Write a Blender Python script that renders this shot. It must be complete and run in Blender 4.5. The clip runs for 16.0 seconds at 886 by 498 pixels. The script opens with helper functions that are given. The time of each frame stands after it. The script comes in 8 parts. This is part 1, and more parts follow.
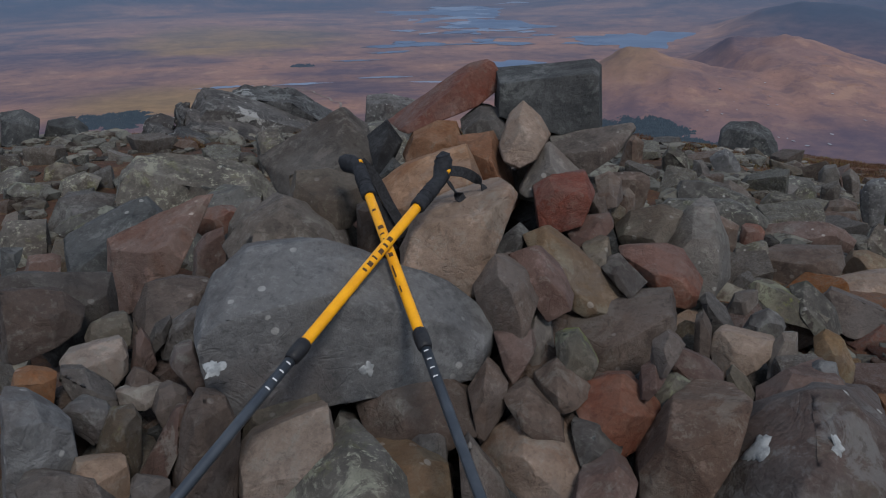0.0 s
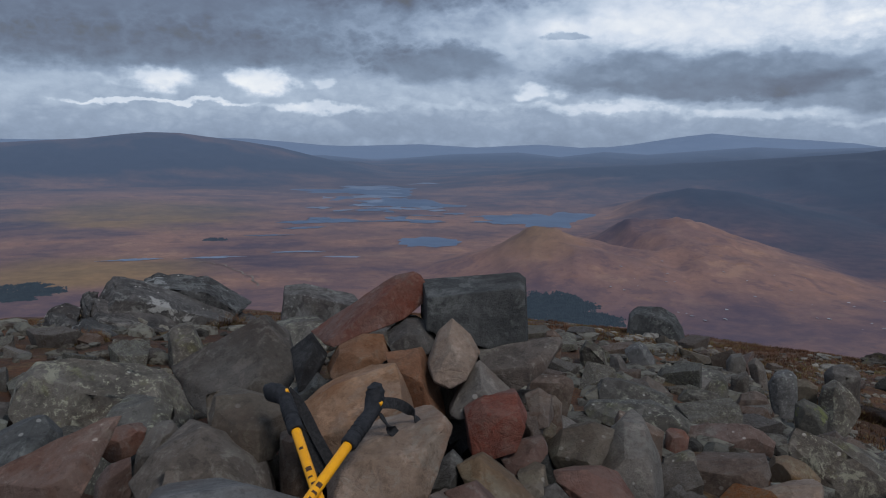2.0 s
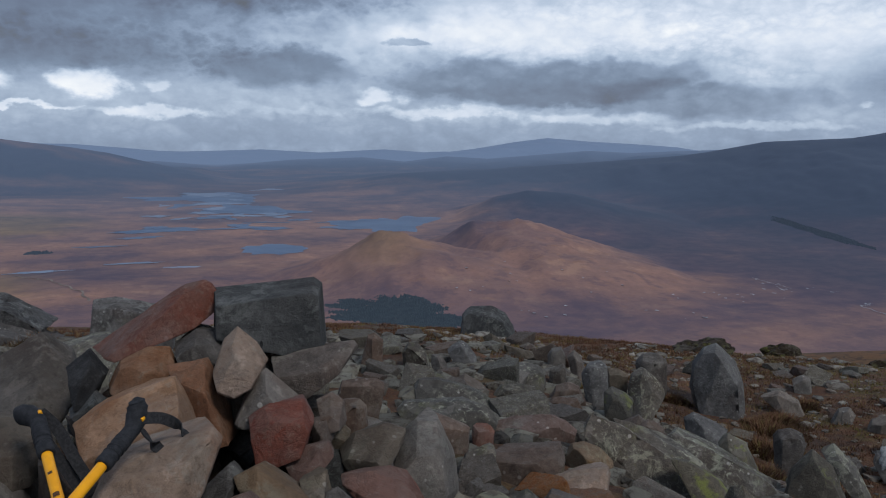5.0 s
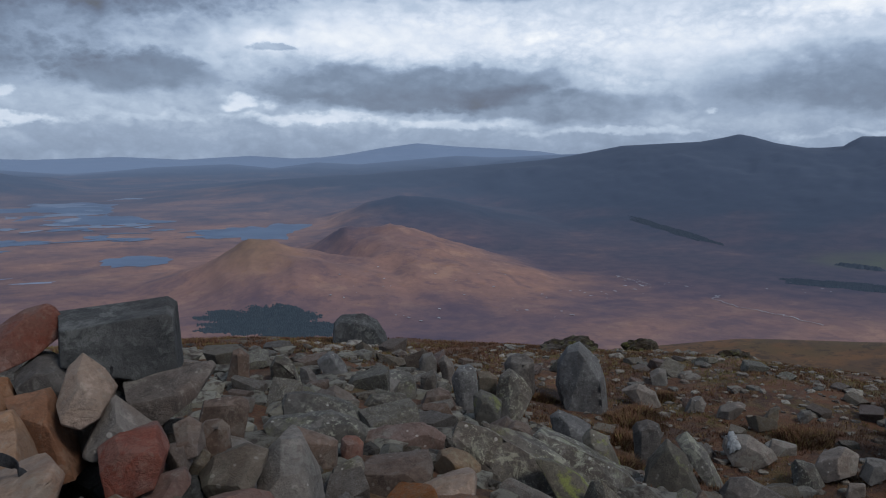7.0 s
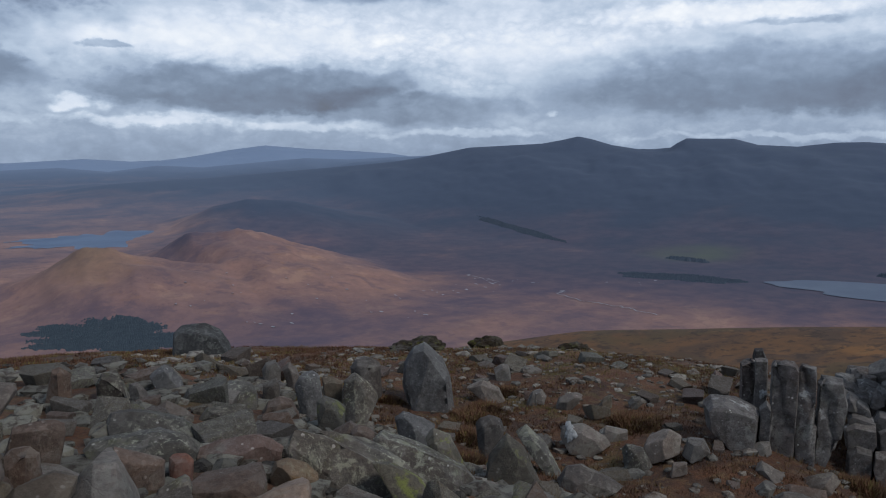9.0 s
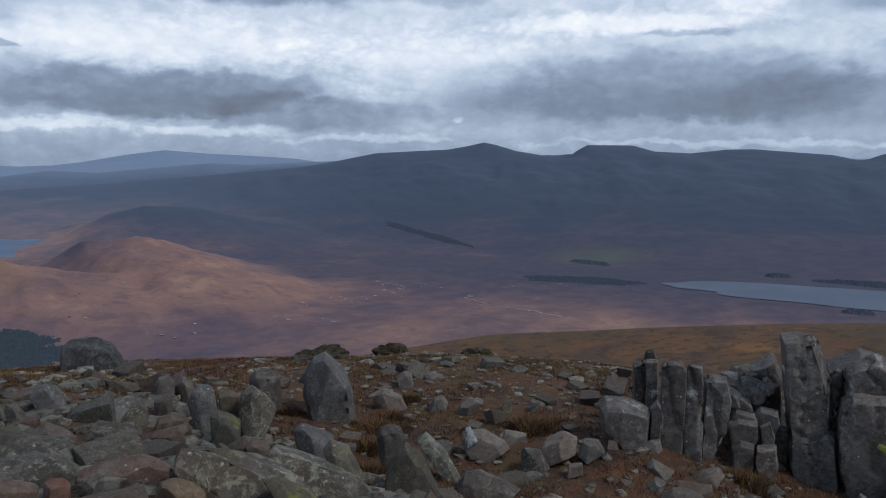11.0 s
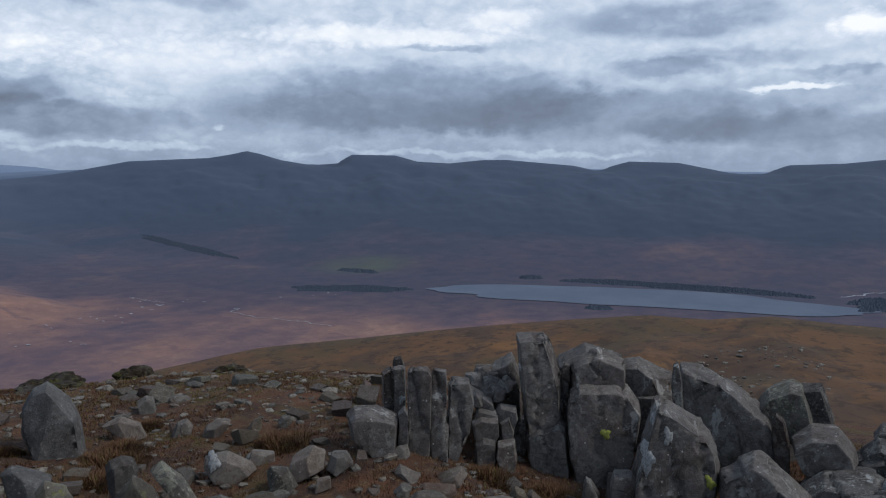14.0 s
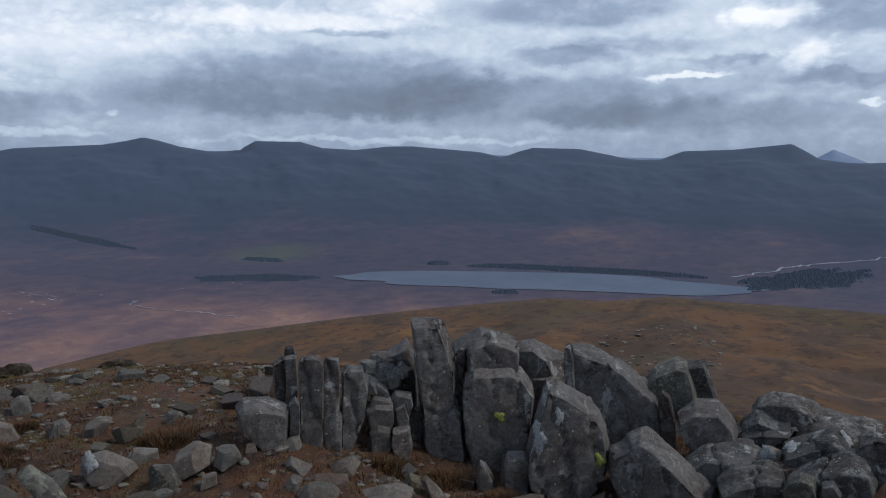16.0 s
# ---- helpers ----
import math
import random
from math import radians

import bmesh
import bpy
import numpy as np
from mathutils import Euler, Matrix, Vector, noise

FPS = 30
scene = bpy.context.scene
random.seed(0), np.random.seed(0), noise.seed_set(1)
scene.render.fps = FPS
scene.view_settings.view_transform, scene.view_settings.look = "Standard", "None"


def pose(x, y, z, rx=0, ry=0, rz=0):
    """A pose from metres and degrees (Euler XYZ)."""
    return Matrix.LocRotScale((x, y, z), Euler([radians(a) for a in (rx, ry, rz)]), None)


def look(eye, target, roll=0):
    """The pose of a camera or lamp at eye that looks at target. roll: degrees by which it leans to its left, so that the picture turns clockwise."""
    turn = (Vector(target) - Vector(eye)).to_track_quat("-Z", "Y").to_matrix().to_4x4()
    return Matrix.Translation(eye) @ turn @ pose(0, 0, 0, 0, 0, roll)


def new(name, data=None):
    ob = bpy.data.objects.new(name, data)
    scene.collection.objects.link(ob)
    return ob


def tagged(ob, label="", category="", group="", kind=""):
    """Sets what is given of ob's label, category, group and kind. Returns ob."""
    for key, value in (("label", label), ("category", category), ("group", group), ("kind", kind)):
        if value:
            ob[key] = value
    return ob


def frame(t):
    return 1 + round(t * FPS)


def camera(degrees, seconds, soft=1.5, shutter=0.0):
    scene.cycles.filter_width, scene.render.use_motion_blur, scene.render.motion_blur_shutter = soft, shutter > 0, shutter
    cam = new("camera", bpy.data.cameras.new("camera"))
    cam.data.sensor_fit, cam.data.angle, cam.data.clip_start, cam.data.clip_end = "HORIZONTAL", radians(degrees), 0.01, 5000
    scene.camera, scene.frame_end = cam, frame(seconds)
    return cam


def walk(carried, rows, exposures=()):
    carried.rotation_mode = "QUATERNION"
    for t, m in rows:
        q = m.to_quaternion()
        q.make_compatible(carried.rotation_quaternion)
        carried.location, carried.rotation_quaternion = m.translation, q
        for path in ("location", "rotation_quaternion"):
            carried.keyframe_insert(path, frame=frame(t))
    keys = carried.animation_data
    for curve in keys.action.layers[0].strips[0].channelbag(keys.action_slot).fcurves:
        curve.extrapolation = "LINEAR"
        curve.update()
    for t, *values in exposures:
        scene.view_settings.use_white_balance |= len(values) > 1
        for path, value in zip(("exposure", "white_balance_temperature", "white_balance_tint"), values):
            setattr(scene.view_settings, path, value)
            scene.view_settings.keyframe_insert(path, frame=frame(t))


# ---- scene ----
import itertools

cam = camera(58.3, 16.0, 1.1)
PATH = [
    (0, (-0.0105, 0.0378, 1.5014), (-0.037, 1.911, 0.8011), -1.12),
    (0.5, (-0.0523, 0.072, 1.5375), (0.004, 1.9843, 0.9545), 0.19),
    (1, (-0.0529, 0.0818, 1.5666), (0.0365, 2.0273, 1.1113), 0.21),
    (1.5, (-0.0458, 0.0958, 1.5835), (0.0875, 2.0601, 1.2314), 0.52),
    (2, (-0.0458, 0.1058, 1.5916), (0.1517, 2.0762, 1.3115), 0.52),
    (2.5, (-0.0343, 0.12, 1.5754), (0.1815, 2.0906, 1.31), 0.12),
    (3, (-0.0164, 0.1243, 1.5711), (0.2242, 2.0912, 1.3001), 0.61),
    (3.5, (0.0246, 0.116, 1.5652), (0.3915, 2.0622, 1.2865), 0.7),
    (4, (0.0489, 0.1053, 1.5747), (0.5315, 2.0274, 1.3055), 0.4),
    (4.2, (0.0621, 0.0994, 1.5784), (0.5537, 2.0194, 1.31), 0.4),
    (6.3, (0.1091, 0.068, 1.6023), (0.9145, 1.8812, 1.3501), 0.41),
    (6.5, (0.1131, 0.069, 1.6042), (0.9468, 1.8697, 1.3543), 0.41),
    (7, (0.1232, 0.0691, 1.608), (0.9935, 1.8523, 1.3572), 0.01),
    (7.5, (0.1412, 0.0674, 1.6076), (1.1149, 1.7962, 1.3565), 0.13),
    (8, (0.1574, 0.0656, 1.6163), (1.2099, 1.7484, 1.3704), -0.06),
    (8.5, (0.1643, 0.0647, 1.6101), (1.3259, 1.6733, 1.3586), 0.16),
    (9, (0.1877, 0.043, 1.6145), (1.3739, 1.6343, 1.3683), -0.13),
    (9.5, (0.2194, 0.0184, 1.6288), (1.5068, 1.53, 1.3891), -0.2),
    (11.8, (0.2476, 0.0038, 1.6321), (1.6845, 1.3773, 1.4107), 0.36),
    (12, (0.2765, 0.0072, 1.6276), (1.7543, 1.3366, 1.406), 0.38),
    (12.5, (0.3088, -0.0083, 1.6298), (1.8483, 1.2487, 1.4066), -0.09),
    (13, (0.3375, -0.0449, 1.637), (1.9568, 1.1083, 1.4186), -0.05),
    (13.5, (0.3539, -0.0717, 1.6365), (2.0328, 0.9944, 1.4254), 0.39),
    (14, (0.3791, -0.0813, 1.638), (2.1036, 0.9101, 1.4305), 0.33),
    (14.5, (0.365, -0.0726, 1.6413), (2.097, 0.9052, 1.4316), 0.44),
    (15, (0.3597, -0.0736, 1.6284), (2.1195, 0.8526, 1.4148), 0.26),
    (15.5, (0.4247, -0.0816, 1.6191), (2.2071, 0.7952, 1.3857), 0.38),
    (16, (0.4957, -0.1485, 1.6213), (2.3208, 0.6336, 1.3815), 0.23),
]
walk(cam, [(t, look(eye, target, roll)) for t, eye, target, roll in PATH],
     [(0.0, 0.24), (0.5, -0.10), (1.0, -0.13), (1.5, -0.12), (3.0, -0.04), (4.2, -0.02), (7.0, 0.0), (12.0, 0.03), (16.0, 0.05)])

# ---- light: broken overcast, a weak wide sun behind the cloud ----
SUN_AZ, SUN_EL = 160.0, 50.0
sun_light = bpy.data.lights.new("sun", "SUN")
sun_light.energy, sun_light.angle, sun_light.color = 1.65, radians(15), (1.0, 0.96, 0.91)
sun = new("sun", sun_light)
_a, _e = radians(SUN_AZ), radians(SUN_EL)
sun.matrix_world = look((0, 0, 30), (-math.sin(_a) * math.cos(_e), -math.cos(_a) * math.cos(_e), 30 - math.sin(_e)))


class Nodes:
    """Short hand for building a node tree."""

    def __init__(self, tree):
        self.tree = tree

    def add(self, kind, **values):
        node = self.tree.nodes.new(kind)
        for key, value in values.items():
            setattr(node, key, value)
        return node

    def put(self, socket, value):
        if isinstance(value, bpy.types.NodeSocket):
            self.tree.links.new(value, socket)
        elif value is not None:
            socket.default_value = value

    def math(self, op, a, b=None, c=None, clamp=False):
        node = self.add("ShaderNodeMath", operation=op, use_clamp=clamp)
        for socket, value in zip(node.inputs, (a, b, c)):
            self.put(socket, value)
        return node.outputs[0]

    def step(self, value, lo, hi, to_lo=0.0, to_hi=1.0):
        node = self.add("ShaderNodeMapRange", interpolation_type="SMOOTHSTEP")
        for socket, v in zip(node.inputs, (value, lo, hi, to_lo, to_hi)):
            self.put(socket, v)
        return node.outputs[0]

    def noise(self, vector, scale, detail=4.0, rough=0.55, lift=0.0):
        node = self.add("ShaderNodeTexNoise")
        self.put(node.inputs["Vector"], vector)
        self.put(node.inputs["Scale"], scale)
        self.put(node.inputs["Detail"], detail)
        self.put(node.inputs["Roughness"], rough)
        self.put(node.inputs["Distortion"], lift)
        return node.outputs["Fac"]

    def vec(self, x, y, z):
        node = self.add("ShaderNodeCombineXYZ")
        for socket, value in zip(node.inputs, (x, y, z)):
            self.put(socket, value)
        return node.outputs[0]

    def mix(self, fac, a, b, mode="MIX"):
        node = self.add("ShaderNodeMix", data_type="RGBA", blend_type=mode)
        self.put(node.inputs[0], fac)
        self.put(node.inputs[6], a if not isinstance(a, tuple) else (*a[:3], 1))
        self.put(node.inputs[7], b if not isinstance(b, tuple) else (*b[:3], 1))
        return node.outputs[2]

    def ramp(self, fac, stops):
        node = self.add("ShaderNodeValToRGB")
        els = node.color_ramp.elements
        while len(els) < len(stops):
            els.new(0.5)
        for el, (pos, col) in zip(els, stops):
            el.position, el.color = pos, (*col, 1)
        self.put(node.inputs[0], fac)
        return node.outputs[0]


def build_world():
    world = bpy.data.worlds.new("sky")
    world.use_nodes = True
    scene.world = world
    n = Nodes(world.node_tree)
    n.tree.nodes.clear()
    out = n.add("ShaderNodeOutputWorld")
    back = n.add("ShaderNodeBackground")
    sky = n.add("ShaderNodeTexSky", sky_type="NISHITA", sun_disc=False)
    sky.sun_elevation, sky.sun_rotation = radians(SUN_EL), radians(SUN_AZ)
    sky_dim = n.mix(1.0, sky.outputs[0], (0.09, 0.09, 0.09), "MULTIPLY")
    co = n.add("ShaderNodeTexCoord").outputs["Generated"]
    sep = n.add("ShaderNodeSeparateXYZ")
    n.put(sep.inputs[0], co)
    x, y, z = sep.outputs
    az0 = n.math("MULTIPLY", n.math("ARCTAN2", x, y), 57.2958)
    el0 = n.math("MULTIPLY", n.math("ARCSINE", z), 57.2958)
    flat = n.vec(n.math("MULTIPLY", az0, 0.34), n.math("MULTIPLY", el0, 0.55), 0.0)
    wa = n.noise(flat, 0.8, 5.0, 0.52)
    wb = n.noise(flat, 1.1, 5.0, 0.52)
    puff = n.math("ABSOLUTE", n.math("SUBTRACT", n.noise(flat, 1.5, 5.0, 0.55), 0.5))
    az = n.math("MULTIPLY_ADD", n.math("SUBTRACT", wa, 0.5), 7.0, az0)
    el = n.math("MULTIPLY_ADD", n.math("SUBTRACT", wb, 0.5), 2.2, el0)
    # brightness by height over the horizon
    v = n.step(el, -1.2, 3.2, 0.44, 0.60)
    v = n.math("ADD", v, n.step(el, 5.0, 7.5, 0.0, 0.14))
    v = n.math("ADD", v, n.step(el, 12.0, 36.0, 0.0, -0.23))
    # cloud masses: azimuth, elevation, half widths, weight, softness of the rim
    clouds = [
        (-20, 10.8, 33, 5.6, -0.56, 0.5), (-14, 5.8, 18, 1.9, -0.24, 0.5), (2, 10.6, 13, 1.7, -0.26, 0.5), (5, 5.0, 6, 1.5, -0.24, 0.3), (30, 11.2, 16, 1.0, -0.30, 0.5), (24, 9.2, 5, 0.6, 0.05, 0.5),
        (-6.9, 3.75, 1.8, 0.9, 0.36, 0.4), (-13.6, 3.7, 3.0, 0.75, 0.36, 0.45), (-3.2, 3.7, 1.0, 0.5, 0.16, 0.3), (-14, 2.2, 6.5, 0.22, 0.26, 0.3), (-3, 1.9, 4.5, 0.35, 0.22, 0.4),
        (22.5, 7.6, 14, 1.7, 0.14, 0.4), (42, 6.2, 9, 2.4, 0.14, 0.4), (14.6, 6.9, 1.7, 0.28, -0.22, 0.3), (16.5, 7.6, 3.5, 0.5, 0.06, 0.4),
        (24, 4.3, 12.5, 1.75, -0.24, 0.22), (20, 3.4, 9, 0.85, -0.10, 0.4), (34, 3.0, 9, 1.3, -0.20, 0.3), (12, 3.1, 1.8, 0.5, 0.24, 0.4), (17, 2.1, 6, 0.4, 0.20, 0.45), (27, 1.75, 5.5, 0.45, 0.16, 0.45), (6, 2.2, 5, 0.35, 0.08, 0.45),
        (58, 4.7, 15, 2.7, -0.22, 0.26), (52, 3.4, 10, 1.5, -0.07, 0.45), (72, 3.6, 14, 1.9, -0.17, 0.3), (84, 2.6, 12, 1.2, -0.16, 0.35), (44.5, 2.7, 0.8, 0.25, 0.16, 0.4), (38, 1.2, 7, 0.35, 0.14, 0.4), (62, 0.9, 14, 0.3, 0.12, 0.4),
        (56, 9.0, 9, 0.8, 0.22, 0.5), (64.5, 10.2, 2.2, 0.9, 0.16, 0.4), (60, 8.2, 2.4, 0.3, -0.16, 0.4), (76, 9.8, 8, 1.3, -0.22, 0.4), (75, 6.8, 3.6, 0.7, -0.20, 0.35), (80, 7.4, 6.5, 0.7, -0.14, 0.4), (94, 8.8, 5.5, 1.6, -0.22, 0.35),
        (88.3, 9.0, 3.0, 0.8, 0.30, 0.45), (83.6, 5.4, 2.8, 0.28, 0.30, 0.4), (91, 6.4, 2.2, 1.0, 0.24, 0.5), (94.6, 3.6, 0.9, 0.2, 0.24, 0.4), (86, 6.2, 3.2, 0.35, -0.12, 0.4), (94, 4.9, 5, 0.5, -0.14, 0.4),
    ]
    for a, e, sa, se, w, rim in clouds:
        da = n.math("DIVIDE", n.math("SUBTRACT", az, a), sa)
        de = n.math("DIVIDE", n.math("SUBTRACT", el, e), se)
        dist = n.math("SQRT", n.math("ADD", n.math("MULTIPLY", da, da), n.math("MULTIPLY", de, de)))
        dist = n.math("MULTIPLY_ADD", puff, -1.1, dist)
        v = n.math("ADD", v, n.step(dist, 0.80 + rim, 0.80 - rim, 0.0, w))
    fine = n.noise(flat, 1.6, 8.0, 0.55, 0.3)
    broad = n.noise(flat, 0.5, 5.0, 0.5)
    v = n.math("MULTIPLY_ADD", n.math("SUBTRACT", fine, 0.5), n.step(el, 0.0, 2.0, 0.12, 0.24), v)
    v = n.math("MULTIPLY_ADD", n.math("SUBTRACT", broad, 0.5), 0.22, v)
    v = n.math("MULTIPLY_ADD", puff, 0.35, n.math("SUBTRACT", v, 0.035))
    col = n.ramp(v, [(0.0, (0.122, 0.134, 0.163)), (0.13, (0.14, 0.172, 0.25)), (0.32, (0.195, 0.255, 0.365)), (0.5, (0.305, 0.39, 0.535)),
                     (0.65, (0.47, 0.57, 0.72)), (0.8, (0.69, 0.77, 0.90)), (1.0, (0.96, 0.99, 1.03))])
    col = n.mix(0.06, col, sky_dim)
    # below the horizon the dull land
    col = n.mix(n.step(el0, -1.0, -3.0), col, (0.12, 0.11, 0.12))
    n.put(back.inputs[0], col)
    back.inputs[1].default_value = 1.0
    n.put(out.inputs[0], back.outputs[0])


build_world()

# ---- materials ----
MAT = {}


def shell(name, rough=0.9):
    mat = bpy.data.materials.new(name)
    mat.use_nodes = True
    n = Nodes(mat.node_tree)
    bsdf = n.tree.nodes["Principled BSDF"]
    bsdf.inputs["Roughness"].default_value = rough
    bsdf.inputs["Specular IOR Level"].default_value = 0.25
    MAT[name] = mat
    return n, bsdf


def bump(n, bsdf, height, strength, distance):
    node = n.add("ShaderNodeBump")
    node.inputs["Strength"].default_value = strength
    node.inputs["Distance"].default_value = distance
    n.put(node.inputs["Height"], height)
    n.put(bsdf.inputs["Normal"], node.outputs[0])


def stone_material(name, base, second, lichen=0.3, lichen_col=(0.30, 0.31, 0.28), fleck=0.15, moss=0.0, tint=0.25, speckle=0.25, crack=0.0, island=False):
    """Weathered rock: mottled body, darker veins, lichen crusts, pale flecks, a little moss."""
    base, second = (tuple(c * k for c, k in zip(v, (0.385, 0.37, 0.365))) for v in (base, second))
    lichen_col = tuple(c * 0.64 for c in lichen_col)
    n, bsdf = shell(name, 0.92)
    rnd = n.add("ShaderNodeNewGeometry").outputs["Random Per Island"] if island else n.add("ShaderNodeObjectInfo").outputs["Random"]
    co0 = n.add("ShaderNodeTexCoord").outputs["Object"]
    move = n.add("ShaderNodeVectorMath", operation="ADD")
    n.put(move.inputs[0], co0)
    n.put(move.inputs[1], n.vec(n.math("MULTIPLY", rnd, 37.0), n.math("MULTIPLY", rnd, 91.0), n.math("MULTIPLY", rnd, 53.0)))
    co = move.outputs[0]
    broad = n.noise(co, 5.0, 6.0, 0.62, 0.15)
    mid = n.noise(co, 20.0, 8.0, 0.68, 0.1)
    grain = n.noise(co, 120.0, 5.0, 0.72)
    vein = n.math("ABSOLUTE", n.math("SUBTRACT", n.noise(co, 9.0, 4.0, 0.55, 0.8), 0.5))
    col = n.mix(n.step(broad, 0.36, 0.64), base, second)
    patch = n.noise(co, 2.6, 4.0, 0.55, 0.3)
    col = n.mix(n.step(patch, 0.50, 0.64, 0.0, 0.6), col, tuple(0.9 * c + 0.03 for c in second))
    col = n.mix(n.step(patch, 0.46, 0.34, 0.0, 0.55), col, tuple(c * k for c, k in zip(base, (0.80, 0.62, 0.55))))
    col = n.mix(n.step(mid, 0.34, 0.54, 0.5, 0.0), col, tuple(0.5 * c for c in base))
    col = n.mix(n.step(mid, 0.56, 0.72, 0.0, 0.45), col, tuple(min(1.0, 1.55 * c + 0.02) for c in second))
    col = n.mix(n.step(grain, 0.36, 0.64, 0.28, 0.0), col, tuple(0.4 * c for c in second))
    col = n.mix(n.step(vein, 0.010, 0.0, 0.0, 0.10), col, tuple(0.3 * c for c in base))
    if crack:
        split = n.math("ABSOLUTE", n.math("SUBTRACT", n.noise(co, 2.2, 3.0, 0.5, 0.6), 0.5))
        col = n.mix(n.step(split, 0.011, 0.003, 0.0, crack), col, tuple(0.16 * c for c in base))
        split2 = n.math("ABSOLUTE", n.math("SUBTRACT", n.noise(co, 4.6, 3.0, 0.5, 0.4), 0.47))
        col = n.mix(n.step(split2, 0.012, 0.002, 0.0, 0.8 * crack), col, tuple(0.2 * c for c in base))
    # broad weather stains: grey crust, rust and damp patches of their own shape
    stain = n.noise(co, 3.8, 6.0, 0.62, 0.5)
    col = n.mix(n.step(stain, 0.52, 0.60, 0.0, 0.5), col, tuple(0.45 * c + 0.055 for c in second))
    col = n.mix(n.step(stain, 0.44, 0.36, 0.0, 0.5), col, tuple(c * k for c, k in zip(base, (0.62, 0.50, 0.44))))
    pit = n.noise(co, 11.0, 7.0, 0.7, 0.2)
    col = n.mix(n.step(pit, 0.57, 0.64, 0.0, 0.45), col, tuple(min(1.0, 1.4 * c + 0.025) for c in second))
    col = n.mix(n.step(pit, 0.42, 0.35, 0.0, 0.5), col, tuple(0.42 * c for c in base))
    if lichen:
        crust = n.math("MULTIPLY", n.step(n.noise(co, 12.0, 9.0, 0.72, 0.6), 0.51, 0.58), n.step(n.noise(co, 3.2, 3.0), 0.42, 0.58))
        col = n.mix(n.math("MULTIPLY", crust, lichen), col, lichen_col)
    if fleck:
        cell = n.add("ShaderNodeTexVoronoi", feature="F1")
        n.put(cell.inputs["Vector"], co)
        cell.inputs["Scale"].default_value = 26.0
        spots = n.math("MULTIPLY", n.step(n.math("ADD", cell.outputs["Distance"], n.math("MULTIPLY", mid, 0.35)), 0.36, 0.30), n.step(n.noise(co, 7.0, 2.0), 0.54, 0.62))
        col = n.mix(n.math("MULTIPLY", spots, fleck), col, (0.55, 0.55, 0.52))
    if crack:
        splash = n.math("MULTIPLY", n.step(n.noise(co, 5.5, 7.0, 0.66, 0.5), 0.585, 0.63), n.step(n.noise(co, 1.7, 2.0), 0.46, 0.56))
        col = n.mix(n.math("MULTIPLY", splash, 0.75), col, (0.30, 0.31, 0.305))
    if moss:
        green = n.math("MULTIPLY", n.step(n.noise(co, 9.0, 6.0, 0.7), 0.54, 0.64), moss)
        col = n.mix(green, col, (0.13, 0.15, 0.035))
    # crumbs of pale and dark lichen
    crumb = n.noise(co, 46.0, 8.0, 0.78, 0.4)
    where = n.step(n.noise(co, 6.5, 4.0, 0.6, 0.5), 0.40, 0.60, 0.25, 1.0)
    col = n.mix(n.math("MULTIPLY", n.step(crumb, 0.53, 0.62, 0.0, speckle), where), col, tuple(1.25 * c for c in lichen_col))
    col = n.mix(n.step(crumb, 0.46, 0.36, 0.0, 0.5), col, tuple(0.4 * c for c in base))
    turn = n.math("FRACT", n.math("MULTIPLY", rnd, 7.13))
    col = n.mix(n.math("MULTIPLY", turn, min(1.0, tint * 2.4)), col, n.mix(1.0, col, (1.10, 0.95, 0.86), "MULTIPLY"))
    edge = n.step(n.add("ShaderNodeNewGeometry").outputs["Pointiness"], 0.53, 0.62, 0.0, 0.5)
    col = n.mix(n.math("MULTIPLY", edge, n.step(mid, 0.40, 0.55)), col, tuple(1.3 * c for c in lichen_col))
    hsv = n.add("ShaderNodeHueSaturation")
    n.put(hsv.inputs["Value"], n.math("MULTIPLY_ADD", rnd, tint * 2, 1.0 - tint))
    n.put(hsv.inputs["Saturation"], n.math("MULTIPLY_ADD", rnd, 0.3, 0.85))
    n.put(hsv.inputs["Color"], col)
    n.put(bsdf.inputs["Base Color"], hsv.outputs[0])
    height = n.math("ADD", n.math("MULTIPLY", mid, 0.75), n.math("ADD", n.math("MULTIPLY", grain, 0.22), n.math("MULTIPLY", crumb, 0.25)))
    height = n.math("ADD", height, n.step(vein, 0.0, 0.02, 0.0, 0.08))
    bump(n, bsdf, height, 0.6, 0.02)


G1, G2 = (0.17, 0.165, 0.16), (0.215, 0.205, 0.195)
stone_material("grey", G1, G2, 0.35)
stone_material("grey3", (0.185, 0.175, 0.16), (0.235, 0.215, 0.19), 0.4)
stone_material("bluegrey", (0.27, 0.282, 0.292), (0.32, 0.33, 0.338), 0.25, (0.31, 0.32, 0.32), 0.3, tint=0.04)
stone_material("pale", (0.31, 0.295, 0.27), (0.38, 0.355, 0.325), 0.3, fleck=0.3)
stone_material("tan", (0.56, 0.34, 0.21), (0.60, 0.39, 0.26), 0.12, fleck=0.1, tint=0.06)
stone_material("tan2", (0.50, 0.385, 0.30), (0.58, 0.45, 0.36), 0.25, tint=0.08)
stone_material("tan3", (0.22, 0.20, 0.165), (0.275, 0.235, 0.185), 0.3, (0.27, 0.28, 0.21), tint=0.12)
stone_material("brown", (0.20, 0.155, 0.13), (0.26, 0.20, 0.165), 0.3, (0.26, 0.25, 0.22), tint=0.2)
stone_material("pink", (0.27, 0.185, 0.16), (0.31, 0.225, 0.20), 0.2, fleck=0.25)
stone_material("pink2", (0.23, 0.165, 0.145), (0.29, 0.21, 0.185), 0.4, fleck=0.3)
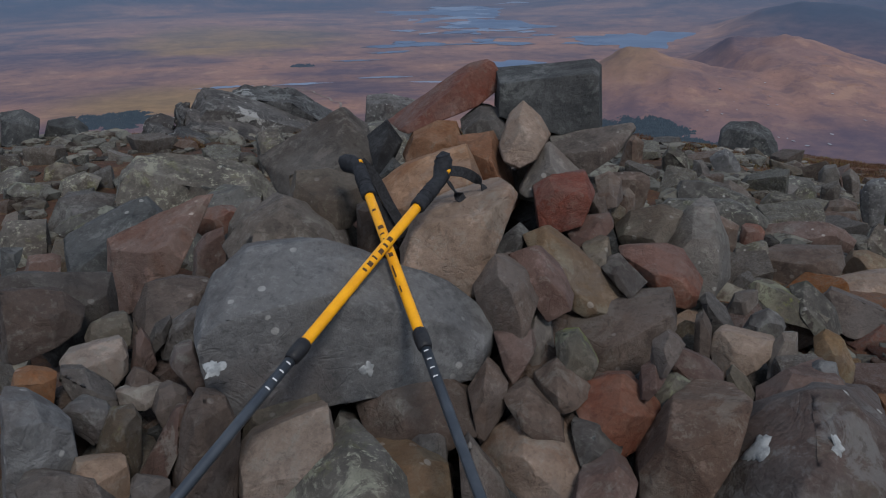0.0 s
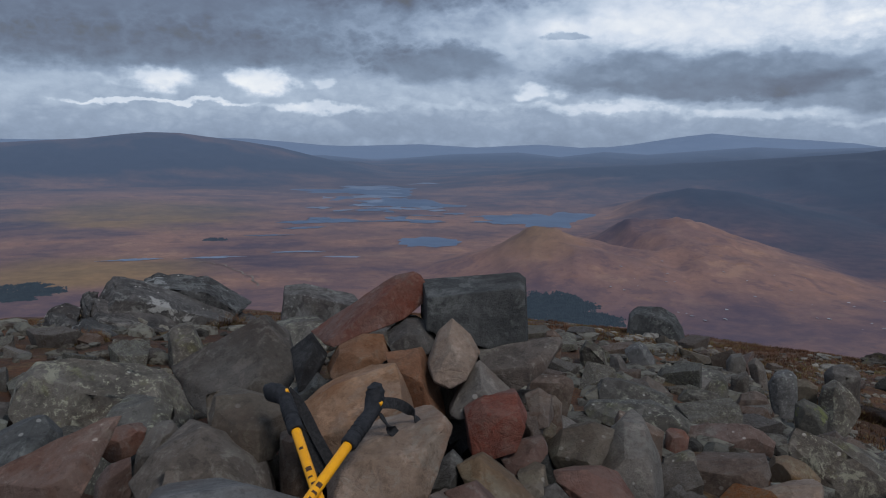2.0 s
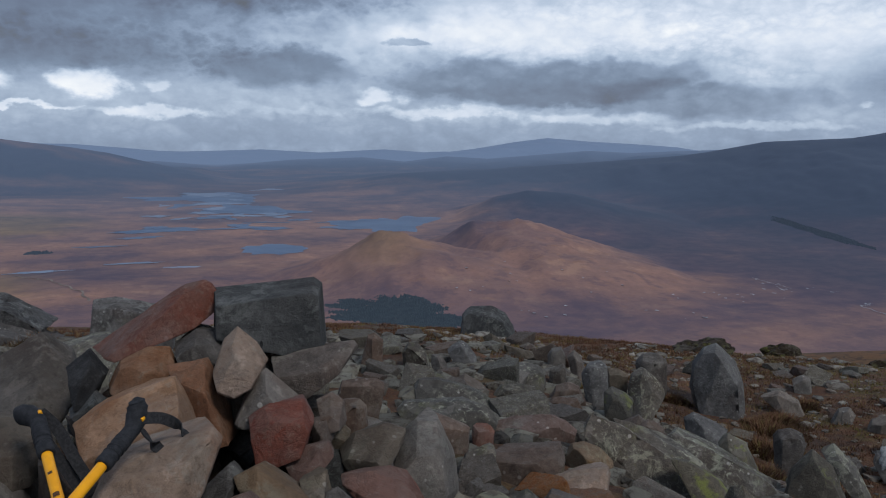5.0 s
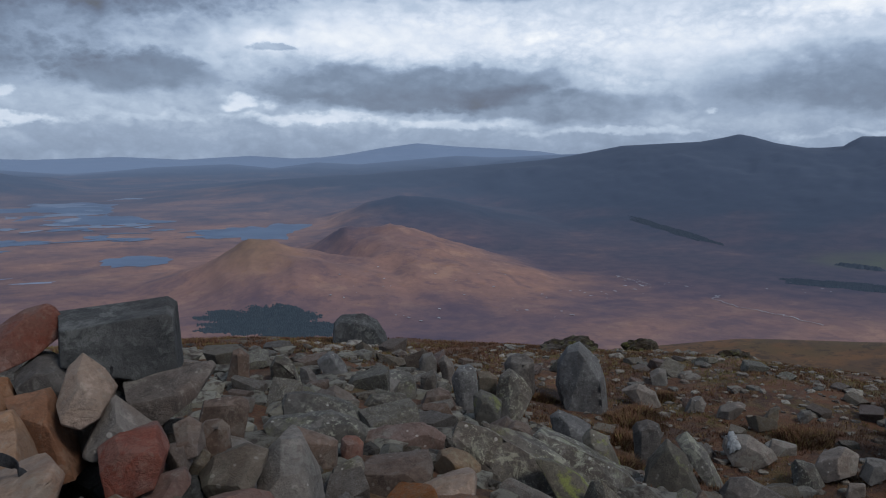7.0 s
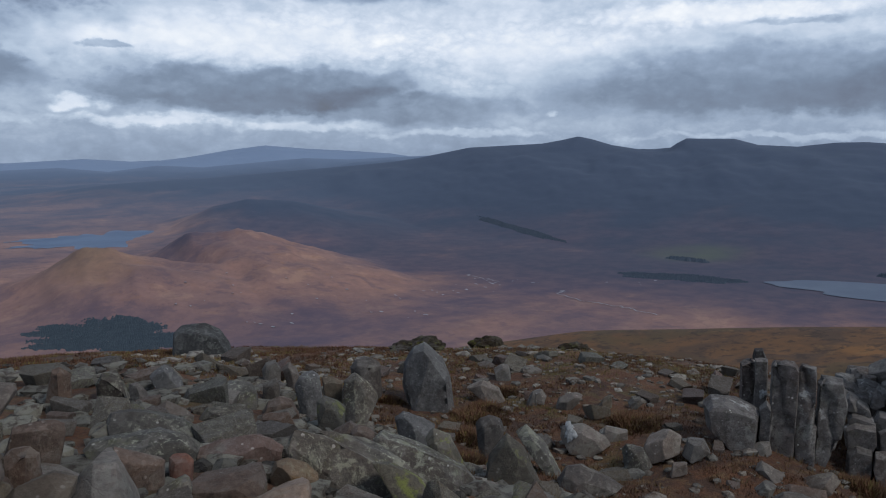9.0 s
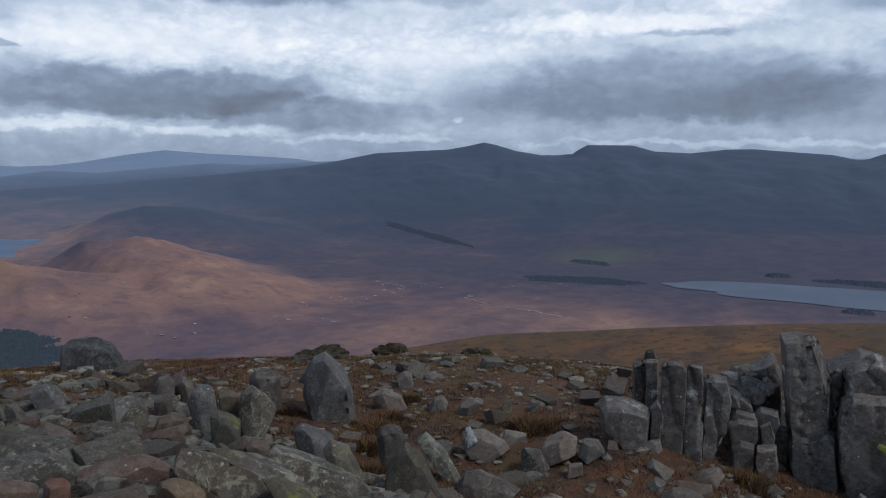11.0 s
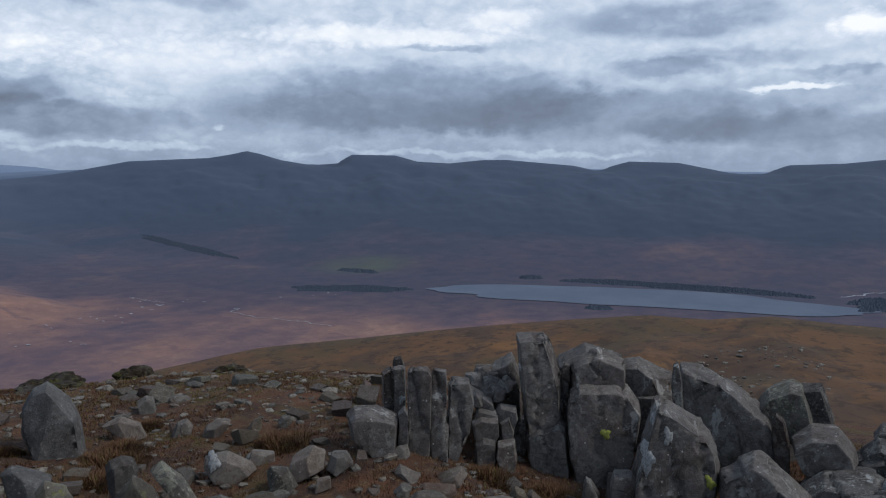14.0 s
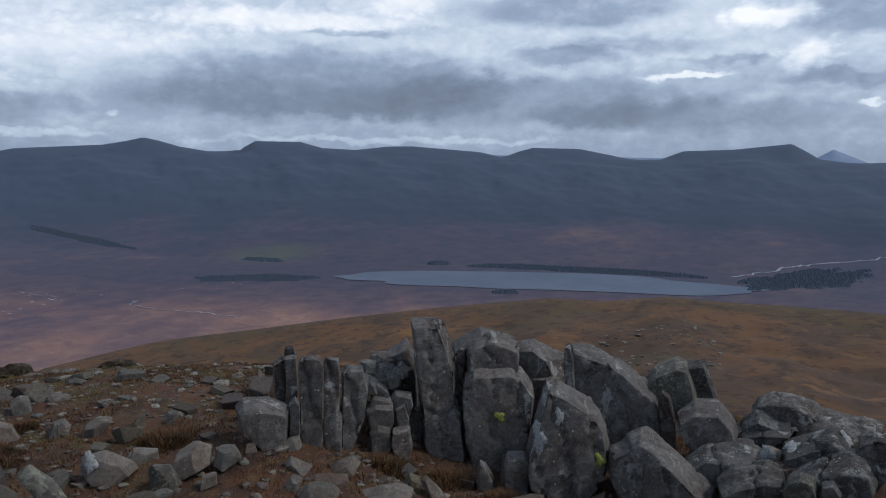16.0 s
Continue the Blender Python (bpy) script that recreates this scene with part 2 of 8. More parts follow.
stone_material("red", (0.38, 0.108, 0.068), (0.29, 0.14, 0.105), 0.2, (0.25, 0.22, 0.19), 0.08, tint=0.05)
stone_material("red2", (0.40, 0.145, 0.09), (0.33, 0.18, 0.13), 0.25, (0.27, 0.24, 0.21), 0.12, tint=0.08)
stone_material("orange", (0.50, 0.21, 0.085), (0.40, 0.22, 0.12), 0.3, (0.24, 0.22, 0.17), tint=0.08)
stone_material("ochre", (0.38, 0.245, 0.125), (0.32, 0.23, 0.15), 0.35, (0.28, 0.27, 0.20), 0.2, tint=0.08)
stone_material("ochre2", (0.24, 0.19, 0.125), (0.22, 0.185, 0.135), 0.3, moss=0.25, tint=0.08)
stone_material("dark", (0.095, 0.105, 0.11), (0.13, 0.14, 0.142), 0.45, (0.22, 0.23, 0.22), 0.25, tint=0.05)
stone_material("black", (0.03, 0.033, 0.038), (0.045, 0.047, 0.052), 0.15, (0.1, 0.1, 0.1), 0.05, tint=0.05)
stone_material("lichen", (0.17, 0.168, 0.155), (0.235, 0.23, 0.208), 0.5, (0.38, 0.395, 0.315), 0.4, moss=0.16, speckle=0.6)
stone_material("mossy", (0.17, 0.17, 0.145), (0.22, 0.205, 0.165), 0.6, (0.26, 0.28, 0.2), 0.25, moss=0.7)
stone_material("slab", (0.215, 0.205, 0.20), (0.33, 0.318, 0.31), 0.5, (0.33, 0.335, 0.315), 0.5, moss=0.06, tint=0.15, speckle=0.35, crack=0.4)
stone_material("bluestone", (0.20, 0.205, 0.21), (0.26, 0.262, 0.262), 0.35, (0.33, 0.34, 0.32), 0.3, tint=0.04, speckle=0.4)
stone_material("darkslab", (0.145, 0.142, 0.14), (0.21, 0.205, 0.20), 0.6, (0.34, 0.345, 0.33), 0.5, moss=0.06, tint=0.15, speckle=0.4, crack=0.4)
stone_material("strata", (0.10, 0.105, 0.11), (0.16, 0.16, 0.16), 0.6, (0.25, 0.26, 0.25), 0.5, speckle=0.4, crack=0.4)
stone_material("chip2", (0.185, 0.162, 0.145), (0.25, 0.215, 0.19), 0.3, (0.28, 0.275, 0.24), 0.12, tint=0.4, island=True)
stone_material("chipgrey", (0.125, 0.112, 0.098), (0.165, 0.15, 0.132), 0.2, (0.22, 0.22, 0.185), 0.08, tint=0.4, island=True)
stone_material("chip", (0.14, 0.105, 0.085), (0.19, 0.145, 0.12), 0.25, (0.22, 0.21, 0.18), 0.2, tint=0.4, island=True)
# near-black chips: shade of the gaps between stones put into their colour
stone_material("gap_shade", (0.04, 0.031, 0.026), (0.06, 0.047, 0.038), 0.1, (0.12, 0.11, 0.09), 0.05, tint=0.4, island=True)
stone_material("rustslab", (0.13, 0.095, 0.085), (0.17, 0.12, 0.105), 0.4)
stone_material("rust", (0.215, 0.135, 0.11), (0.185, 0.155, 0.14), 0.45, (0.25, 0.25, 0.24), 0.5, moss=0.05, tint=0.05)
stone_material("turf", (0.036, 0.028, 0.02), (0.06, 0.045, 0.028), 0.3, (0.10, 0.10, 0.05), 0.0, moss=0.3)


def attr(n, name):
    return n.add("ShaderNodeAttribute", attribute_name=name).outputs["Fac"]


def land_material():
    n, bsdf = shell("land", 0.95)
    co = n.add("ShaderNodeNewGeometry").outputs["Position"]
    big = n.noise(co, 0.011, 6.0, 0.6, 0.3)
    tex = n.noise(co, 0.06, 7.0, 0.65)
    fleck = n.noise(co, 0.25, 5.0, 0.7)
    russet = n.mix(n.step(big, 0.36, 0.64), (0.235, 0.138, 0.118), (0.28, 0.155, 0.122))
    russet = n.mix(n.step(tex, 0.36, 0.66, 0.28, 0.0), russet, (0.15, 0.098, 0.094))
    russet = n.mix(n.step(n.noise(co, 0.16, 7.0, 0.72, 0.4), 0.42, 0.58, 0.3, 0.0), russet, (0.15, 0.088, 0.078))
    russet = n.mix(n.step(n.noise(co, 0.09, 6.0, 0.7), 0.56, 0.66, 0.0, 0.5), russet, (0.25, 0.132, 0.082))
    spot = n.noise(co, 0.035, 8.0, 0.7, 0.25)
    russet = n.mix(n.step(spot, 0.53, 0.62, 0.0, 0.6), russet, (0.115, 0.078, 0.088))
    russet = n.mix(n.step(spot, 0.46, 0.37, 0.0, 0.55), russet, (0.34, 0.205, 0.145))
    russet = n.mix(n.step(n.noise(co, 0.4, 5.0, 0.7, 0.3), 0.60, 0.68, 0.0, 0.55), russet, (0.085, 0.06, 0.062))
    heath_shade = n.mix(n.step(tex, 0.38, 0.62), (0.070, 0.056, 0.084), (0.084, 0.065, 0.092))
    col = n.mix(n.math("MULTIPLY", attr(n, "heath_shade"), n.step(tex, 0.3, 0.7, 1.0, 0.75)), russet, heath_shade)
    gold = n.mix(n.step(n.noise(co, 0.20, 6.0, 0.62, 0.6), 0.42, 0.58), (0.070, 0.042, 0.027), (0.118, 0.060, 0.028))
    olive = n.noise(co, 0.06, 5.0, 0.6, 0.9)
    gold = n.mix(n.step(olive, 0.50, 0.58, 0.0, 0.75), gold, (0.072, 0.050, 0.025))
    gold = n.mix(n.step(olive, 0.43, 0.36, 0.0, 0.7), gold, (0.20, 0.095, 0.033))
    gold = n.mix(n.step(n.noise(co, 1.0, 7.0, 0.72, 0.3), 0.50, 0.40, 0.0, 0.8), gold, (0.042, 0.027, 0.019))
    gold = n.mix(n.step(n.noise(co, 0.55, 6.0, 0.7, 0.5), 0.57, 0.66, 0.0, 0.6), gold, (0.17, 0.095, 0.042))
    col = n.mix(attr(n, "gold"), col, gold)
    sunlit_straw = n.mix(n.step(tex, 0.36, 0.64), (0.185, 0.125, 0.062), (0.25, 0.165, 0.078))
    col = n.mix(attr(n, "sunlit_straw"), col, sunlit_straw)
    # bluish tint of distance haze, held in the base colour
    slate_haze = n.mix(n.step(tex, 0.36, 0.66), (0.030, 0.043, 0.072), (0.034, 0.047, 0.078))
    col = n.mix(attr(n, "slate_haze"), col, slate_haze)
    col = n.mix(attr(n, "pasture"), col, (0.078, 0.092, 0.072))
    col = n.mix(attr(n, "woodland"), col, (0.024, 0.036, 0.062))
    # paler haze blue over everything remote, also painted in
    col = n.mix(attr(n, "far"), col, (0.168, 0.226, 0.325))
    # summit turf: dead grass, peat, grit
    a = n.noise(co, 2.2, 6.0, 0.65, 0.5)
    b = n.noise(co, 11.0, 7.0, 0.7)
    c = n.noise(co, 60.0, 5.0, 0.7)
    turf = n.mix(n.step(a, 0.38, 0.62), (0.062, 0.034, 0.025), (0.125, 0.055, 0.028))
    turf = n.mix(n.step(n.noise(co, 3.4, 6.0, 0.7, 0.4), 0.50, 0.40, 0.0, 0.75), turf, (0.058, 0.037, 0.027))
    turf = n.mix(n.step(b, 0.50, 0.64), turf, (0.145, 0.088, 0.044))
    turf = n.mix(n.step(n.noise(co, 1.3, 5.0, 0.65, 0.6), 0.54, 0.64, 0.0, 0.8), turf, (0.095, 0.075, 0.026))
    turf = n.mix(n.step(n.noise(co, 5.0, 6.0, 0.7), 0.58, 0.68, 0.0, 0.6), turf, (0.15, 0.12, 0.10))
    turf = n.mix(n.step(c, 0.36, 0.60, 0.6, 0.0), turf, (0.045, 0.029, 0.022))
    near = n.step(n.add("ShaderNodeAttribute", attribute_name="near").outputs["Fac"], 0.2, 0.8)
    col = n.mix(near, col, turf)
    n.put(bsdf.inputs["Base Color"], col)
    h = n.math("ADD", n.math("MULTIPLY", b, 0.6), n.math("MULTIPLY", c, 0.4))
    bump(n, bsdf, n.math("MULTIPLY", h, near), 0.9, 0.05)


land_material()


def plain_material(name, colour, second, scale, rough, metal=0.0, lift=0.2):
    n, bsdf = shell(name, rough)
    co = n.add("ShaderNodeTexCoord").outputs["Object"]
    k = n.noise(co, scale, 5.0, 0.6)
    n.put(bsdf.inputs["Base Color"], n.mix(n.step(k, 0.4, 0.62), colour, second))
    bsdf.inputs["Metallic"].default_value = metal
    bump(n, bsdf, n.noise(co, scale * 6, 3.0), lift, 0.002)
    return bsdf


plain_material("yellow_paint", (0.80, 0.36, 0.008), (0.72, 0.31, 0.008), 30, 0.38, 0.0, 0.05)
plain_material("grip_foam", (0.012, 0.013, 0.016), (0.022, 0.023, 0.027), 90, 0.8, 0.0, 0.4)
plain_material("strap_web", (0.015, 0.015, 0.017), (0.028, 0.028, 0.03), 200, 0.9, 0.0, 0.5)
plain_material("grey_alloy", (0.05, 0.058, 0.07), (0.068, 0.076, 0.088), 20, 0.42, 0.45, 0.05)
plain_material("black_plastic", (0.012, 0.012, 0.014), (0.02, 0.02, 0.022), 60, 0.5, 0.0, 0.05)
plain_material("ink", (0.05, 0.025, 0.015), (0.09, 0.045, 0.015), 300, 0.6, 0.0, 0.0)
plain_material("white_mark", (0.55, 0.55, 0.55), (0.45, 0.45, 0.45), 300, 0.6, 0.0, 0.0)
plain_material("water", (0.075, 0.115, 0.19), (0.095, 0.14, 0.22), 0.02, 0.6, 0.0, 0.0)
plain_material("glen_water", (0.10, 0.124, 0.17), (0.115, 0.14, 0.186), 0.02, 0.7, 0.0, 0.0).inputs["Specular IOR Level"].default_value = 0.05
# paler waters: the sky's reflection is put into the base colour
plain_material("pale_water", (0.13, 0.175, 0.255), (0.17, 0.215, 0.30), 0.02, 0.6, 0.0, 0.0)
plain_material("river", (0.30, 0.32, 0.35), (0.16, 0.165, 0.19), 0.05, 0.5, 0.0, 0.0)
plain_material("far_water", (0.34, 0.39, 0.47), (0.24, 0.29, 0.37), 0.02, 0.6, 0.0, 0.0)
plain_material("track", (0.19, 0.16, 0.14), (0.13, 0.10, 0.09), 0.05, 0.9, 0.0, 0.0)
# remote woods: paler and bluer, with haze put into the colour
plain_material("hazy_conifer", (0.042, 0.058, 0.082), (0.052, 0.068, 0.092), 0.3, 0.95, 0.0, 0.0)
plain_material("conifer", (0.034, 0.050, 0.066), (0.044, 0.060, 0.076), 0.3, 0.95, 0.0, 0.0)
plain_material("quartz", (0.30, 0.305, 0.30), (0.18, 0.185, 0.185), 60, 0.85, 0.0, 0.5)
for _n, _a, _b in (("blade_rust", (0.105, 0.05, 0.027), (0.07, 0.037, 0.022)), ("blade_straw", (0.165, 0.108, 0.052), (0.12, 0.078, 0.037)), ("blade_green", (0.16, 0.135, 0.04), (0.12, 0.10, 0.032))):
    plain_material(_n, _a, _b, 3.0, 0.9, 0.0, 0.0)
plain_material("yellow_lichen", (0.28, 0.30, 0.06), (0.20, 0.22, 0.06), 60, 0.9, 0.0, 0.5)

# ---- the land: one sheet from the summit to the horizon (far country drawn in to one eighth) ----
EYE_Z, FLOOR_Z = 1.6, -100.0


def lattice(ix, iy, seed):
    h = (ix.astype(np.int64) * 374761393 + iy.astype(np.int64) * 668265263 + seed * 1274126177) & 0xFFFFFFFF
    h = ((h ^ (h >> 13)) * 1274126177) & 0xFFFFFFFF
    return ((h ^ (h >> 16)) & 0xFFFF) / 65535.0


def vnoise(x, y, seed=0):
    """Smooth value noise in the plane, -1 to 1."""
    ix, iy = np.floor(x), np.floor(y)
    fx, fy = x - ix, y - iy
    fx, fy = fx * fx * (3 - 2 * fx), fy * fy * (3 - 2 * fy)
    a, b = lattice(ix, iy, seed), lattice(ix + 1, iy, seed)
    c, d = lattice(ix, iy + 1, seed), lattice(ix + 1, iy + 1, seed)
    return 2 * ((a * (1 - fx) + b * fx) * (1 - fy) + (c * (1 - fx) + d * fx) * fy) - 1


def fbm(x, y, seed=0, octaves=4, gain=0.5):
    total, amp, f = np.zeros_like(x, dtype=float), 1.0, 1.0
    for k in range(octaves):
        total += amp * vnoise(x * f + 17.3 * k, y * f - 9.1 * k, seed + k)
        amp, f = amp * gain, f * 2.03
    return total


def smooth(v, lo, hi):
    s = np.clip((v - lo) / (hi - lo), 0, 1)
    return s * s * (3 - 2 * s)


def summit(x, y):
    """Height of the bare summit ground near the cairn."""
    def g(cx, cy, s):
        return np.exp(-((x - cx) ** 2 + (y - cy) ** 2) / (2 * s * s))

    base = 0.3995 + (-0.0495) * x + (-0.0079) * y + (-0.0109) * x * x + (0.0005) * x * y + (-0.0091) * y * y
    base = base + 0.2077 * g(0.2, 1.3, 1.2) + 0.2274 * g(1.6, 2.6, 1.2) - 0.3591 * g(3.2, 3.2, 1.3) + 0.1589 * g(4.8, 3.0, 1.3) - 0.5171 * g(5.4, 1.2, 1.4)
    base = base - 0.2535 * g(3.6, 5.0, 1.5) + 0.3215 * g(1.8, 5.2, 1.5) + 0.0928 * g(-1.2, 4.5, 1.6) + 0.2477 * g(-3, 3.5, 2.0) + 0.2056 * g(6.5, 5.0, 1.8)
    heap = 0.13 * g(4.5, 2.95, 0.45) - 0.10 * g(0.1, 1.3, 0.55)
    return base + heap + 0.03 * fbm(x * 1.3, y * 1.3, 91, 4) - 0.01


def crest(az, r, line, at):
    """Height of a skyline given as (azimuth, elevation) stops, at distance at."""
    a, e = zip(*line)
    return EYE_Z + at * np.tan(np.radians(np.interp(az, a, e)))


SHOULDER = [(28, -17), (36.5, -14.9), (40, -13.7), (47, -12.6), (54.7, -12.07), (62.8, -11.3), (69, -10.7), (75, -10.1), (79, -10.15), (83, -9.65), (87, -9.8), (96, -9.75),
            (120, -10), (150, -15), (175, -20)]
RANGE = [(5, -3.4), (14, -2.2), (20, -1.9), (26, -1.4), (31, -1.0), (33.5, -0.75), (35.1, -0.5), (38.6, 0.2), (43.8, 0.47), (45.2, 0.72), (46.3, 0.97), (47.2, 0.78), (48.6, 0.36), (50.5, 0.05), (52.1, -0.2), (52.9, 0.4), (53.6, 0.78), (56.7, 0.74), (58.2, 0.32),
         (60.6, 0.2), (62.9, 0.45), (64.6, 0.47), (69.4, 0.08), (71.1, -0.3), (72.1, 0.1), (73.2, 0.4), (76.5, 0.32), (80.1, -0.4), (81.6, -0.58), (82.6, -0.15), (83.5, 0.19),
         (86.8, 0.31), (89, 0.55), (90.3, 0.69), (91.2, 0.2), (92, -0.3), (95, -0.7), (100, 0.2), (110, -0.4), (125, 0.3), (140, -0.2), (180, 0.3)]
FAR = [(-180, 0.1), (-90, 0.5), (-40, -0.2), (-21, -0.4), (-15, -0.3), (-11.5, -0.2), (-8, -0.25), (-4.8, -0.5), (-2, -0.75), (4, -0.55), (8, -0.75), (12.5, -0.5), (16.3, -0.75), (19, -0.42),
       (22, 0.1), (24.2, 0.38), (27, 0.15), (30, 0.0), (33, -0.2), (35, -0.5), (40, 0.0), (60, 0.0), (91.5, -0.4), (92.8, 0.33), (94.9, -0.56), (120, 0.1), (180, 0.1)]
MIDDLE = [(-180, -1.5), (-40, -1.4), (-10, -1.6), (-3, -1.35), (1, -1.7), (6, -1.25), (11, -1.05), (14, -1.35), (17, -0.95), (20, -1.1), (24, -0.75), (27, -0.5), (30, -0.6), (33, -0.45), (37, -0.3), (60, -1), (180, -1.5)]
LEFT_HILL = [(-75, -2.6), (-55, -0.2), (-40, -0.6), (-25, -0.7), (-18.4, -0.3), (-16, 0.0), (-14.5, 0.14), (-12.5, 0.1), (-11.2, -0.08), (-8.2, -0.45), (-6, -0.8), (-4, -1.3), (-1, -2.0), (2, -2.7)]
FORE_KNOB = [(4.5, -9.6), (7.5, -8.7), (9.4, -7.75), (10.6, -7.2), (11.7, -6.68), (12.6, -6.5), (13.6, -6.46), (14.8, -6.7), (16.5, -7.1), (19, -7.6), (23, -8.4), (27, -9.3), (31, -10.0)]
KNOB_HILL = [(14, -8.6), (16.4, -7.3), (17.6, -6.6), (18.2, -6.1), (18.9, -5.68), (19.8, -5.62), (21, -5.5), (22.3, -5.44), (23.7, -5.68), (25.2, -6.15), (27, -6.75), (30, -7.6), (34, -8.6), (38, -9.1)]
DARK_HILL = [(15, -5.6), (17.7, -5.2), (20.5, -3.8), (22.9, -3.3), (26, -3.5), (30, -4.5), (34, -5.2), (38, -5.6)]


def land(x, y):
    """Height of the land at any place, near and far."""
    r = np.hypot(x, y)
    az = np.degrees(np.arctan2(x, y))
    lr = np.log(np.maximum(r, 0.5))
    # moor floor with long low swells
    floor = FLOOR_Z + 0.09 * fbm(x / 190, y / 190, 3, 4) * smooth(r, 350, 700)
    floor = floor + 9 * np.exp(-((az + 19) / 9) ** 2 - ((r - 1330) / 170) ** 2)

    def ridge(line, at, near, far, rough, seed, skew=0.0, blur=4.5):
        warp = skew * (at - r) + 0.9 * fbm(az / 2.5, r / (0.09 * at), seed + 5, 3) * smooth(np.abs(r - at), 0.02 * at, 0.12 * at)
        top = crest(az + warp, at, line, at)
        broad = sum(crest(az + warp + blur * d, at, line, at) for d in (-1.0, -0.6, -0.25, 0.25, 0.6, 1.0)) / 6
        off = smooth(np.abs(r - at), 0.01 * at, 0.13 * at)
        top = top * (1 - off) + broad * off
        up = np.clip((r - near) / (at - near), 0, 1)
        down = np.clip((far - r) / (far - at), 0, 1)
        s = np.minimum(up, down)
        s = 0.55 * s + 0.45 * s * s * (3 - 2 * s)
        body = (top - FLOOR_Z) * s
        return FLOOR_Z + body * (1 + rough * fbm(az / 3.1, r / 160, seed, 4) * np.sin(np.pi * np.minimum(s, 1)))

    z = floor
    z = np.maximum(z, ridge(KNOB_HILL, 690, 450, 830, 0.12, 31, -0.022, 2.2))
    z = np.maximum(z, ridge(FORE_KNOB, 590, 440, 690, 0.14, 33, -0.02, 2.0))
    z = np.maximum(z, ridge(DARK_HILL, 1080, 800, 1400, 0.10, 37))
    z = np.maximum(z, ridge(LEFT_HILL, 2200, 1650, 3000, 0.16, 41))
    base = np.interp(az, (30, 36, 48, 60, 75, 96), (1150, 1000, 820, 735, 720, 720))
    z = np.maximum(z, ridge(RANGE, 1750, base, 2900, 0.10, 43))
    z = np.maximum(z, ridge(MIDDLE, 3050, 2450, 3600, 0.2, 45))
    z = np.maximum(z, ridge(FAR, 4300, 3000, 5600, 0.2, 47))
    z = z + (1.0 + 1.3 * smooth(r, 900, 760)) * fbm(x / 26, y / 26, 51, 3) * smooth(z, FLOOR_Z + 2, FLOOR_Z + 20) * smooth(r, 300, 420) * smooth(r, 1600, 700)
    # crags on the near hill's two tops
    z = z + 1.8 * np.abs(fbm(x / 7, y / 7, 57, 3)) * (smooth(np.abs(r - 588), 25, 6) * smooth(az, 10.5, 12) * smooth(az, 15.5, 14) + smooth(np.abs(r - 684), 40, 10) * smooth(az, 17.5, 18.5) * smooth(az, 24, 22))
    # the mountain's own slopes down to the moor
    edge = 10.0 + 0.7 * vnoise(az / 13, az * 0, 5)
    xe, ye = x * np.minimum(1, edge / np.maximum(r, 1e-6)), y * np.minimum(1, edge / np.maximum(r, 1e-6))
    over = np.maximum(r - edge, 0)
    slope = summit(xe, ye) - 0.30 * over - 0.10 * over * smooth(over, 0, 60)
    # the grassy shoulder beyond the dip
    z_edge = summit(xe, ye)
    s_top = crest(az, 60, SHOULDER, 60)
    k0, k1, k2, k3 = np.log(10.5), np.log(19.0), np.log(32.0), np.log(60.0)
    z1, z2 = EYE_Z - 19 * np.tan(np.radians(17.2)), EYE_Z - 32 * np.tan(np.radians(14.6))
    z2 = np.minimum(z2, s_top + 0.8)
    prof = np.where(lr < k1, z_edge + (z1 - z_edge) * np.clip((lr - k0) / (k1 - k0), 0, 1),
                    np.where(lr < k2, z1 + (z2 - z1) * (lr - k1) / (k2 - k1), np.where(lr < k3, z2 + (s_top - z2) * np.sin(np.clip((lr - k2) / (k3 - k2), 0, 1) * np.pi / 2), s_top - 0.45 * (r - 60) - 0.002 * (r - 60) ** 2)))
    prof = prof + (0.5 * fbm(x / 11, y / 11, 61, 4) + 0.22 * fbm(x / 2.2, y / 2.2, 63, 4)) * smooth(r, 14, 26) * smooth(r, 62, 40)
    w_sh = smooth(az, 31, 38) * smooth(az, 165, 140) * smooth(r, 10.2, 12)
    slope = slope * (1 - w_sh) + prof * w_sh
    mix = smooth(r, 180, 330)
    slope = np.maximum(slope, FLOOR_Z - 3)
    return slope * (1 - mix) + z * mix


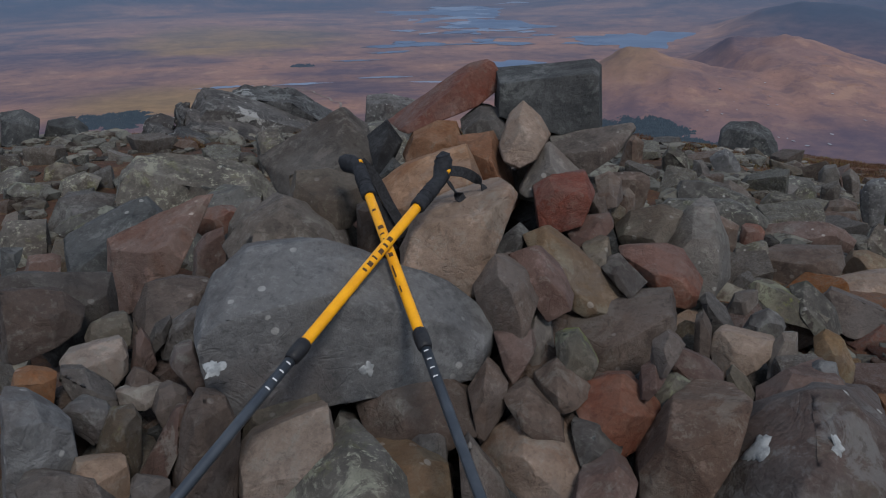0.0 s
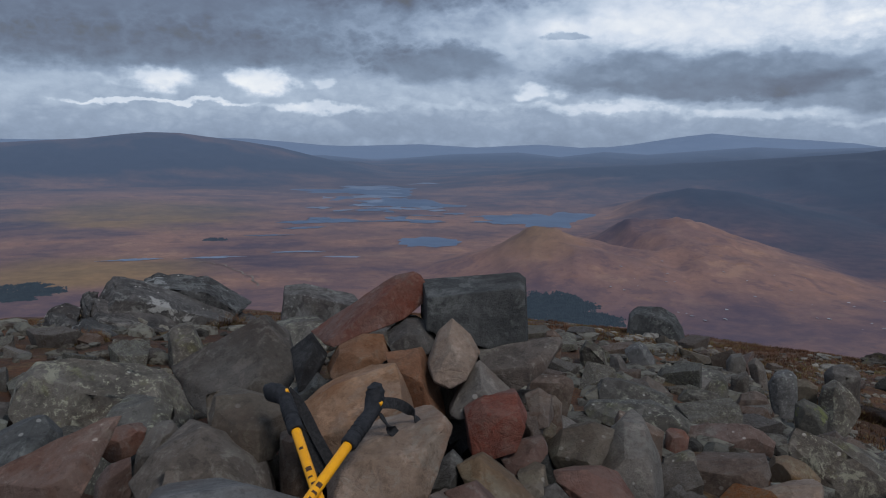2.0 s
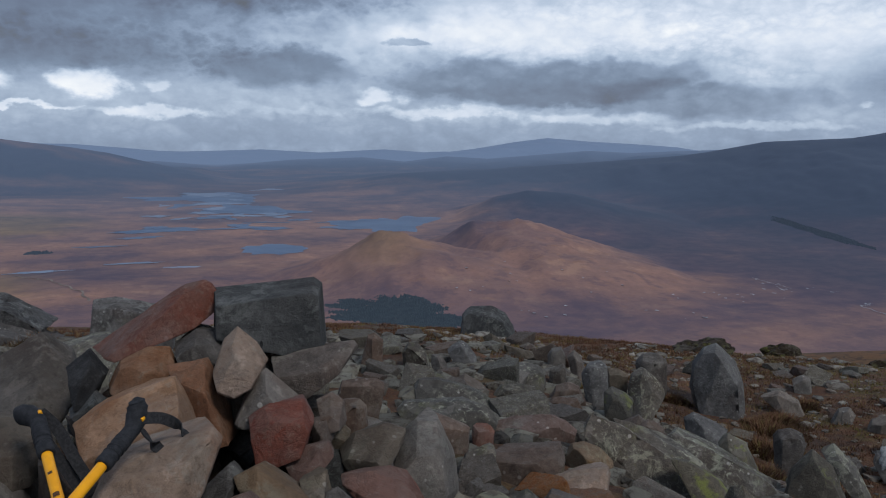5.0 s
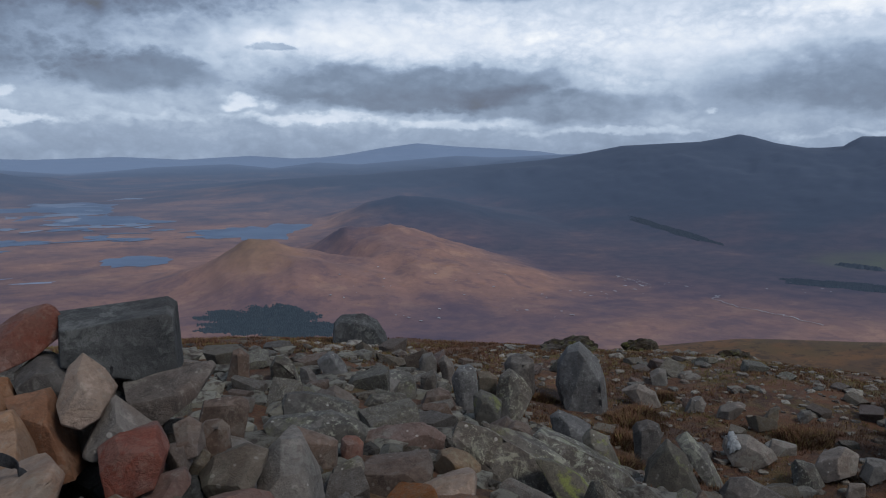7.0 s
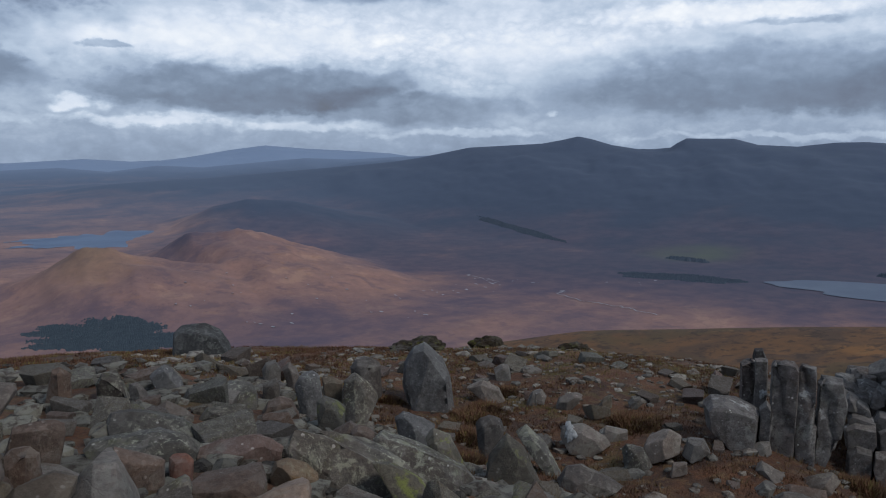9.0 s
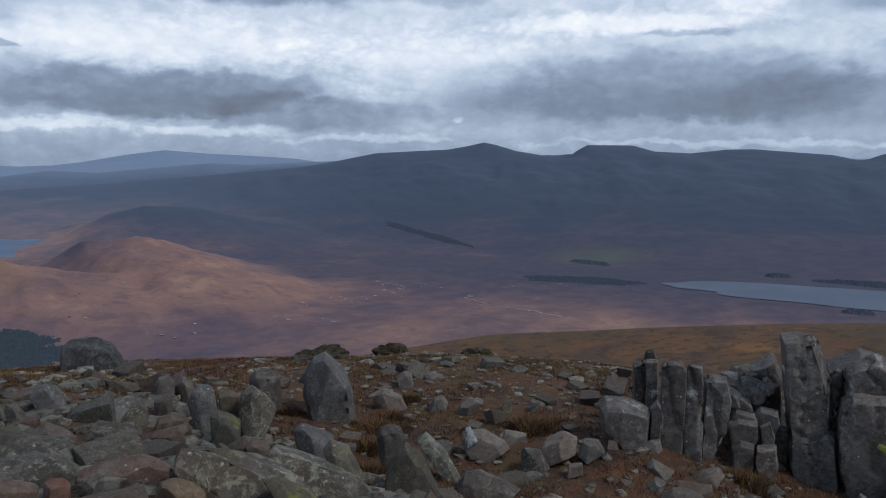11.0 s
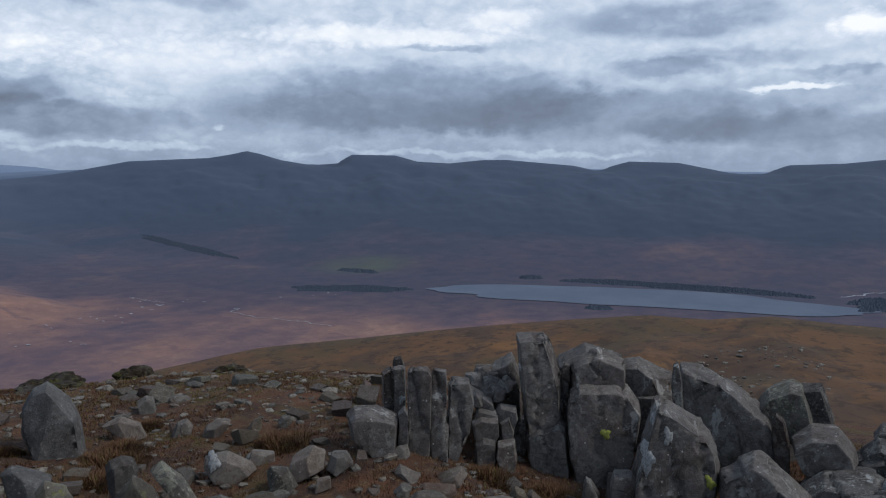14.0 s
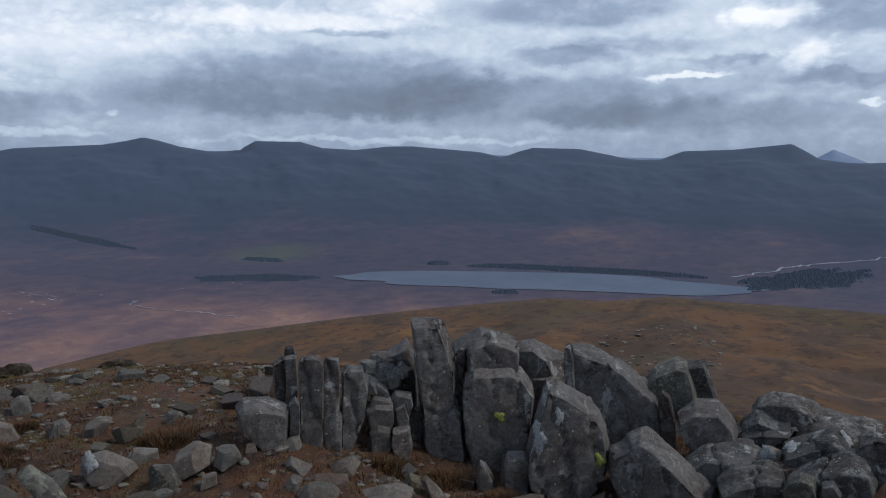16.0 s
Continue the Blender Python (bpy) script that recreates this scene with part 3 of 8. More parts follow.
def build_land():
    az = np.concatenate([np.arange(-180, -34, 3.0), np.arange(-33, 100, 0.2), np.arange(101, 180, 3.0)])
    r = np.concatenate([[0.0], np.arange(0.25, 3, 0.09), np.arange(3, 11, 0.11), np.geomspace(11, 330, 110)[0:-1], np.geomspace(330, 4900, 250)])
    A, Rr = np.meshgrid(np.radians(az), r)
    X, Y = Rr * np.sin(A), Rr * np.cos(A)
    Z = land(X, Y)
    nr, na = Z.shape
    verts = np.stack([X, Y, Z], -1).reshape(-1, 3)
    i, j = np.meshgrid(np.arange(nr - 1), np.arange(na), indexing="ij")
    j2 = (j + 1) % na
    faces = np.stack([i * na + j, (i + 1) * na + j, (i + 1) * na + j2, i * na + j2], -1).reshape(-1, 4)[:, ::-1]
    me = bpy.data.meshes.new("ground")
    me.from_pydata(verts.tolist(), [], faces.tolist())
    me.polygons.foreach_set("use_smooth", np.ones(len(me.polygons), bool))
    # how much grass or heather grows where, with distance haze put into the colour
    dist, deg, high = Rr.ravel(), np.degrees(A).ravel(), Z.ravel()
    x, y = X.ravel(), Y.ravel()
    swirl = fbm(x / 95.0, y / 70.0, 71, 5, 0.6)
    gold = 0.0
    gold = gold + smooth(dist, 10, 24) * smooth(dist, 330, 150) * 1.0
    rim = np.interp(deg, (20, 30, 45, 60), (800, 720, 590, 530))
    heath_shade = np.clip(0.30 + 0.45 * swirl + 1.05 * smooth(deg, 19, 29) * smooth(dist, rim - 70, rim + 90), 0, 1)
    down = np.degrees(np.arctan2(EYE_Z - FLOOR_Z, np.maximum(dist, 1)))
    # cloud shadows and brighter stretches painted on the moor through the heather cover
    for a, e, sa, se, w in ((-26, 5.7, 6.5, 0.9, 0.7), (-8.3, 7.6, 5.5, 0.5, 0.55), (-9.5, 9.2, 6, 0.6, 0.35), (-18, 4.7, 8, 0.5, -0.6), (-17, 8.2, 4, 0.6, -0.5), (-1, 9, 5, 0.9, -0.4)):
        heath_shade = np.clip(heath_shade + w * np.exp(-(((deg - a) / sa) ** 2 + ((down - e + 0.25 * swirl) / se) ** 2) ** 1.5) * smooth(dist, 330, 480), 0, 1)
    heath_shade = np.clip(heath_shade + 0.24 * smooth(deg, 8, 18) * smooth(dist, 330, 380) * smooth(dist, 600, 500), 0, 1)
    # sun patches on the left moor and fore knob, painted in as straw colour
    sunlit_straw = 0.75 * np.exp(-(((deg + 15) / 7.5) ** 2 + ((down - 5.5 + 0.3 * swirl) / 0.8) ** 2) ** 2) * smooth(dist, 330, 480)
    sunlit_straw = sunlit_straw + 0.5 * np.exp(-(((deg - 13) / 3.2) ** 2 + ((dist - 580) / 45) ** 2) ** 1.5) * (0.7 + 0.5 * swirl)
    sunlit_straw = sunlit_straw + 0.7 * np.exp(-(((deg + 19) / 8) ** 2 + ((down - 9.3 + 0.3 * swirl) / 1.0) ** 2) ** 2) * smooth(dist, 330, 480)
    crag = 0.5 * np.exp(-(((deg - 11.3) / 0.9) ** 2 + ((dist - 588) / 9) ** 2)) + 0.8 * np.exp(-(((deg - 18.2 - 0.25 * swirl) / 0.6) ** 2 + ((dist - 684) / 24) ** 2))
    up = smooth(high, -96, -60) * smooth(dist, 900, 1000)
    slate_haze = smooth(dist, 750, 2200) * 0.8 + 0.6 * up + 0.22 * swirl * smooth(dist, 500, 900) + smooth(deg, 22, 36) * smooth(dist, rim - 60, rim + 140) * 0.62
    slate_haze = slate_haze + 0.25 * np.exp(-(((deg - 25) / 7) ** 2 + ((dist - 1000) / 170) ** 2))
    # sunlit top of the left hill, painted in by thinning the bluish tint
    slate_haze = slate_haze - 0.72 * np.exp(-((dist - 2230) / 210) ** 2) * smooth(deg, -34, -22) * smooth(deg, 1, -6)
    # share of painted haze blue, growing with distance
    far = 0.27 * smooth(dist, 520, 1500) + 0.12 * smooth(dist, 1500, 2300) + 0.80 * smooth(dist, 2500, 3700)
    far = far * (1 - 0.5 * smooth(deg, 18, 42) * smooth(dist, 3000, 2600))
    for name, values in (("gold", gold), ("heath_shade", heath_shade), ("slate_haze", slate_haze), ("far", far), ("near", smooth(dist, 16, 10.5)), ("sunlit_straw", sunlit_straw), ("woodland", 0.5 * crag + 0.75 * np.exp(-(((deg - 94) / 5.5) ** 2 + ((dist - 955 + 40 * swirl) / 65) ** 2) ** 2)), ("pasture", 0.8 * np.exp(-(((deg - 54.5) / 3.6) ** 2 + ((dist - 800) / 45) ** 2) ** 2) * (0.75 + 0.5 * swirl))):
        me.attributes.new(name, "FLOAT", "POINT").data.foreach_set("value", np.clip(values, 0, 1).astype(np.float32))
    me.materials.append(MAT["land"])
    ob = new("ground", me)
    tagged(ob, "stony brown summit turf falling to a wide russet moor", "ground", kind="structure")


build_land()


def place(az, el, level=FLOOR_Z + 0.35):
    """The place on the moor seen at that azimuth and elevation from the summit."""
    r = (EYE_Z - level) / math.tan(radians(-el))
    return r * math.sin(radians(az)), r * math.cos(radians(az))


def patch(name, material, az, el, half_az, half_el, seed, label, category, tilt=0.0, ragged=0.35, drape=None):
    """A flat piece of water or field with a ragged shore."""
    rng = np.random.RandomState(seed)
    turns, rings = 96, 5
    th = np.linspace(0, 2 * np.pi, turns, endpoint=False)
    edge = 1 + ragged * sum(rng.uniform(-1, 1) / (k ** 0.8) * np.sin(k * th + rng.uniform(0, 6.28)) for k in range(2, 18)) * 0.8
    edge = np.maximum(edge, 0.25)
    verts = []
    for k in range(1, rings + 1):
        for t, e in zip(th, edge):
            a, b = k / rings * e * math.cos(t), k / rings * e * math.sin(t)
            x, y = place(az + half_az * a, min(el + half_el * b + tilt * a, -0.8))
            verts.append((x, y))
    verts = np.array([place(az, el)] + verts)
    z = np.full(len(verts), FLOOR_Z + 0.3 + 0.004 * (seed % 60)) if drape is None else land(verts[:, 0], verts[:, 1]) + drape
    faces = [(0, 1 + j, 1 + (j + 1) % turns) for j in range(turns)]
    for k in range(rings - 1):
        faces += [(1 + k * turns + j, 1 + (k + 1) * turns + j, 1 + (k + 1) * turns + (j + 1) % turns, 1 + k * turns + (j + 1) % turns) for j in range(turns)]
    me = bpy.data.meshes.new(name)
    me.from_pydata(np.column_stack([verts, z]).tolist(), [], faces)
    me.materials.append(MAT[material])
    return tagged(new(name, me), label, category, kind="structure")


LOCH = "steel-blue loch lying on the brown moor"
patch("water", "water", 13.9, -5.85, 4.4, 0.55, 1, LOCH, "loch", 0.0, 0.45)
patch("water", "water", 4.7, -7.55, 2.3, 0.36, 2, LOCH, "loch")
for az, el, ha, he, sd in ((-0.6, -3.3, 4.0, 0.16, 3), (1.5, -3.95, 5.2, 0.30, 4), (3.4, -4.75, 3.6, 0.34, 5), (-2.9, -4.4, 1.8, 0.20, 6), (0.6, -5.25, 1.2, 0.1, 16),
                           (-9.4, -4.1, 1.1, 0.10, 7), (-2.9, -6.05, 2.9, 0.14, 8), (-4.2, -6.5, 1.3, 0.07, 9), (6.5, -5.5, 0.8, 0.06, 10), (-14.5, -4.6, 0.7, 0.04, 11), (-6.8, -7.0, 1.2, 0.05, 12)):
    patch("water", "water", az, el, ha, he, sd, LOCH, "loch", 0.0, 0.6)
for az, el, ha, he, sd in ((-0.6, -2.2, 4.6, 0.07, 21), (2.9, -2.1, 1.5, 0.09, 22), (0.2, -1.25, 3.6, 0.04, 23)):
    patch("water", "far_water", az, el, ha, he, sd, "pale far loch with sky gleam in its colour", "loch", -0.05, 0.5)
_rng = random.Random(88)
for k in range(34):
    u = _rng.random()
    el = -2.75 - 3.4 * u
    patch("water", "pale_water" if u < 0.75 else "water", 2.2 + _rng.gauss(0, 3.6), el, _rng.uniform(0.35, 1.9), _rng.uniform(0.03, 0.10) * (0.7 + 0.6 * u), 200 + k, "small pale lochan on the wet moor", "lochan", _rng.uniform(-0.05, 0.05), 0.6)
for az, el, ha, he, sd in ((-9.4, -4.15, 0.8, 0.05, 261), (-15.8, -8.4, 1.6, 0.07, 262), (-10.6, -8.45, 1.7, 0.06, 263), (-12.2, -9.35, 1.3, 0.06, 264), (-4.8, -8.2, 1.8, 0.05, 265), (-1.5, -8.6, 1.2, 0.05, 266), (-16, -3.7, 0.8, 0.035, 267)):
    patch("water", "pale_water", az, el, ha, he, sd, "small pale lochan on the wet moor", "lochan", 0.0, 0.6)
patch("water", "glen_water", 74.2, -9.08, 14.6, 0.64, 31, "long grey-blue loch in the glen", "loch", -0.12, 0.18)


def stream(az_el, width, seed, label, material="river"):
    """A thin bright burn winding over the moor."""
    rng = np.random.RandomState(seed)
    pts = []
    for (a0, e0), (a1, e1) in zip(az_el, az_el[1:]):
        for s in np.linspace(0, 1, 9)[:-1]:
            pts.append(place(a0 + (a1 - a0) * s + rng.uniform(-0.25, 0.25), e0 + (e1 - e0) * s + rng.uniform(-0.05, 0.05)))
    pts = np.array(pts)
    side = np.gradient(pts, axis=0)
    side = np.column_stack([-side[:, 1], side[:, 0]]) / np.linalg.norm(side, axis=1)[:, None]
    w = width * (0.6 + 0.8 * rng.rand(len(pts)))[:, None]
    both = np.concatenate([pts + side * w, pts - side * w])
    z = land(both[:, 0], both[:, 1]) + 0.25
    m = len(pts)
    me = bpy.data.meshes.new("stream")
    me.from_pydata(np.column_stack([both, z]).tolist(), [], [(i, i + 1, m + i + 1, m + i) for i in range(m - 1)])
    me.materials.append(MAT[material])
    tagged(new("stream", me), label, "stream", kind="structure")


stream([(45.6, -9.9), (45.0, -10.2), (47.2, -10.68), (49.8, -11.0), (52.2, -11.5)], 0.42, 41, "thin pale burn winding across the moor")
stream([(38.4, -8.9), (39.6, -9.15), (41.0, -9.4)], 0.28, 42, "thin pale burn winding across the moor")
stream([(87.2, -8.26), (90, -7.7), (92.4, -7.37), (95.9, -6.95), (99, -6.7)], 1.1, 43, "pale river running into the long loch")
stream([(-12, -8.6), (-10, -9.1), (-8.2, -9.9), (-7.6, -10.8)], 0.8, 44, "pale track crossing the moor", "track")


def pools(spots, seed):
    """Scattered specks of water and bare rock on the moor."""
    rng = np.random.RandomState(seed)
    verts, faces = [], []
    for az, el, sa, se, count in spots:
        for _ in range(count):
            x, y = place(az + sa * rng.randn(), el + se * rng.randn())
            w, t0, k = rng.uniform(0.35, 1.3), rng.uniform(0, 6.28), len(verts)
            z = float(land(np.array([x]), np.array([y]))[0]) + 0.3
            verts += [(x + w * rng.uniform(0.5, 1.2) * math.cos(t0 + 1.047 * i), y + 1.8 * w * rng.uniform(0.5, 1.2) * math.sin(t0 + 1.047 * i), z) for i in range(6)]
            faces.append(tuple(range(k, k + 6)))
    me = bpy.data.meshes.new("moor_pools")
    me.from_pydata(verts, [], faces)
    me.materials.append(MAT["river"])
    tagged(new("moor_pools", me), "small bright pools scattered over the russet moor", "pools", kind="stuff")


pools([(40.5, -9.5, 1.6, 0.25, 16), (36.5, -10.3, 1.0, 0.25, 9), (30, -10.6, 2.0, 0.3, 9), (33.5, -12.0, 1.5, 0.3, 6), (20, -11.2, 2.5, 0.5, 9), (50.0, -9.3, 2.0, 0.2, 5), (24, -12.2, 1.8, 0.3, 6), (2, -5.6, 4.0, 0.3, 9), (0, -3.6, 4.0, 0.3, 14)], 71)


def wood(az, el, half_az, half_el, seed, tall, count, tilt=0.0, kind="hazy_conifer"):
    """A far conifer plantation: many small jagged cones."""
    rng = np.random.RandomState(seed)
    verts, faces = [], []
    xy = []
    while len(xy) < count:
        a, b = rng.uniform(-1, 1, 2)
        turn = math.atan2(b, a)
        if a * a + b * b < 0.8 + 0.25 * math.sin(5 * turn + seed) + 0.2 * math.sin(13 * turn + 2 * seed) + 0.3 * rng.uniform(-1, 1) ** 3:
            xy.append(place(az + half_az * a, el + half_el * b + tilt * a, FLOOR_Z + 1))
    xy = np.array(xy)
    base = land(xy[:, 0], xy[:, 1])
    for (x, y), z in zip(xy, base):
        h, w = tall * rng.uniform(0.5, 1.2), tall * rng.uniform(0.8, 1.4)
        k, t0 = len(verts), rng.uniform(0, 6.28)
        verts.append((x, y, z + h))
        verts += [(x + w * math.cos(t0 + 1.257 * i), y + w * math.sin(t0 + 1.257 * i), z - 0.2) for i in range(5)]
        faces += [(k, k + 1 + i, k + 1 + (i + 1) % 5) for i in range(5)]
    me = bpy.data.meshes.new("wood")
    me.from_pydata(verts, [], faces)
    me.materials.append(MAT[kind])
    tagged(new("wood", me), "dark green conifer plantation on the moor", "wood", kind="stuff")


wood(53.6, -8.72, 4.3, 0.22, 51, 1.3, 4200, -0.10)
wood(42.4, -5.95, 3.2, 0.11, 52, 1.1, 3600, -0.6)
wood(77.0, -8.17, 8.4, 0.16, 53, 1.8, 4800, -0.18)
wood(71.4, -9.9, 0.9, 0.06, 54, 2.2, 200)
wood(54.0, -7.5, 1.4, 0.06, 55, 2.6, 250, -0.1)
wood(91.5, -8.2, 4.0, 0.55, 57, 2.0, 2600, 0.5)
wood(13.6, -12.45, 5.4, 0.75, 58, 0.9, 9000, -0.5, "conifer")
wood(-23.2, -10.15, 3.2, 0.55, 59, 0.9, 3000, 0.0, "conifer")
wood(-10.4, -7.2, 0.8, 0.06, 60, 2.0, 120)
wood(66.5, -7.9, 0.8, 0.06, 61, 2.6, 120)

# ---- stones ----
def part(name, mesh, material, parent=None, label=""):
    """Links a mesh or bmesh as one object, under a thing or on its own."""
    if isinstance(mesh, bmesh.types.BMesh):
        me = bpy.data.meshes.new(name)
        mesh.to_mesh(me)
        mesh.free()
        mesh = me
    if not mesh.materials:
        mesh.materials.append(MAT[material])
    ob = new(name, mesh)
    ob.parent = parent
    return tagged(ob, label) if label else ob


def thing(name, label, category, group="", at=(0, 0, 0)):
    ob = new(name)
    ob.location = at
    ob.empty_display_size = 0.1
    return tagged(ob, label, category, group)


BALLS = {}
PLACED = []
HEAP = []


def ball(level):
    if level not in BALLS:
        bm = bmesh.new()
        bmesh.ops.create_icosphere(bm, subdivisions=level, radius=1)
        BALLS[level] = (np.array([v.co[:] for v in bm.verts]), [[v.index for v in f.verts] for f in bm.faces])
        bm.free()
    return BALLS[level]


def noise3(p, seed, octaves=3):
    """Cheap rough relief in space, -1 to 1."""
    a = fbm(p[:, 0] + 0.7 * p[:, 2], p[:, 1] + 0.45 * p[:, 2], seed, octaves)
    b = fbm(p[:, 2] - 0.6 * p[:, 0], p[:, 1] * 0.8 + p[:, 0] * 0.5, seed + 50, octaves)
    return 0.5 * (a + b)


def corners(planes):
    """The corner points of the solid inside all planes (normal, offset)."""
    nrm = np.array([np.array(v) / np.linalg.norm(v) for v, _ in planes])
    off = np.array([o for _, o in planes])
    tri = np.array(list(itertools.combinations(range(len(planes)), 3)))
    m = nrm[tri]
    ok = np.abs(np.linalg.det(m)) > 1e-3
    pts = np.linalg.solve(m[ok], off[tri[ok]][..., None])[..., 0]
    inside = (pts @ nrm.T <= off + 1e-6).all(1)
    return np.unique(np.round(pts[inside], 5), axis=0)


def rock_mesh(name, planes, dims, seed, fine, relief, wear=0.05, cuts=3, strata=0.0, cleave=0.0):
    """A broken rock: flat faces between worn edges, with chips and relief; fine: how closely it is divided."""
    rng = random.Random(seed * 3 + 1)
    pts = corners(planes)
    for k in range(cuts):
        c = np.array([rng.gauss(0, 1) / q for q in dims])
        c = c / np.linalg.norm(c)
        planes = planes + [(tuple(c), float((pts @ c).max()) * rng.uniform(0.87, 0.97))]
    pts = corners(planes)
    size = max(dims)
    bm = bmesh.new()
    for p in pts:
        bm.verts.new(p)
    bmesh.ops.convex_hull(bm, input=bm.verts)
    loose = [v for v in bm.verts if not v.link_faces]
    bmesh.ops.delete(bm, geom=loose, context="VERTS")
    bmesh.ops.remove_doubles(bm, verts=bm.verts, dist=size * 0.02)
    bmesh.ops.dissolve_limit(bm, angle_limit=radians(3), verts=bm.verts, edges=bm.edges)
    bmesh.ops.bevel(bm, geom=list(bm.edges), offset=min(dims) * wear * rng.uniform(0.5, 1.1), segments=2, profile=0.55, affect="EDGES", clamp_overlap=True)
    for k in range(4):
        bmesh.ops.triangulate(bm, faces=[f for f in bm.faces if len(f.verts) > 3])
        far = [e for e in bm.edges if e.calc_length() > size * fine]
        if not far:
            break
        bmesh.ops.subdivide_edges(bm, edges=far, cuts=1)
    bmesh.ops.triangulate(bm, faces=[f for f in bm.faces if len(f.verts) > 3])
    bm.normal_update()
    p = np.array([v.co[:] for v in bm.verts])
    nrm = np.array([v.normal[:] for v in bm.verts])
    q = p / size
    bumpy = noise3(q * 1.7 + seed % 97, seed, 2) * 0.3 + noise3(q * 6.0 + seed % 53, seed + 9, 4) * 0.42
    chip = np.minimum(noise3(q * 3.0 + seed % 31, seed + 23, 3) + 0.2, 0) * 1.0
    p = p + nrm * (size * relief * (bumpy + chip))[:, None]
    if strata:
        layer = (p[:, 2] + 0.35 * p[:, 0]) / strata + 0.5 * noise3(q * 2, seed + 3, 2)
        saw = np.abs(layer - np.floor(layer) - 0.5)
        p = p - nrm * (0.22 * strata * smooth(saw, 0.34, 0.44))[:, None]
    if cleave:
        layer = (p[:, 0] + 0.12 * p[:, 2]) / cleave + 0.4 * noise3(q * 1.6, seed + 5, 3)
        leaf, part_of = np.floor(layer), np.abs(layer - np.floor(layer) - 0.5)
        step = lattice(leaf + 50, leaf * 0 + 7, seed) - 0.5
        bench = np.floor(p[:, 2] / (2.6 * cleave) + 0.8 * noise3(q * 1.1, seed + 8, 2) + step)
        step = step + 0.6 * (lattice(bench + 40, leaf + 60, seed + 2) - 0.5)
        p = p + nrm * (cleave * (0.11 * step - 0.12 * smooth(part_of, 0.43, 0.49)))[:, None]
    for v, c in zip(bm.verts, p):
        v.co = c
    for f in bm.faces:
        f.smooth = True
    me = bpy.data.meshes.new(name)
    bm.to_mesh(me)
    bm.free()
    return me


def stone(name, material, at, yaw, outline, thick, seed, parent=None, label="", category="", group="", relief=0.03, fine=0.2, wear=0.07, strata=0.0, lean=30.0, facets=2, cleave=0.0):
    """A stone from its side outline (x, z in metres about its middle) and its thickness."""
    rng = random.Random(seed)
    planes = []
    m = len(outline)
    for i in range(m):
        (x0, z0), (x1, z1) = outline[i], outline[(i + 1) % m]
        nx, nz = z1 - z0, x0 - x1
        ln = math.hypot(nx, nz)
        if ln < 1e-4:
            continue
        nx, nz = nx / ln, nz / ln
        off = nx * x0 + nz * z0
        if off < 0:
            nx, nz, off = -nx, -nz, -off
        up = nz > 0.5
        tf = radians(rng.uniform(8, lean) if up else rng.uniform(1, 11))
        tb = radians(rng.uniform(5, 25))
        yf, yb = -0.12 * thick, 0.12 * thick
        planes.append(((math.cos(tf) * nx, -math.sin(tf), math.cos(tf) * nz), math.cos(tf) * off - math.sin(tf) * yf))
        planes.append(((math.cos(tb) * nx, math.sin(tb), math.cos(tb) * nz), math.cos(tb) * off + math.sin(tb) * yb))
    planes.append(((rng.uniform(-0.3, 0.3), -1, rng.uniform(0.0, 0.4) * lean / 30), thick * 0.52))
    planes.append(((rng.uniform(-0.3, 0.3), 1, rng.uniform(-0.2, 0.3)), thick * 0.52))
    side = rng.choice((-1, 1))
    half_x, half_z = max(abs(p[0]) for p in outline), max(abs(p[1]) for p in outline)
    for k in range(facets):
        v = np.array([side * rng.uniform(0.25, 0.9) / half_x, -rng.uniform(0.7, 1.0) / (thick * 0.5), rng.uniform(-0.1, 0.8) / half_z])
        v = v / np.linalg.norm(v)
        reach = abs(v[0]) * half_x + abs(v[1]) * thick * 0.5 + abs(v[2]) * half_z
        planes.append((tuple(v), reach * rng.uniform(0.52, 0.68)))
        side = -side
    xs, zs = [p[0] for p in outline], [p[1] for p in outline]
    dims = (max(abs(v) for v in xs), thick * 0.55, max(abs(v) for v in zs))
    ob = part(name, rock_mesh(name, planes, dims, seed, fine, relief, wear, 1 if facets == 0 and lean < 10 else 3, strata, cleave), material, parent, label)
    PLACED.append((at[0], at[1], max(dims[0], dims[1])))
    if parent is not None and parent.name == "cairn":
        HEAP.append((at, dims, min(zs)))
    ob.location = at
    ob.rotation_euler = (0, 0, radians(yaw))
    if category:
        tagged(ob, "", category, group)
    return ob


def hummock(at, width, high, seed):
    """A low dark dome of peat and heather."""
    d, faces = ball(4)
    p = d * np.array([width * 0.46, width * 0.40, high * 0.58])
    p = p * (1 + 0.45 * noise3(d * 2.6 + seed, seed, 5))[:, None]
    z0 = float(land(np.array([at[0]]), np.array([at[1]]))[0])
    me = bpy.data.meshes.new("turf_hummock")
    me.from_pydata(p.tolist(), [], faces)
    ob = part("turf_hummock", me, "turf", None, "dark peaty hummock of heather on the summit rim")
    ob.location = (at[0], at[1], z0)
    tagged(ob, "", "hummock", "turf hummocks")

# the cairn, stone by stone
cairn = thing("cairn", "loose cairn of grey, tan and red stones on the summit", "cairn")
stone("stone", "dark", (0.258, 2.233, 1.124), -7.0, [(-0.145, -0.027), (0.078, -0.096), (0.145, -0.078), (0.134, 0.081), (0.112, 0.096), (-0.143, 0.073)], 0.28, 18, cairn, "dark grey square-cut block", relief=0.012, wear=0.04, lean=6.0, fine=0.12, facets=0)
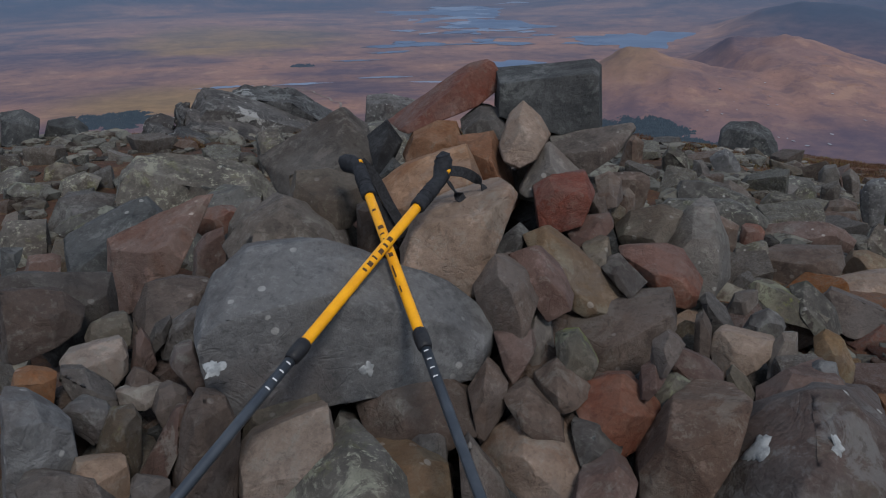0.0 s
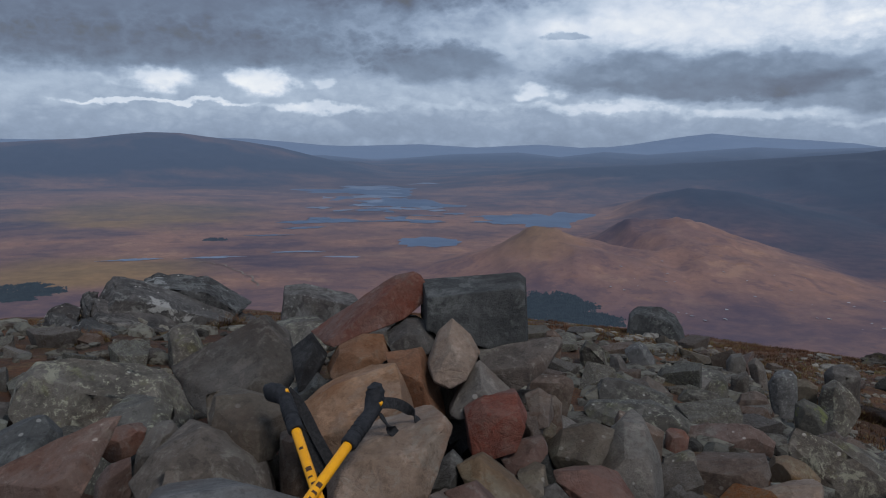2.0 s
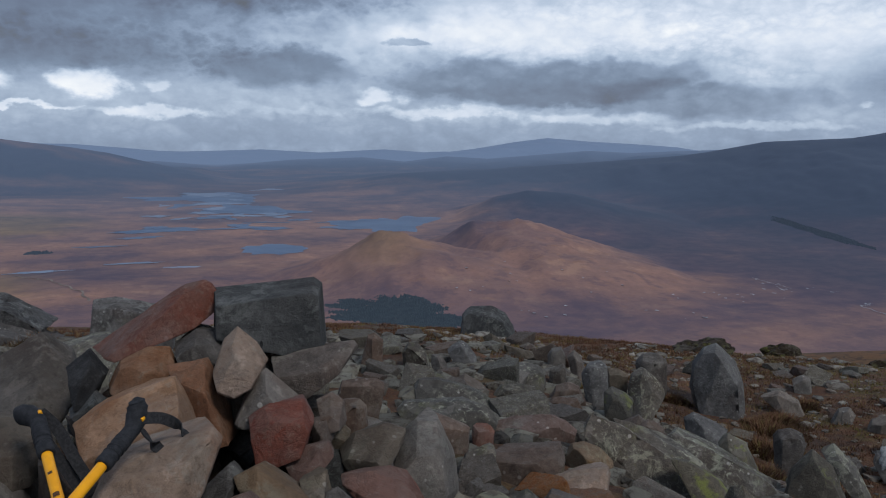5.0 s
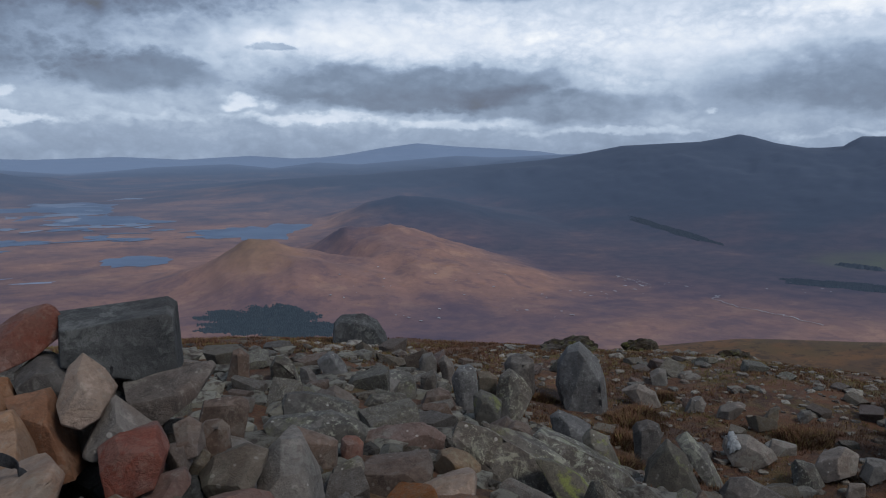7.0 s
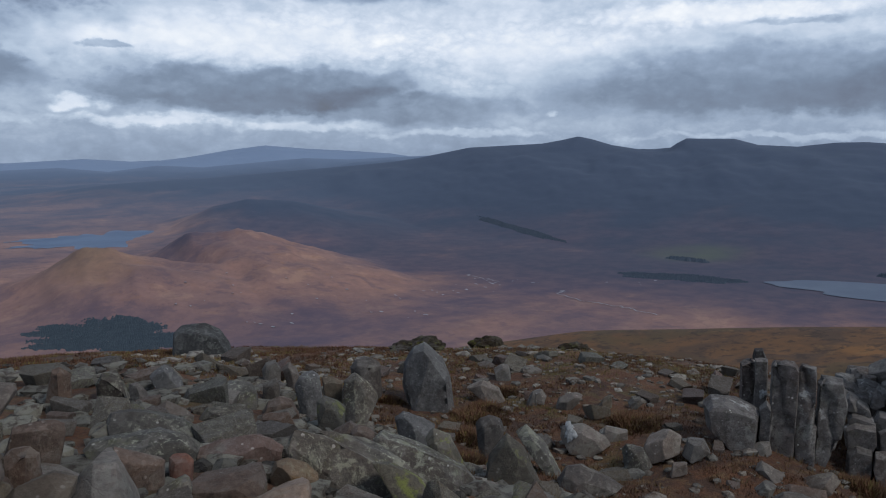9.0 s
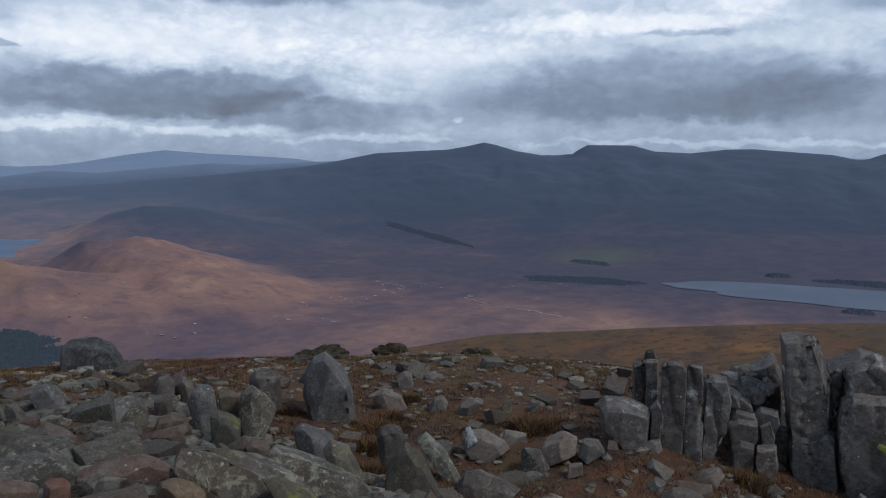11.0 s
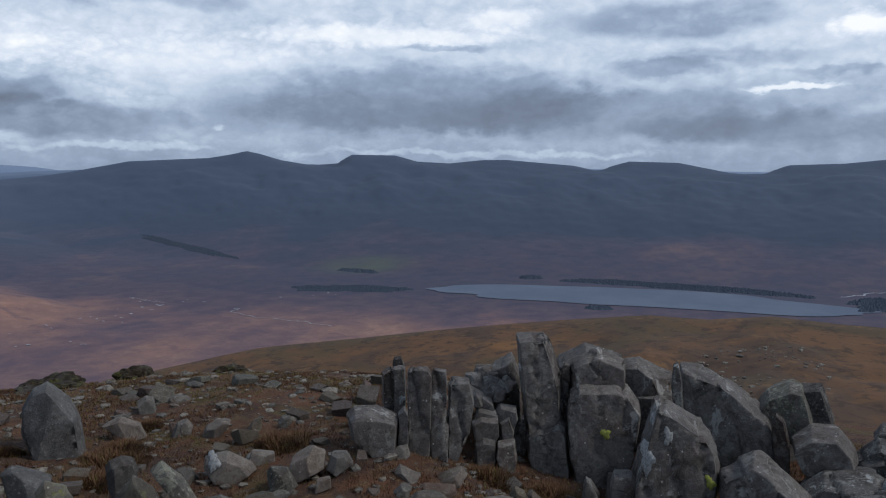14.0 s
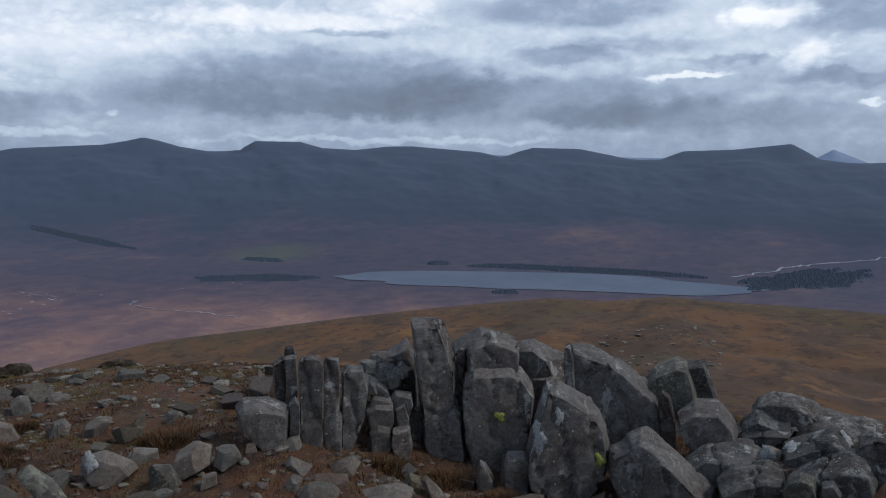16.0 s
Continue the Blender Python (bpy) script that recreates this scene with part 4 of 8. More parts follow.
stone("stone", "red", (-0.032, 2.238, 1.131), 0.5, [(-0.151, -0.069), (-0.081, -0.091), (0.094, -0.026), (0.145, 0.012), (0.151, 0.06), (0.129, 0.091), (0.071, 0.082)], 0.2, 25, cairn, "brick-red sandstone block", fine=0.105)
stone("stone", "black", (-0.189, 2.115, 1.025), 4.1, [(-0.045, 0.019), (-0.028, -0.061), (0.018, -0.048), (0.045, 0.006), (0.008, 0.061)], 0.16, 32, cairn, "nearly black piece, for split stone and shaded gap", fine=0.2)
stone("stone", "dark", (-0.18, 2.049, 0.964), 4.0, [(-0.042, -0.001), (-0.001, -0.04), (0.042, 0.01), (0.014, 0.04)], 0.12, 39, cairn, "dark grey square-cut block", relief=0.012, wear=0.04, lean=6.0, fine=0.2, facets=0)
stone("stone", "orange", (-0.061, 2.106, 1.024), 0.4, [(-0.08, -0.029), (-0.051, -0.056), (0.08, 0.012), (0.065, 0.053), (0.0, 0.056), (-0.05, 0.034)], 0.2, 46, cairn, "rusty orange sandstone stone")
stone("stone", "tan", (-0.055, 1.83, 0.991), 0.4, [(-0.123, 0.009), (-0.099, -0.057), (-0.062, -0.092), (0.027, -0.075), (0.123, -0.031), (0.106, 0.029), (0.078, 0.092), (-0.06, 0.047)], 0.26, 53, cairn, "flat-topped tan sandstone block", facets=0, fine=0.12)
stone("stone", "orange", (0.084, 1.949, 0.997), -4.0, [(-0.077, 0.074), (-0.009, -0.081), (0.025, -0.088), (0.077, -0.074), (0.004, 0.088)], 0.22, 60, cairn, "rusty orange sandstone stone")
stone("stone", "grey", (0.08, 2.154, 1.068), -3.5, [(-0.067, 0.011), (-0.045, -0.046), (0.045, -0.038), (0.067, -0.008), (0.045, 0.035), (-0.015, 0.046)], 0.18, 67, cairn, "weathered grey quartzite stone", fine=0.2)
stone("stone", "tan2", (0.162, 1.908, 1.096), -6.6, [(-0.06, -0.029), (-0.056, -0.05), (-0.009, -0.07), (0.044, -0.048), (0.06, -0.007), (0.036, 0.034), (-0.004, 0.07), (-0.037, 0.039)], 0.16, 74, cairn, "rough buff sandstone stone", fine=0.2)
stone("stone", "grey", (0.354, 2.082, 1.007), -11.5, [(-0.105, 0.033), (-0.086, -0.027), (-0.026, -0.071), (0.06, -0.006), (0.105, 0.053), (0.094, 0.07)], 0.24, 81, cairn, "weathered grey quartzite stone")
stone("stone", "pale", (0.223, 1.849, 1.017), -8.8, [(-0.076, -0.043), (-0.043, -0.062), (0.076, -0.016), (-0.008, 0.062), (-0.05, 0.012)], 0.16, 88, cairn, "pale grey stone with white flecks")
stone("stone", "red", (0.241, 1.769, 0.965), -9.8, [(-0.068, 0.03), (-0.057, -0.054), (-0.026, -0.066), (0.049, -0.037), (0.068, 0.022), (0.046, 0.066), (-0.034, 0.06)], 0.17, 95, cairn, "brick-red sandstone block", facets=0, fine=0.2)
stone("stone", "brown", (0.341, 1.862, 0.921), -12.4, [(-0.027, 0.027), (-0.019, -0.035), (0.027, -0.012), (0.012, 0.035)], 0.12, 102, cairn, "weathered brown stone", fine=0.2)
stone("stone", "brown", (0.371, 1.914, 0.953), -13.0, [(-0.033, 0.023), (-0.011, -0.039), (0.033, -0.03), (0.028, 0.02), (0.0, 0.039)], 0.14, 109, cairn, "weathered brown stone", fine=0.2)
stone("stone", "pink", (0.29, 1.707, 0.915), -11.9, [(-0.054, 0.012), (-0.036, -0.013), (0.007, -0.04), (0.054, 0.018), (0.044, 0.04), (0.006, 0.034)], 0.14, 116, cairn, "pinkish angular stone", fine=0.2)
stone("stone", "tan2", (-0.003, 1.486, 0.975), -0.4, [(-0.112, -0.019), (-0.078, -0.075), (0.005, -0.113), (0.039, -0.086), (0.077, -0.004), (0.112, 0.093), (0.098, 0.113), (-0.08, 0.058)], 0.22, 123, cairn, "rough buff sandstone stone", fine=0.105)
stone("stone", "tan3", (-0.329, 1.93, 0.934), 8.9, [(-0.083, 0.055), (-0.078, -0.004), (0.01, -0.063), (0.062, -0.044), (0.083, 0.001), (0.038, 0.046), (-0.057, 0.063)], 0.24, 130, cairn, "grey-green rounded stone")
stone("stone", "red", (-0.277, 1.887, 0.887), 7.4, [(-0.035, 0.004), (-0.023, -0.02), (0.03, -0.022), (0.035, 0.022)], 0.14, 137, cairn, "brick-red sandstone block", fine=0.2)
stone("stone", "brown", (-0.18, 1.64, 0.928), 5.0, [(-0.037, -0.079), (0.036, -0.085), (0.037, -0.001), (-0.006, 0.085), (-0.034, 0.075)], 0.1, 144, cairn, "weathered brown stone", fine=0.2)
stone("stone", "grey3", (-0.42, 2.406, 0.923), 9.3, [(-0.169, -0.001), (-0.126, -0.088), (-0.032, -0.13), (0.115, -0.099), (0.169, -0.015), (0.154, 0.072), (0.087, 0.13)], 0.45, 151, cairn, "large rounded grey-brown stone", fine=0.105)
stone("stone", "grey3", (-0.354, 1.605, 0.934), 12.4, [(-0.131, 0.0), (-0.082, -0.081), (0.072, -0.098), (0.131, -0.038), (0.118, 0.015), (0.071, 0.063), (-0.007, 0.098), (-0.079, 0.063)], 0.26, 158, cairn, "large rounded grey-brown stone")
stone("stone", "tan3", (-0.282, 1.716, 1.004), 9.2, [(-0.082, 0.013), (-0.056, -0.047), (0.03, -0.06), (0.082, -0.023), (0.073, 0.029), (-0.006, 0.059), (-0.066, 0.057)], 0.2, 165, cairn, "grey-green rounded stone")
stone("stone", "bluegrey", (-0.199, 1.315, 0.913), 8.9, [(-0.261, 0.006), (-0.243, -0.099), (-0.188, -0.128), (0.232, -0.119), (0.261, -0.093), (0.256, -0.035), (0.187, 0.026), (0.033, 0.1), (-0.041, 0.128), (-0.163, 0.121), (-0.222, 0.081)], 0.24, 179, cairn, "broad smooth blue-grey boulder", wear=0.06, fine=0.07, facets=0, lean=34.0, relief=0.022)
stone("stone", "brown", (-0.076, 1.236, 0.766), 3.2, [(-0.107, 0.017), (-0.089, -0.026), (-0.041, -0.051), (0.059, -0.036), (0.107, -0.012), (0.079, 0.042), (0.011, 0.05), (-0.056, 0.051)], 0.2, 186, cairn, "weathered brown stone")
stone("stone", "grey", (-0.082, 1.152, 0.742), 3.7, [(-0.057, -0.006), (-0.039, -0.032), (0.007, -0.035), (0.057, -0.007), (0.051, 0.035), (0.009, 0.034)], 0.14, 193, cairn, "weathered grey quartzite stone", fine=0.2)
stone("stone", "tan2", (0.123, 1.16, 0.704), -6.9, [(-0.092, 0.008), (-0.056, -0.063), (0.012, -0.081), (0.085, -0.024), (0.092, 0.027), (0.026, 0.071), (-0.02, 0.081), (-0.066, 0.049)], 0.2, 200, cairn, "rough buff sandstone stone")
stone("stone", "brown", (0.084, 1.372, 0.91), -4.0, [(-0.059, 0.019), (-0.046, -0.032), (-0.004, -0.075), (0.037, -0.053), (0.059, 0.004), (0.035, 0.048), (-0.016, 0.075)], 0.17, 207, cairn, "weathered brown stone", fine=0.2)
stone("stone", "pink", (0.156, 1.424, 0.92), -6.8, [(-0.06, 0.043), (0.008, -0.062), (0.06, -0.033), (0.043, 0.006), (-0.011, 0.062)], 0.14, 214, cairn, "pinkish angular stone", fine=0.2)
stone("stone", "ochre", (0.242, 1.557, 0.893), -9.5, [(-0.106, 0.057), (-0.034, -0.042), (0.025, -0.077), (0.106, -0.045), (0.009, 0.025), (-0.066, 0.077)], 0.2, 221, cairn, "ochre stone with yellow crust")
stone("stone", "pink", (0.096, 1.293, 0.839), -4.8, [(-0.036, 0.032), (-0.026, -0.01), (0.001, -0.04), (0.036, 0.012), (0.028, 0.04)], 0.1, 228, cairn, "pinkish angular stone", fine=0.2)
stone("stone", "grey", (0.143, 1.385, 0.819), -6.5, [(-0.036, 0.011), (-0.035, -0.055), (0.003, -0.059), (0.036, -0.033), (0.027, 0.031), (-0.0, 0.059)], 0.14, 235, cairn, "weathered grey quartzite stone", fine=0.2)
stone("stone", "red2", (0.26, 1.211, 0.768), -13.1, [(-0.075, 0.028), (-0.03, -0.031), (0.001, -0.065), (0.062, -0.03), (0.075, 0.014), (0.008, 0.065)], 0.16, 242, cairn, "dull red sandstone stone")
stone("stone", "brown", (0.313, 1.486, 0.789), -12.7, [(-0.118, 0.03), (-0.087, -0.028), (-0.005, -0.082), (0.071, -0.038), (0.118, 0.032), (0.105, 0.082), (-0.034, 0.049)], 0.26, 249, cairn, "weathered brown stone")
stone("stone", "red2", (0.444, 1.668, 0.829), -15.6, [(-0.091, 0.049), (-0.032, -0.002), (0.032, -0.05), (0.083, -0.058), (0.091, -0.014), (0.061, 0.033), (-0.013, 0.058)], 0.18, 256, cairn, "dull red sandstone stone")
stone("stone", "pale", (0.615, 1.945, 0.787), -19.7, [(-0.081, 0.02), (-0.068, -0.054), (0.011, -0.108), (0.081, -0.084), (0.067, 0.021), (0.029, 0.105), (-0.019, 0.108), (-0.052, 0.075)], 0.26, 263, cairn, "pale grey stone with white flecks")
stone("stone", "tan3", (0.461, 1.864, 0.87), -16.1, [(-0.075, -0.009), (-0.068, -0.03), (-0.02, -0.052), (0.033, -0.052), (0.07, 0.01), (0.075, 0.038), (0.029, 0.052), (-0.043, 0.029)], 0.2, 270, cairn, "grey-green rounded stone")
stone("stone", "grey", (0.109, 1.609, 0.928), -4.4, [(-0.046, -0.022), (-0.016, -0.038), (0.038, -0.03), (0.046, 0.011), (0.019, 0.038)], 0.14, 277, cairn, "weathered grey quartzite stone", fine=0.2)
stone("stone", "tan3", (0.289, 1.599, 0.91), -10.8, [(-0.03, 0.009), (-0.01, -0.028), (0.03, -0.013), (0.022, 0.028)], 0.1, 284, cairn, "grey-green rounded stone", fine=0.2)
stone("stone", "grey", (0.335, 1.547, 0.879), -12.9, [(-0.046, 0.02), (0.017, -0.038), (0.046, -0.017), (-0.01, 0.038)], 0.12, 291, cairn, "weathered grey quartzite stone", fine=0.2)
stone("stone", "mossy", (0.199, 1.268, 0.84), -9.7, [(-0.039, 0.035), (-0.027, -0.019), (0.023, -0.041), (0.039, -0.009), (-0.0, 0.041)], 0.12, 305, cairn, "grey stone with green moss patches", fine=0.2)
stone("stone", "brown", (0.173, 1.222, 0.819), -8.8, [(-0.05, 0.005), (-0.045, -0.022), (0.013, -0.034), (0.05, -0.015), (-0.013, 0.034)], 0.12, 312, cairn, "weathered brown stone", fine=0.2)
stone("stone", "brown", (0.365, 1.123, 0.736), -19.3, [(-0.082, -0.105), (0.004, -0.104), (0.023, -0.066), (0.069, 0.031), (0.082, 0.105), (-0.034, 0.091), (-0.081, -0.001)], 0.22, 326, cairn, "weathered brown stone", fine=0.105)
stone("stone", "rust", (0.531, 1.109, 0.718), -26.6, [(-0.149, -0.13), (0.149, -0.027), (0.125, 0.078), (0.056, 0.13), (0.01, 0.126), (-0.074, 0.073), (-0.141, -0.012)], 0.45, 333, cairn, "large rusty lichen-spotted boulder", fine=0.105)
stone("stone", "pink", (0.583, 1.228, 0.786), -26.5, [(-0.076, -0.02), (-0.051, -0.033), (0.021, -0.029), (0.076, 0.0), (0.047, 0.033), (-0.023, 0.032)], 0.2, 340, cairn, "pinkish angular stone")
stone("stone", "lichen", (-0.163, 1.006, 0.775), 8.9, [(-0.108, -0.029), (0.108, -0.059), (0.048, 0.041), (0.0, 0.059), (-0.05, 0.034)], 0.2, 354, cairn, "grey boulder crusted with pale lichen", wear=0.08, relief=0.035, lean=34.0, fine=0.15)
stone("stone", "ochre", (-0.087, 1.059, 0.73), 4.3, [(-0.073, -0.038), (0.073, -0.048), (0.065, 0.026), (0.018, 0.048), (-0.073, 0.041)], 0.16, 368, cairn, "ochre stone with yellow crust")
stone("stone", "brown", (0.034, 1.065, 0.742), -2.4, [(-0.041, 0.039), (-0.035, -0.061), (0.041, -0.06), (0.029, -0.017), (-0.025, 0.061)], 0.12, 375, cairn, "weathered brown stone", fine=0.2)
stone("stone", "grey", (0.218, 1.142, 0.742), -11.8, [(-0.041, 0.037), (-0.014, -0.019), (0.024, -0.04), (0.041, 0.004), (0.002, 0.04)], 0.12, 382, cairn, "weathered grey quartzite stone", fine=0.2)
stone("stone", "pink", (0.21, 1.04, 0.733), -12.4, [(-0.05, -0.042), (0.042, -0.028), (0.05, 0.015), (0.018, 0.042), (-0.036, 0.017)], 0.14, 389, cairn, "pinkish angular stone", fine=0.2)
stone("stone", "brown", (-0.547, 1.417, 0.883), 21.3, [(-0.071, -0.014), (-0.043, -0.045), (0.028, -0.014), (0.071, 0.034), (0.01, 0.045), (-0.041, 0.041)], 0.2, 452, cairn, "weathered brown stone")
stone("stone", "brown", (0.044, 1.205, 0.795), -2.7, [(-0.032, 0.016), (-0.027, -0.033), (-0.013, -0.067), (0.027, -0.018), (0.032, 0.028), (-0.003, 0.067)], 0.12, 487, cairn, "weathered brown stone", fine=0.2)
stone("stone", "brown", (0.122, 1.178, 0.788), -6.6, [(-0.052, 0.023), (-0.008, -0.018), (0.052, -0.04), (0.04, 0.0), (-0.018, 0.04)], 0.12, 494, cairn, "weathered brown stone", fine=0.2)
stone("stone", "grey", (-0.184, 1.193, 0.734), 8.5, [(-0.04, -0.001), (-0.009, -0.038), (0.04, -0.033), (0.023, 0.011), (-0.023, 0.038)], 0.12, 501, cairn, "weathered grey quartzite stone", fine=0.2)
stone("stone", "tan3", (-0.293, 1.159, 0.79), 14.1, [(-0.069, -0.036), (-0.027, -0.029), (0.069, 0.016), (0.056, 0.036), (-0.049, 0.028)], 0.14, 508, cairn, "grey-green rounded stone", fine=0.2)
stone("stone", "brown", (0.345, 1.226, 0.867), -16.6, [(-0.026, -0.037), (0.011, -0.018), (0.026, 0.018), (0.0, 0.037), (-0.025, 0.016)], 0.1, 515, cairn, "weathered brown stone", fine=0.2)
stone("stone", "pink", (0.32, 1.212, 0.83), -15.7, [(-0.021, -0.023), (-0.002, -0.029), (0.021, 0.003), (0.003, 0.029), (-0.019, 0.011)], 0.1, 522, cairn, "pinkish angular stone", fine=0.2)
# thin black plate added for the shaded gap under the dark block
stone("stone", "black", (0.253, 2.115, 1.096), -3.7, [(-0.04, -0.04), (0.024, -0.046), (0.04, -0.031), (-0.034, 0.046)], 0.05, 529, cairn, "nearly black piece, for split stone and shaded gap", fine=0.2)

# boulders and stones round the cairn
stone("stone", "grey", (-0.773, 1.422, 0.911), 29.0, [(-0.107, 0.012), (0.094, -0.316), (0.107, 0.008), (-0.055, 0.042), (-0.103, 0.034)], 0.2, 662, None, "weathered grey quartzite stone lying on the summit turf", "stone", "loose stones on the summit")
stone("stone", "lichen", (-0.73, 2.323, 0.791), 17.2, [(-0.141, -0.159), (-0.121, -0.181), (0.025, -0.166), (0.135, -0.015), (0.141, 0.035), (0.088, 0.053), (-0.016, 0.034)], 0.3, 690, None, "grey boulder crusted with pale lichen lying on the summit turf", "stone", "loose stones on the summit", wear=0.08, relief=0.035, lean=34.0, fine=0.15)
stone("boulder", "lichen", (-0.379, 3.449, 0.746), 5.7, [(-0.189, -0.004), (-0.155, -0.196), (-0.015, -0.207), (0.189, -0.02), (0.154, 0.061), (0.034, 0.055)], 0.4, 725, None, "grey boulder crusted with pale lichen lying on the summit turf", "boulder", "loose stones on the summit", wear=0.08, relief=0.035, lean=34.0, fine=0.15)
stone("boulder", "slab", (-0.325, 4.874, 0.606), 3.7, [(-0.234, -0.199), (0.233, -0.214), (0.234, 0.012), (0.126, 0.043), (-0.073, 0.092), (-0.198, 0.078)], 0.4, 732, None, "dark grey split bedrock slab lying on the summit turf", "boulder", "loose stones on the summit", relief=0.028, wear=0.035, lean=14.0, fine=0.105)
stone("stone", "lichen", (-0.832, 3.639, 0.668), 12.6, [(-0.076, -0.127), (-0.005, -0.133), (0.076, -0.033), (0.025, 0.092), (-0.075, 0.068)], 0.3, 739, None, "grey boulder crusted with pale lichen lying on the summit turf", "stone", "loose stones on the summit", wear=0.08, relief=0.035, lean=34.0, fine=0.15)
stone("stone", "brown", (0.472, 2.788, 0.651), -6.9, [(-0.066, -0.066), (0.008, -0.079), (0.066, -0.07), (0.012, 0.044), (-0.022, 0.058)], 0.12, 914, None, "weathered brown stone lying on the summit turf", "stone", "loose stones on the summit", fine=0.2)
capped_boulder = stone("stone", "pale", (3.93, 3.509, -0.269), -47.8, [(-0.158, 0.011), (-0.107, -0.073), (0.033, -0.1), (0.158, -0.024), (0.129, 0.024), (-0.01, 0.1), (-0.147, 0.077)], 0.2, 942, None, "pale grey stone with white flecks lying on the summit turf", "stone", "loose stones on the summit")
stone("stone", "pale", (4.148, 3.075, -0.226), -53.1, [(-0.125, -0.082), (-0.044, -0.104), (0.115, -0.031), (0.125, 0.072), (0.04, 0.104), (-0.082, 0.032)], 0.2, 949, None, "pale grey stone with white flecks lying on the summit turf", "stone", "loose stones on the summit")
stone("stone", "pale", (4.267, 2.897, -0.232), -55.6, [(-0.084, -0.033), (-0.027, -0.071), (0.084, -0.002), (0.041, 0.07), (-0.05, 0.071)], 0.12, 963, None, "pale grey stone with white flecks lying on the summit turf", "stone", "loose stones on the summit")
stone("stone", "mossy", (2.816, 2.985, 0.022), -42.5, [(-0.143, -0.168), (0.012, -0.167), (0.143, -0.1), (0.061, 0.077), (-0.024, 0.144), (-0.111, 0.032)], 0.2, 977, None, "grey stone with green moss patches lying on the summit turf", "stone", "loose stones on the summit")
stone("stone", "brown", (2.132, 3.444, 0.184), -30.5, [(-0.096, 0.011), (-0.058, -0.079), (0.029, -0.09), (0.096, -0.017), (-0.0, 0.063)], 0.14, 1033, None, "weathered brown stone lying on the summit turf", "stone", "loose stones on the summit")
stone("stone", "pale", (4.186, 3.489, -0.288), -49.8, [(-0.093, -0.054), (0.093, -0.04), (0.09, 0.036), (-0.056, 0.054)], 0.1, 1040, None, "pale grey stone with white flecks lying on the summit turf", "stone", "loose stones on the summit")
stone("stone", "pale", (4.033, 2.85, -0.281), -54.4, [(-0.05, -0.046), (0.05, -0.017), (0.046, 0.046), (-0.033, 0.032)], 0.08, 1047, None, "pale grey stone with white flecks lying on the summit turf", "stone", "loose stones on the summit", fine=0.2)
stone("stone", "pale", (5.404, 1.638, -0.574), -70.0, [(-0.06, -0.07), (0.057, -0.1), (0.06, 0.006), (0.008, 0.093), (-0.038, 0.1)], 0.12, 1061, None, "pale grey stone with white flecks lying on the summit turf", "stone", "loose stones on the summit", fine=0.2)
stone("stone", "pale", (5.711, 1.52, -0.613), -72.2, [(-0.105, -0.102), (-0.024, -0.116), (0.105, -0.085), (0.073, 0.116), (-0.087, 0.092)], 0.15, 1068, None, "pale grey stone with white flecks lying on the summit turf", "stone", "loose stones on the summit")
stone("stone", "pale", (4.399, 4.513, -0.339), -39.9, [(-0.047, -0.045), (0.042, -0.059), (0.047, 0.036), (0.001, 0.059)], 0.1, 1103, None, "pale grey stone with white flecks lying on the summit turf", "stone", "loose stones on the summit", fine=0.2)
stone("stone", "lichen", (-1.84, 3.188, 0.64), 30.1, [(-0.081, -0.035), (0.073, -0.053), (0.081, 0.053), (-0.015, 0.043)], 0.3, 1131, None, "grey boulder crusted with pale lichen lying on the summit turf", "stone", "loose stones on the summit", wear=0.08, relief=0.035, lean=34.0, fine=0.15)
stone("stone", "grey", (-1.309, 2.676, 0.668), 26.2, [(-0.114, -0.038), (-0.056, -0.066), (0.042, -0.049), (0.114, 0.041), (0.039, 0.066), (-0.053, 0.061)], 0.3, 1138, None, "weathered grey quartzite stone lying on the summit turf", "stone", "loose stones on the summit")
stone("stone", "lichen", (-1.425, 2.472, 0.651), 30.1, [(-0.081, -0.029), (-0.02, -0.051), (0.081, -0.036), (0.081, 0.042), (-0.025, 0.051)], 0.3, 1145, None, "grey boulder crusted with pale lichen lying on the summit turf", "stone", "loose stones on the summit", wear=0.08, relief=0.035, lean=34.0, fine=0.15)
stone("boulder", "lichen", (1.66, 2.464, 0.494), -32.0, [(-0.199, 0.096), (-0.053, 0.014), (0.157, -0.127), (0.199, -0.118), (0.094, -0.013), (-0.095, 0.079)], 0.2, 1166, None, "grey boulder crusted with pale lichen lying on the summit turf", "boulder", "loose stones on the summit", wear=0.08, relief=0.035, lean=34.0, facets=0, fine=0.15)
stone("stone", "mossy", (2.854, 3.051, -0.026), -42.1, [(-0.113, -0.01), (-0.038, -0.122), (0.113, -0.092), (0.08, 0.059), (0.016, 0.122), (-0.07, 0.079)], 0.25, 1180, None, "grey stone with green moss patches lying on the summit turf", "stone", "loose stones on the summit")

# more stones of the heap and of the boulder field beside it
stone("stone", "dark", (-2.523, 4.591, 0.602), 28.8, [(-0.113, -0.102), (0.081, -0.109), (0.113, 0.023), (0.034, 0.084), (-0.083, 0.077)], 0.22, 3042, None, "dark grey square-cut block lying on the summit turf", "stone", "loose stones on the summit", fine=0.2)
stone("stone", "dark", (-2.355, 4.791, 0.527), 26.2, [(-0.133, -0.045), (-0.093, -0.088), (0.133, -0.103), (0.124, 0.010), (0.056, 0.079), (-0.086, 0.066)], 0.21, 3049, None, "dark grey square-cut block lying on the summit turf", "stone", "loose stones on the summit", fine=0.2)
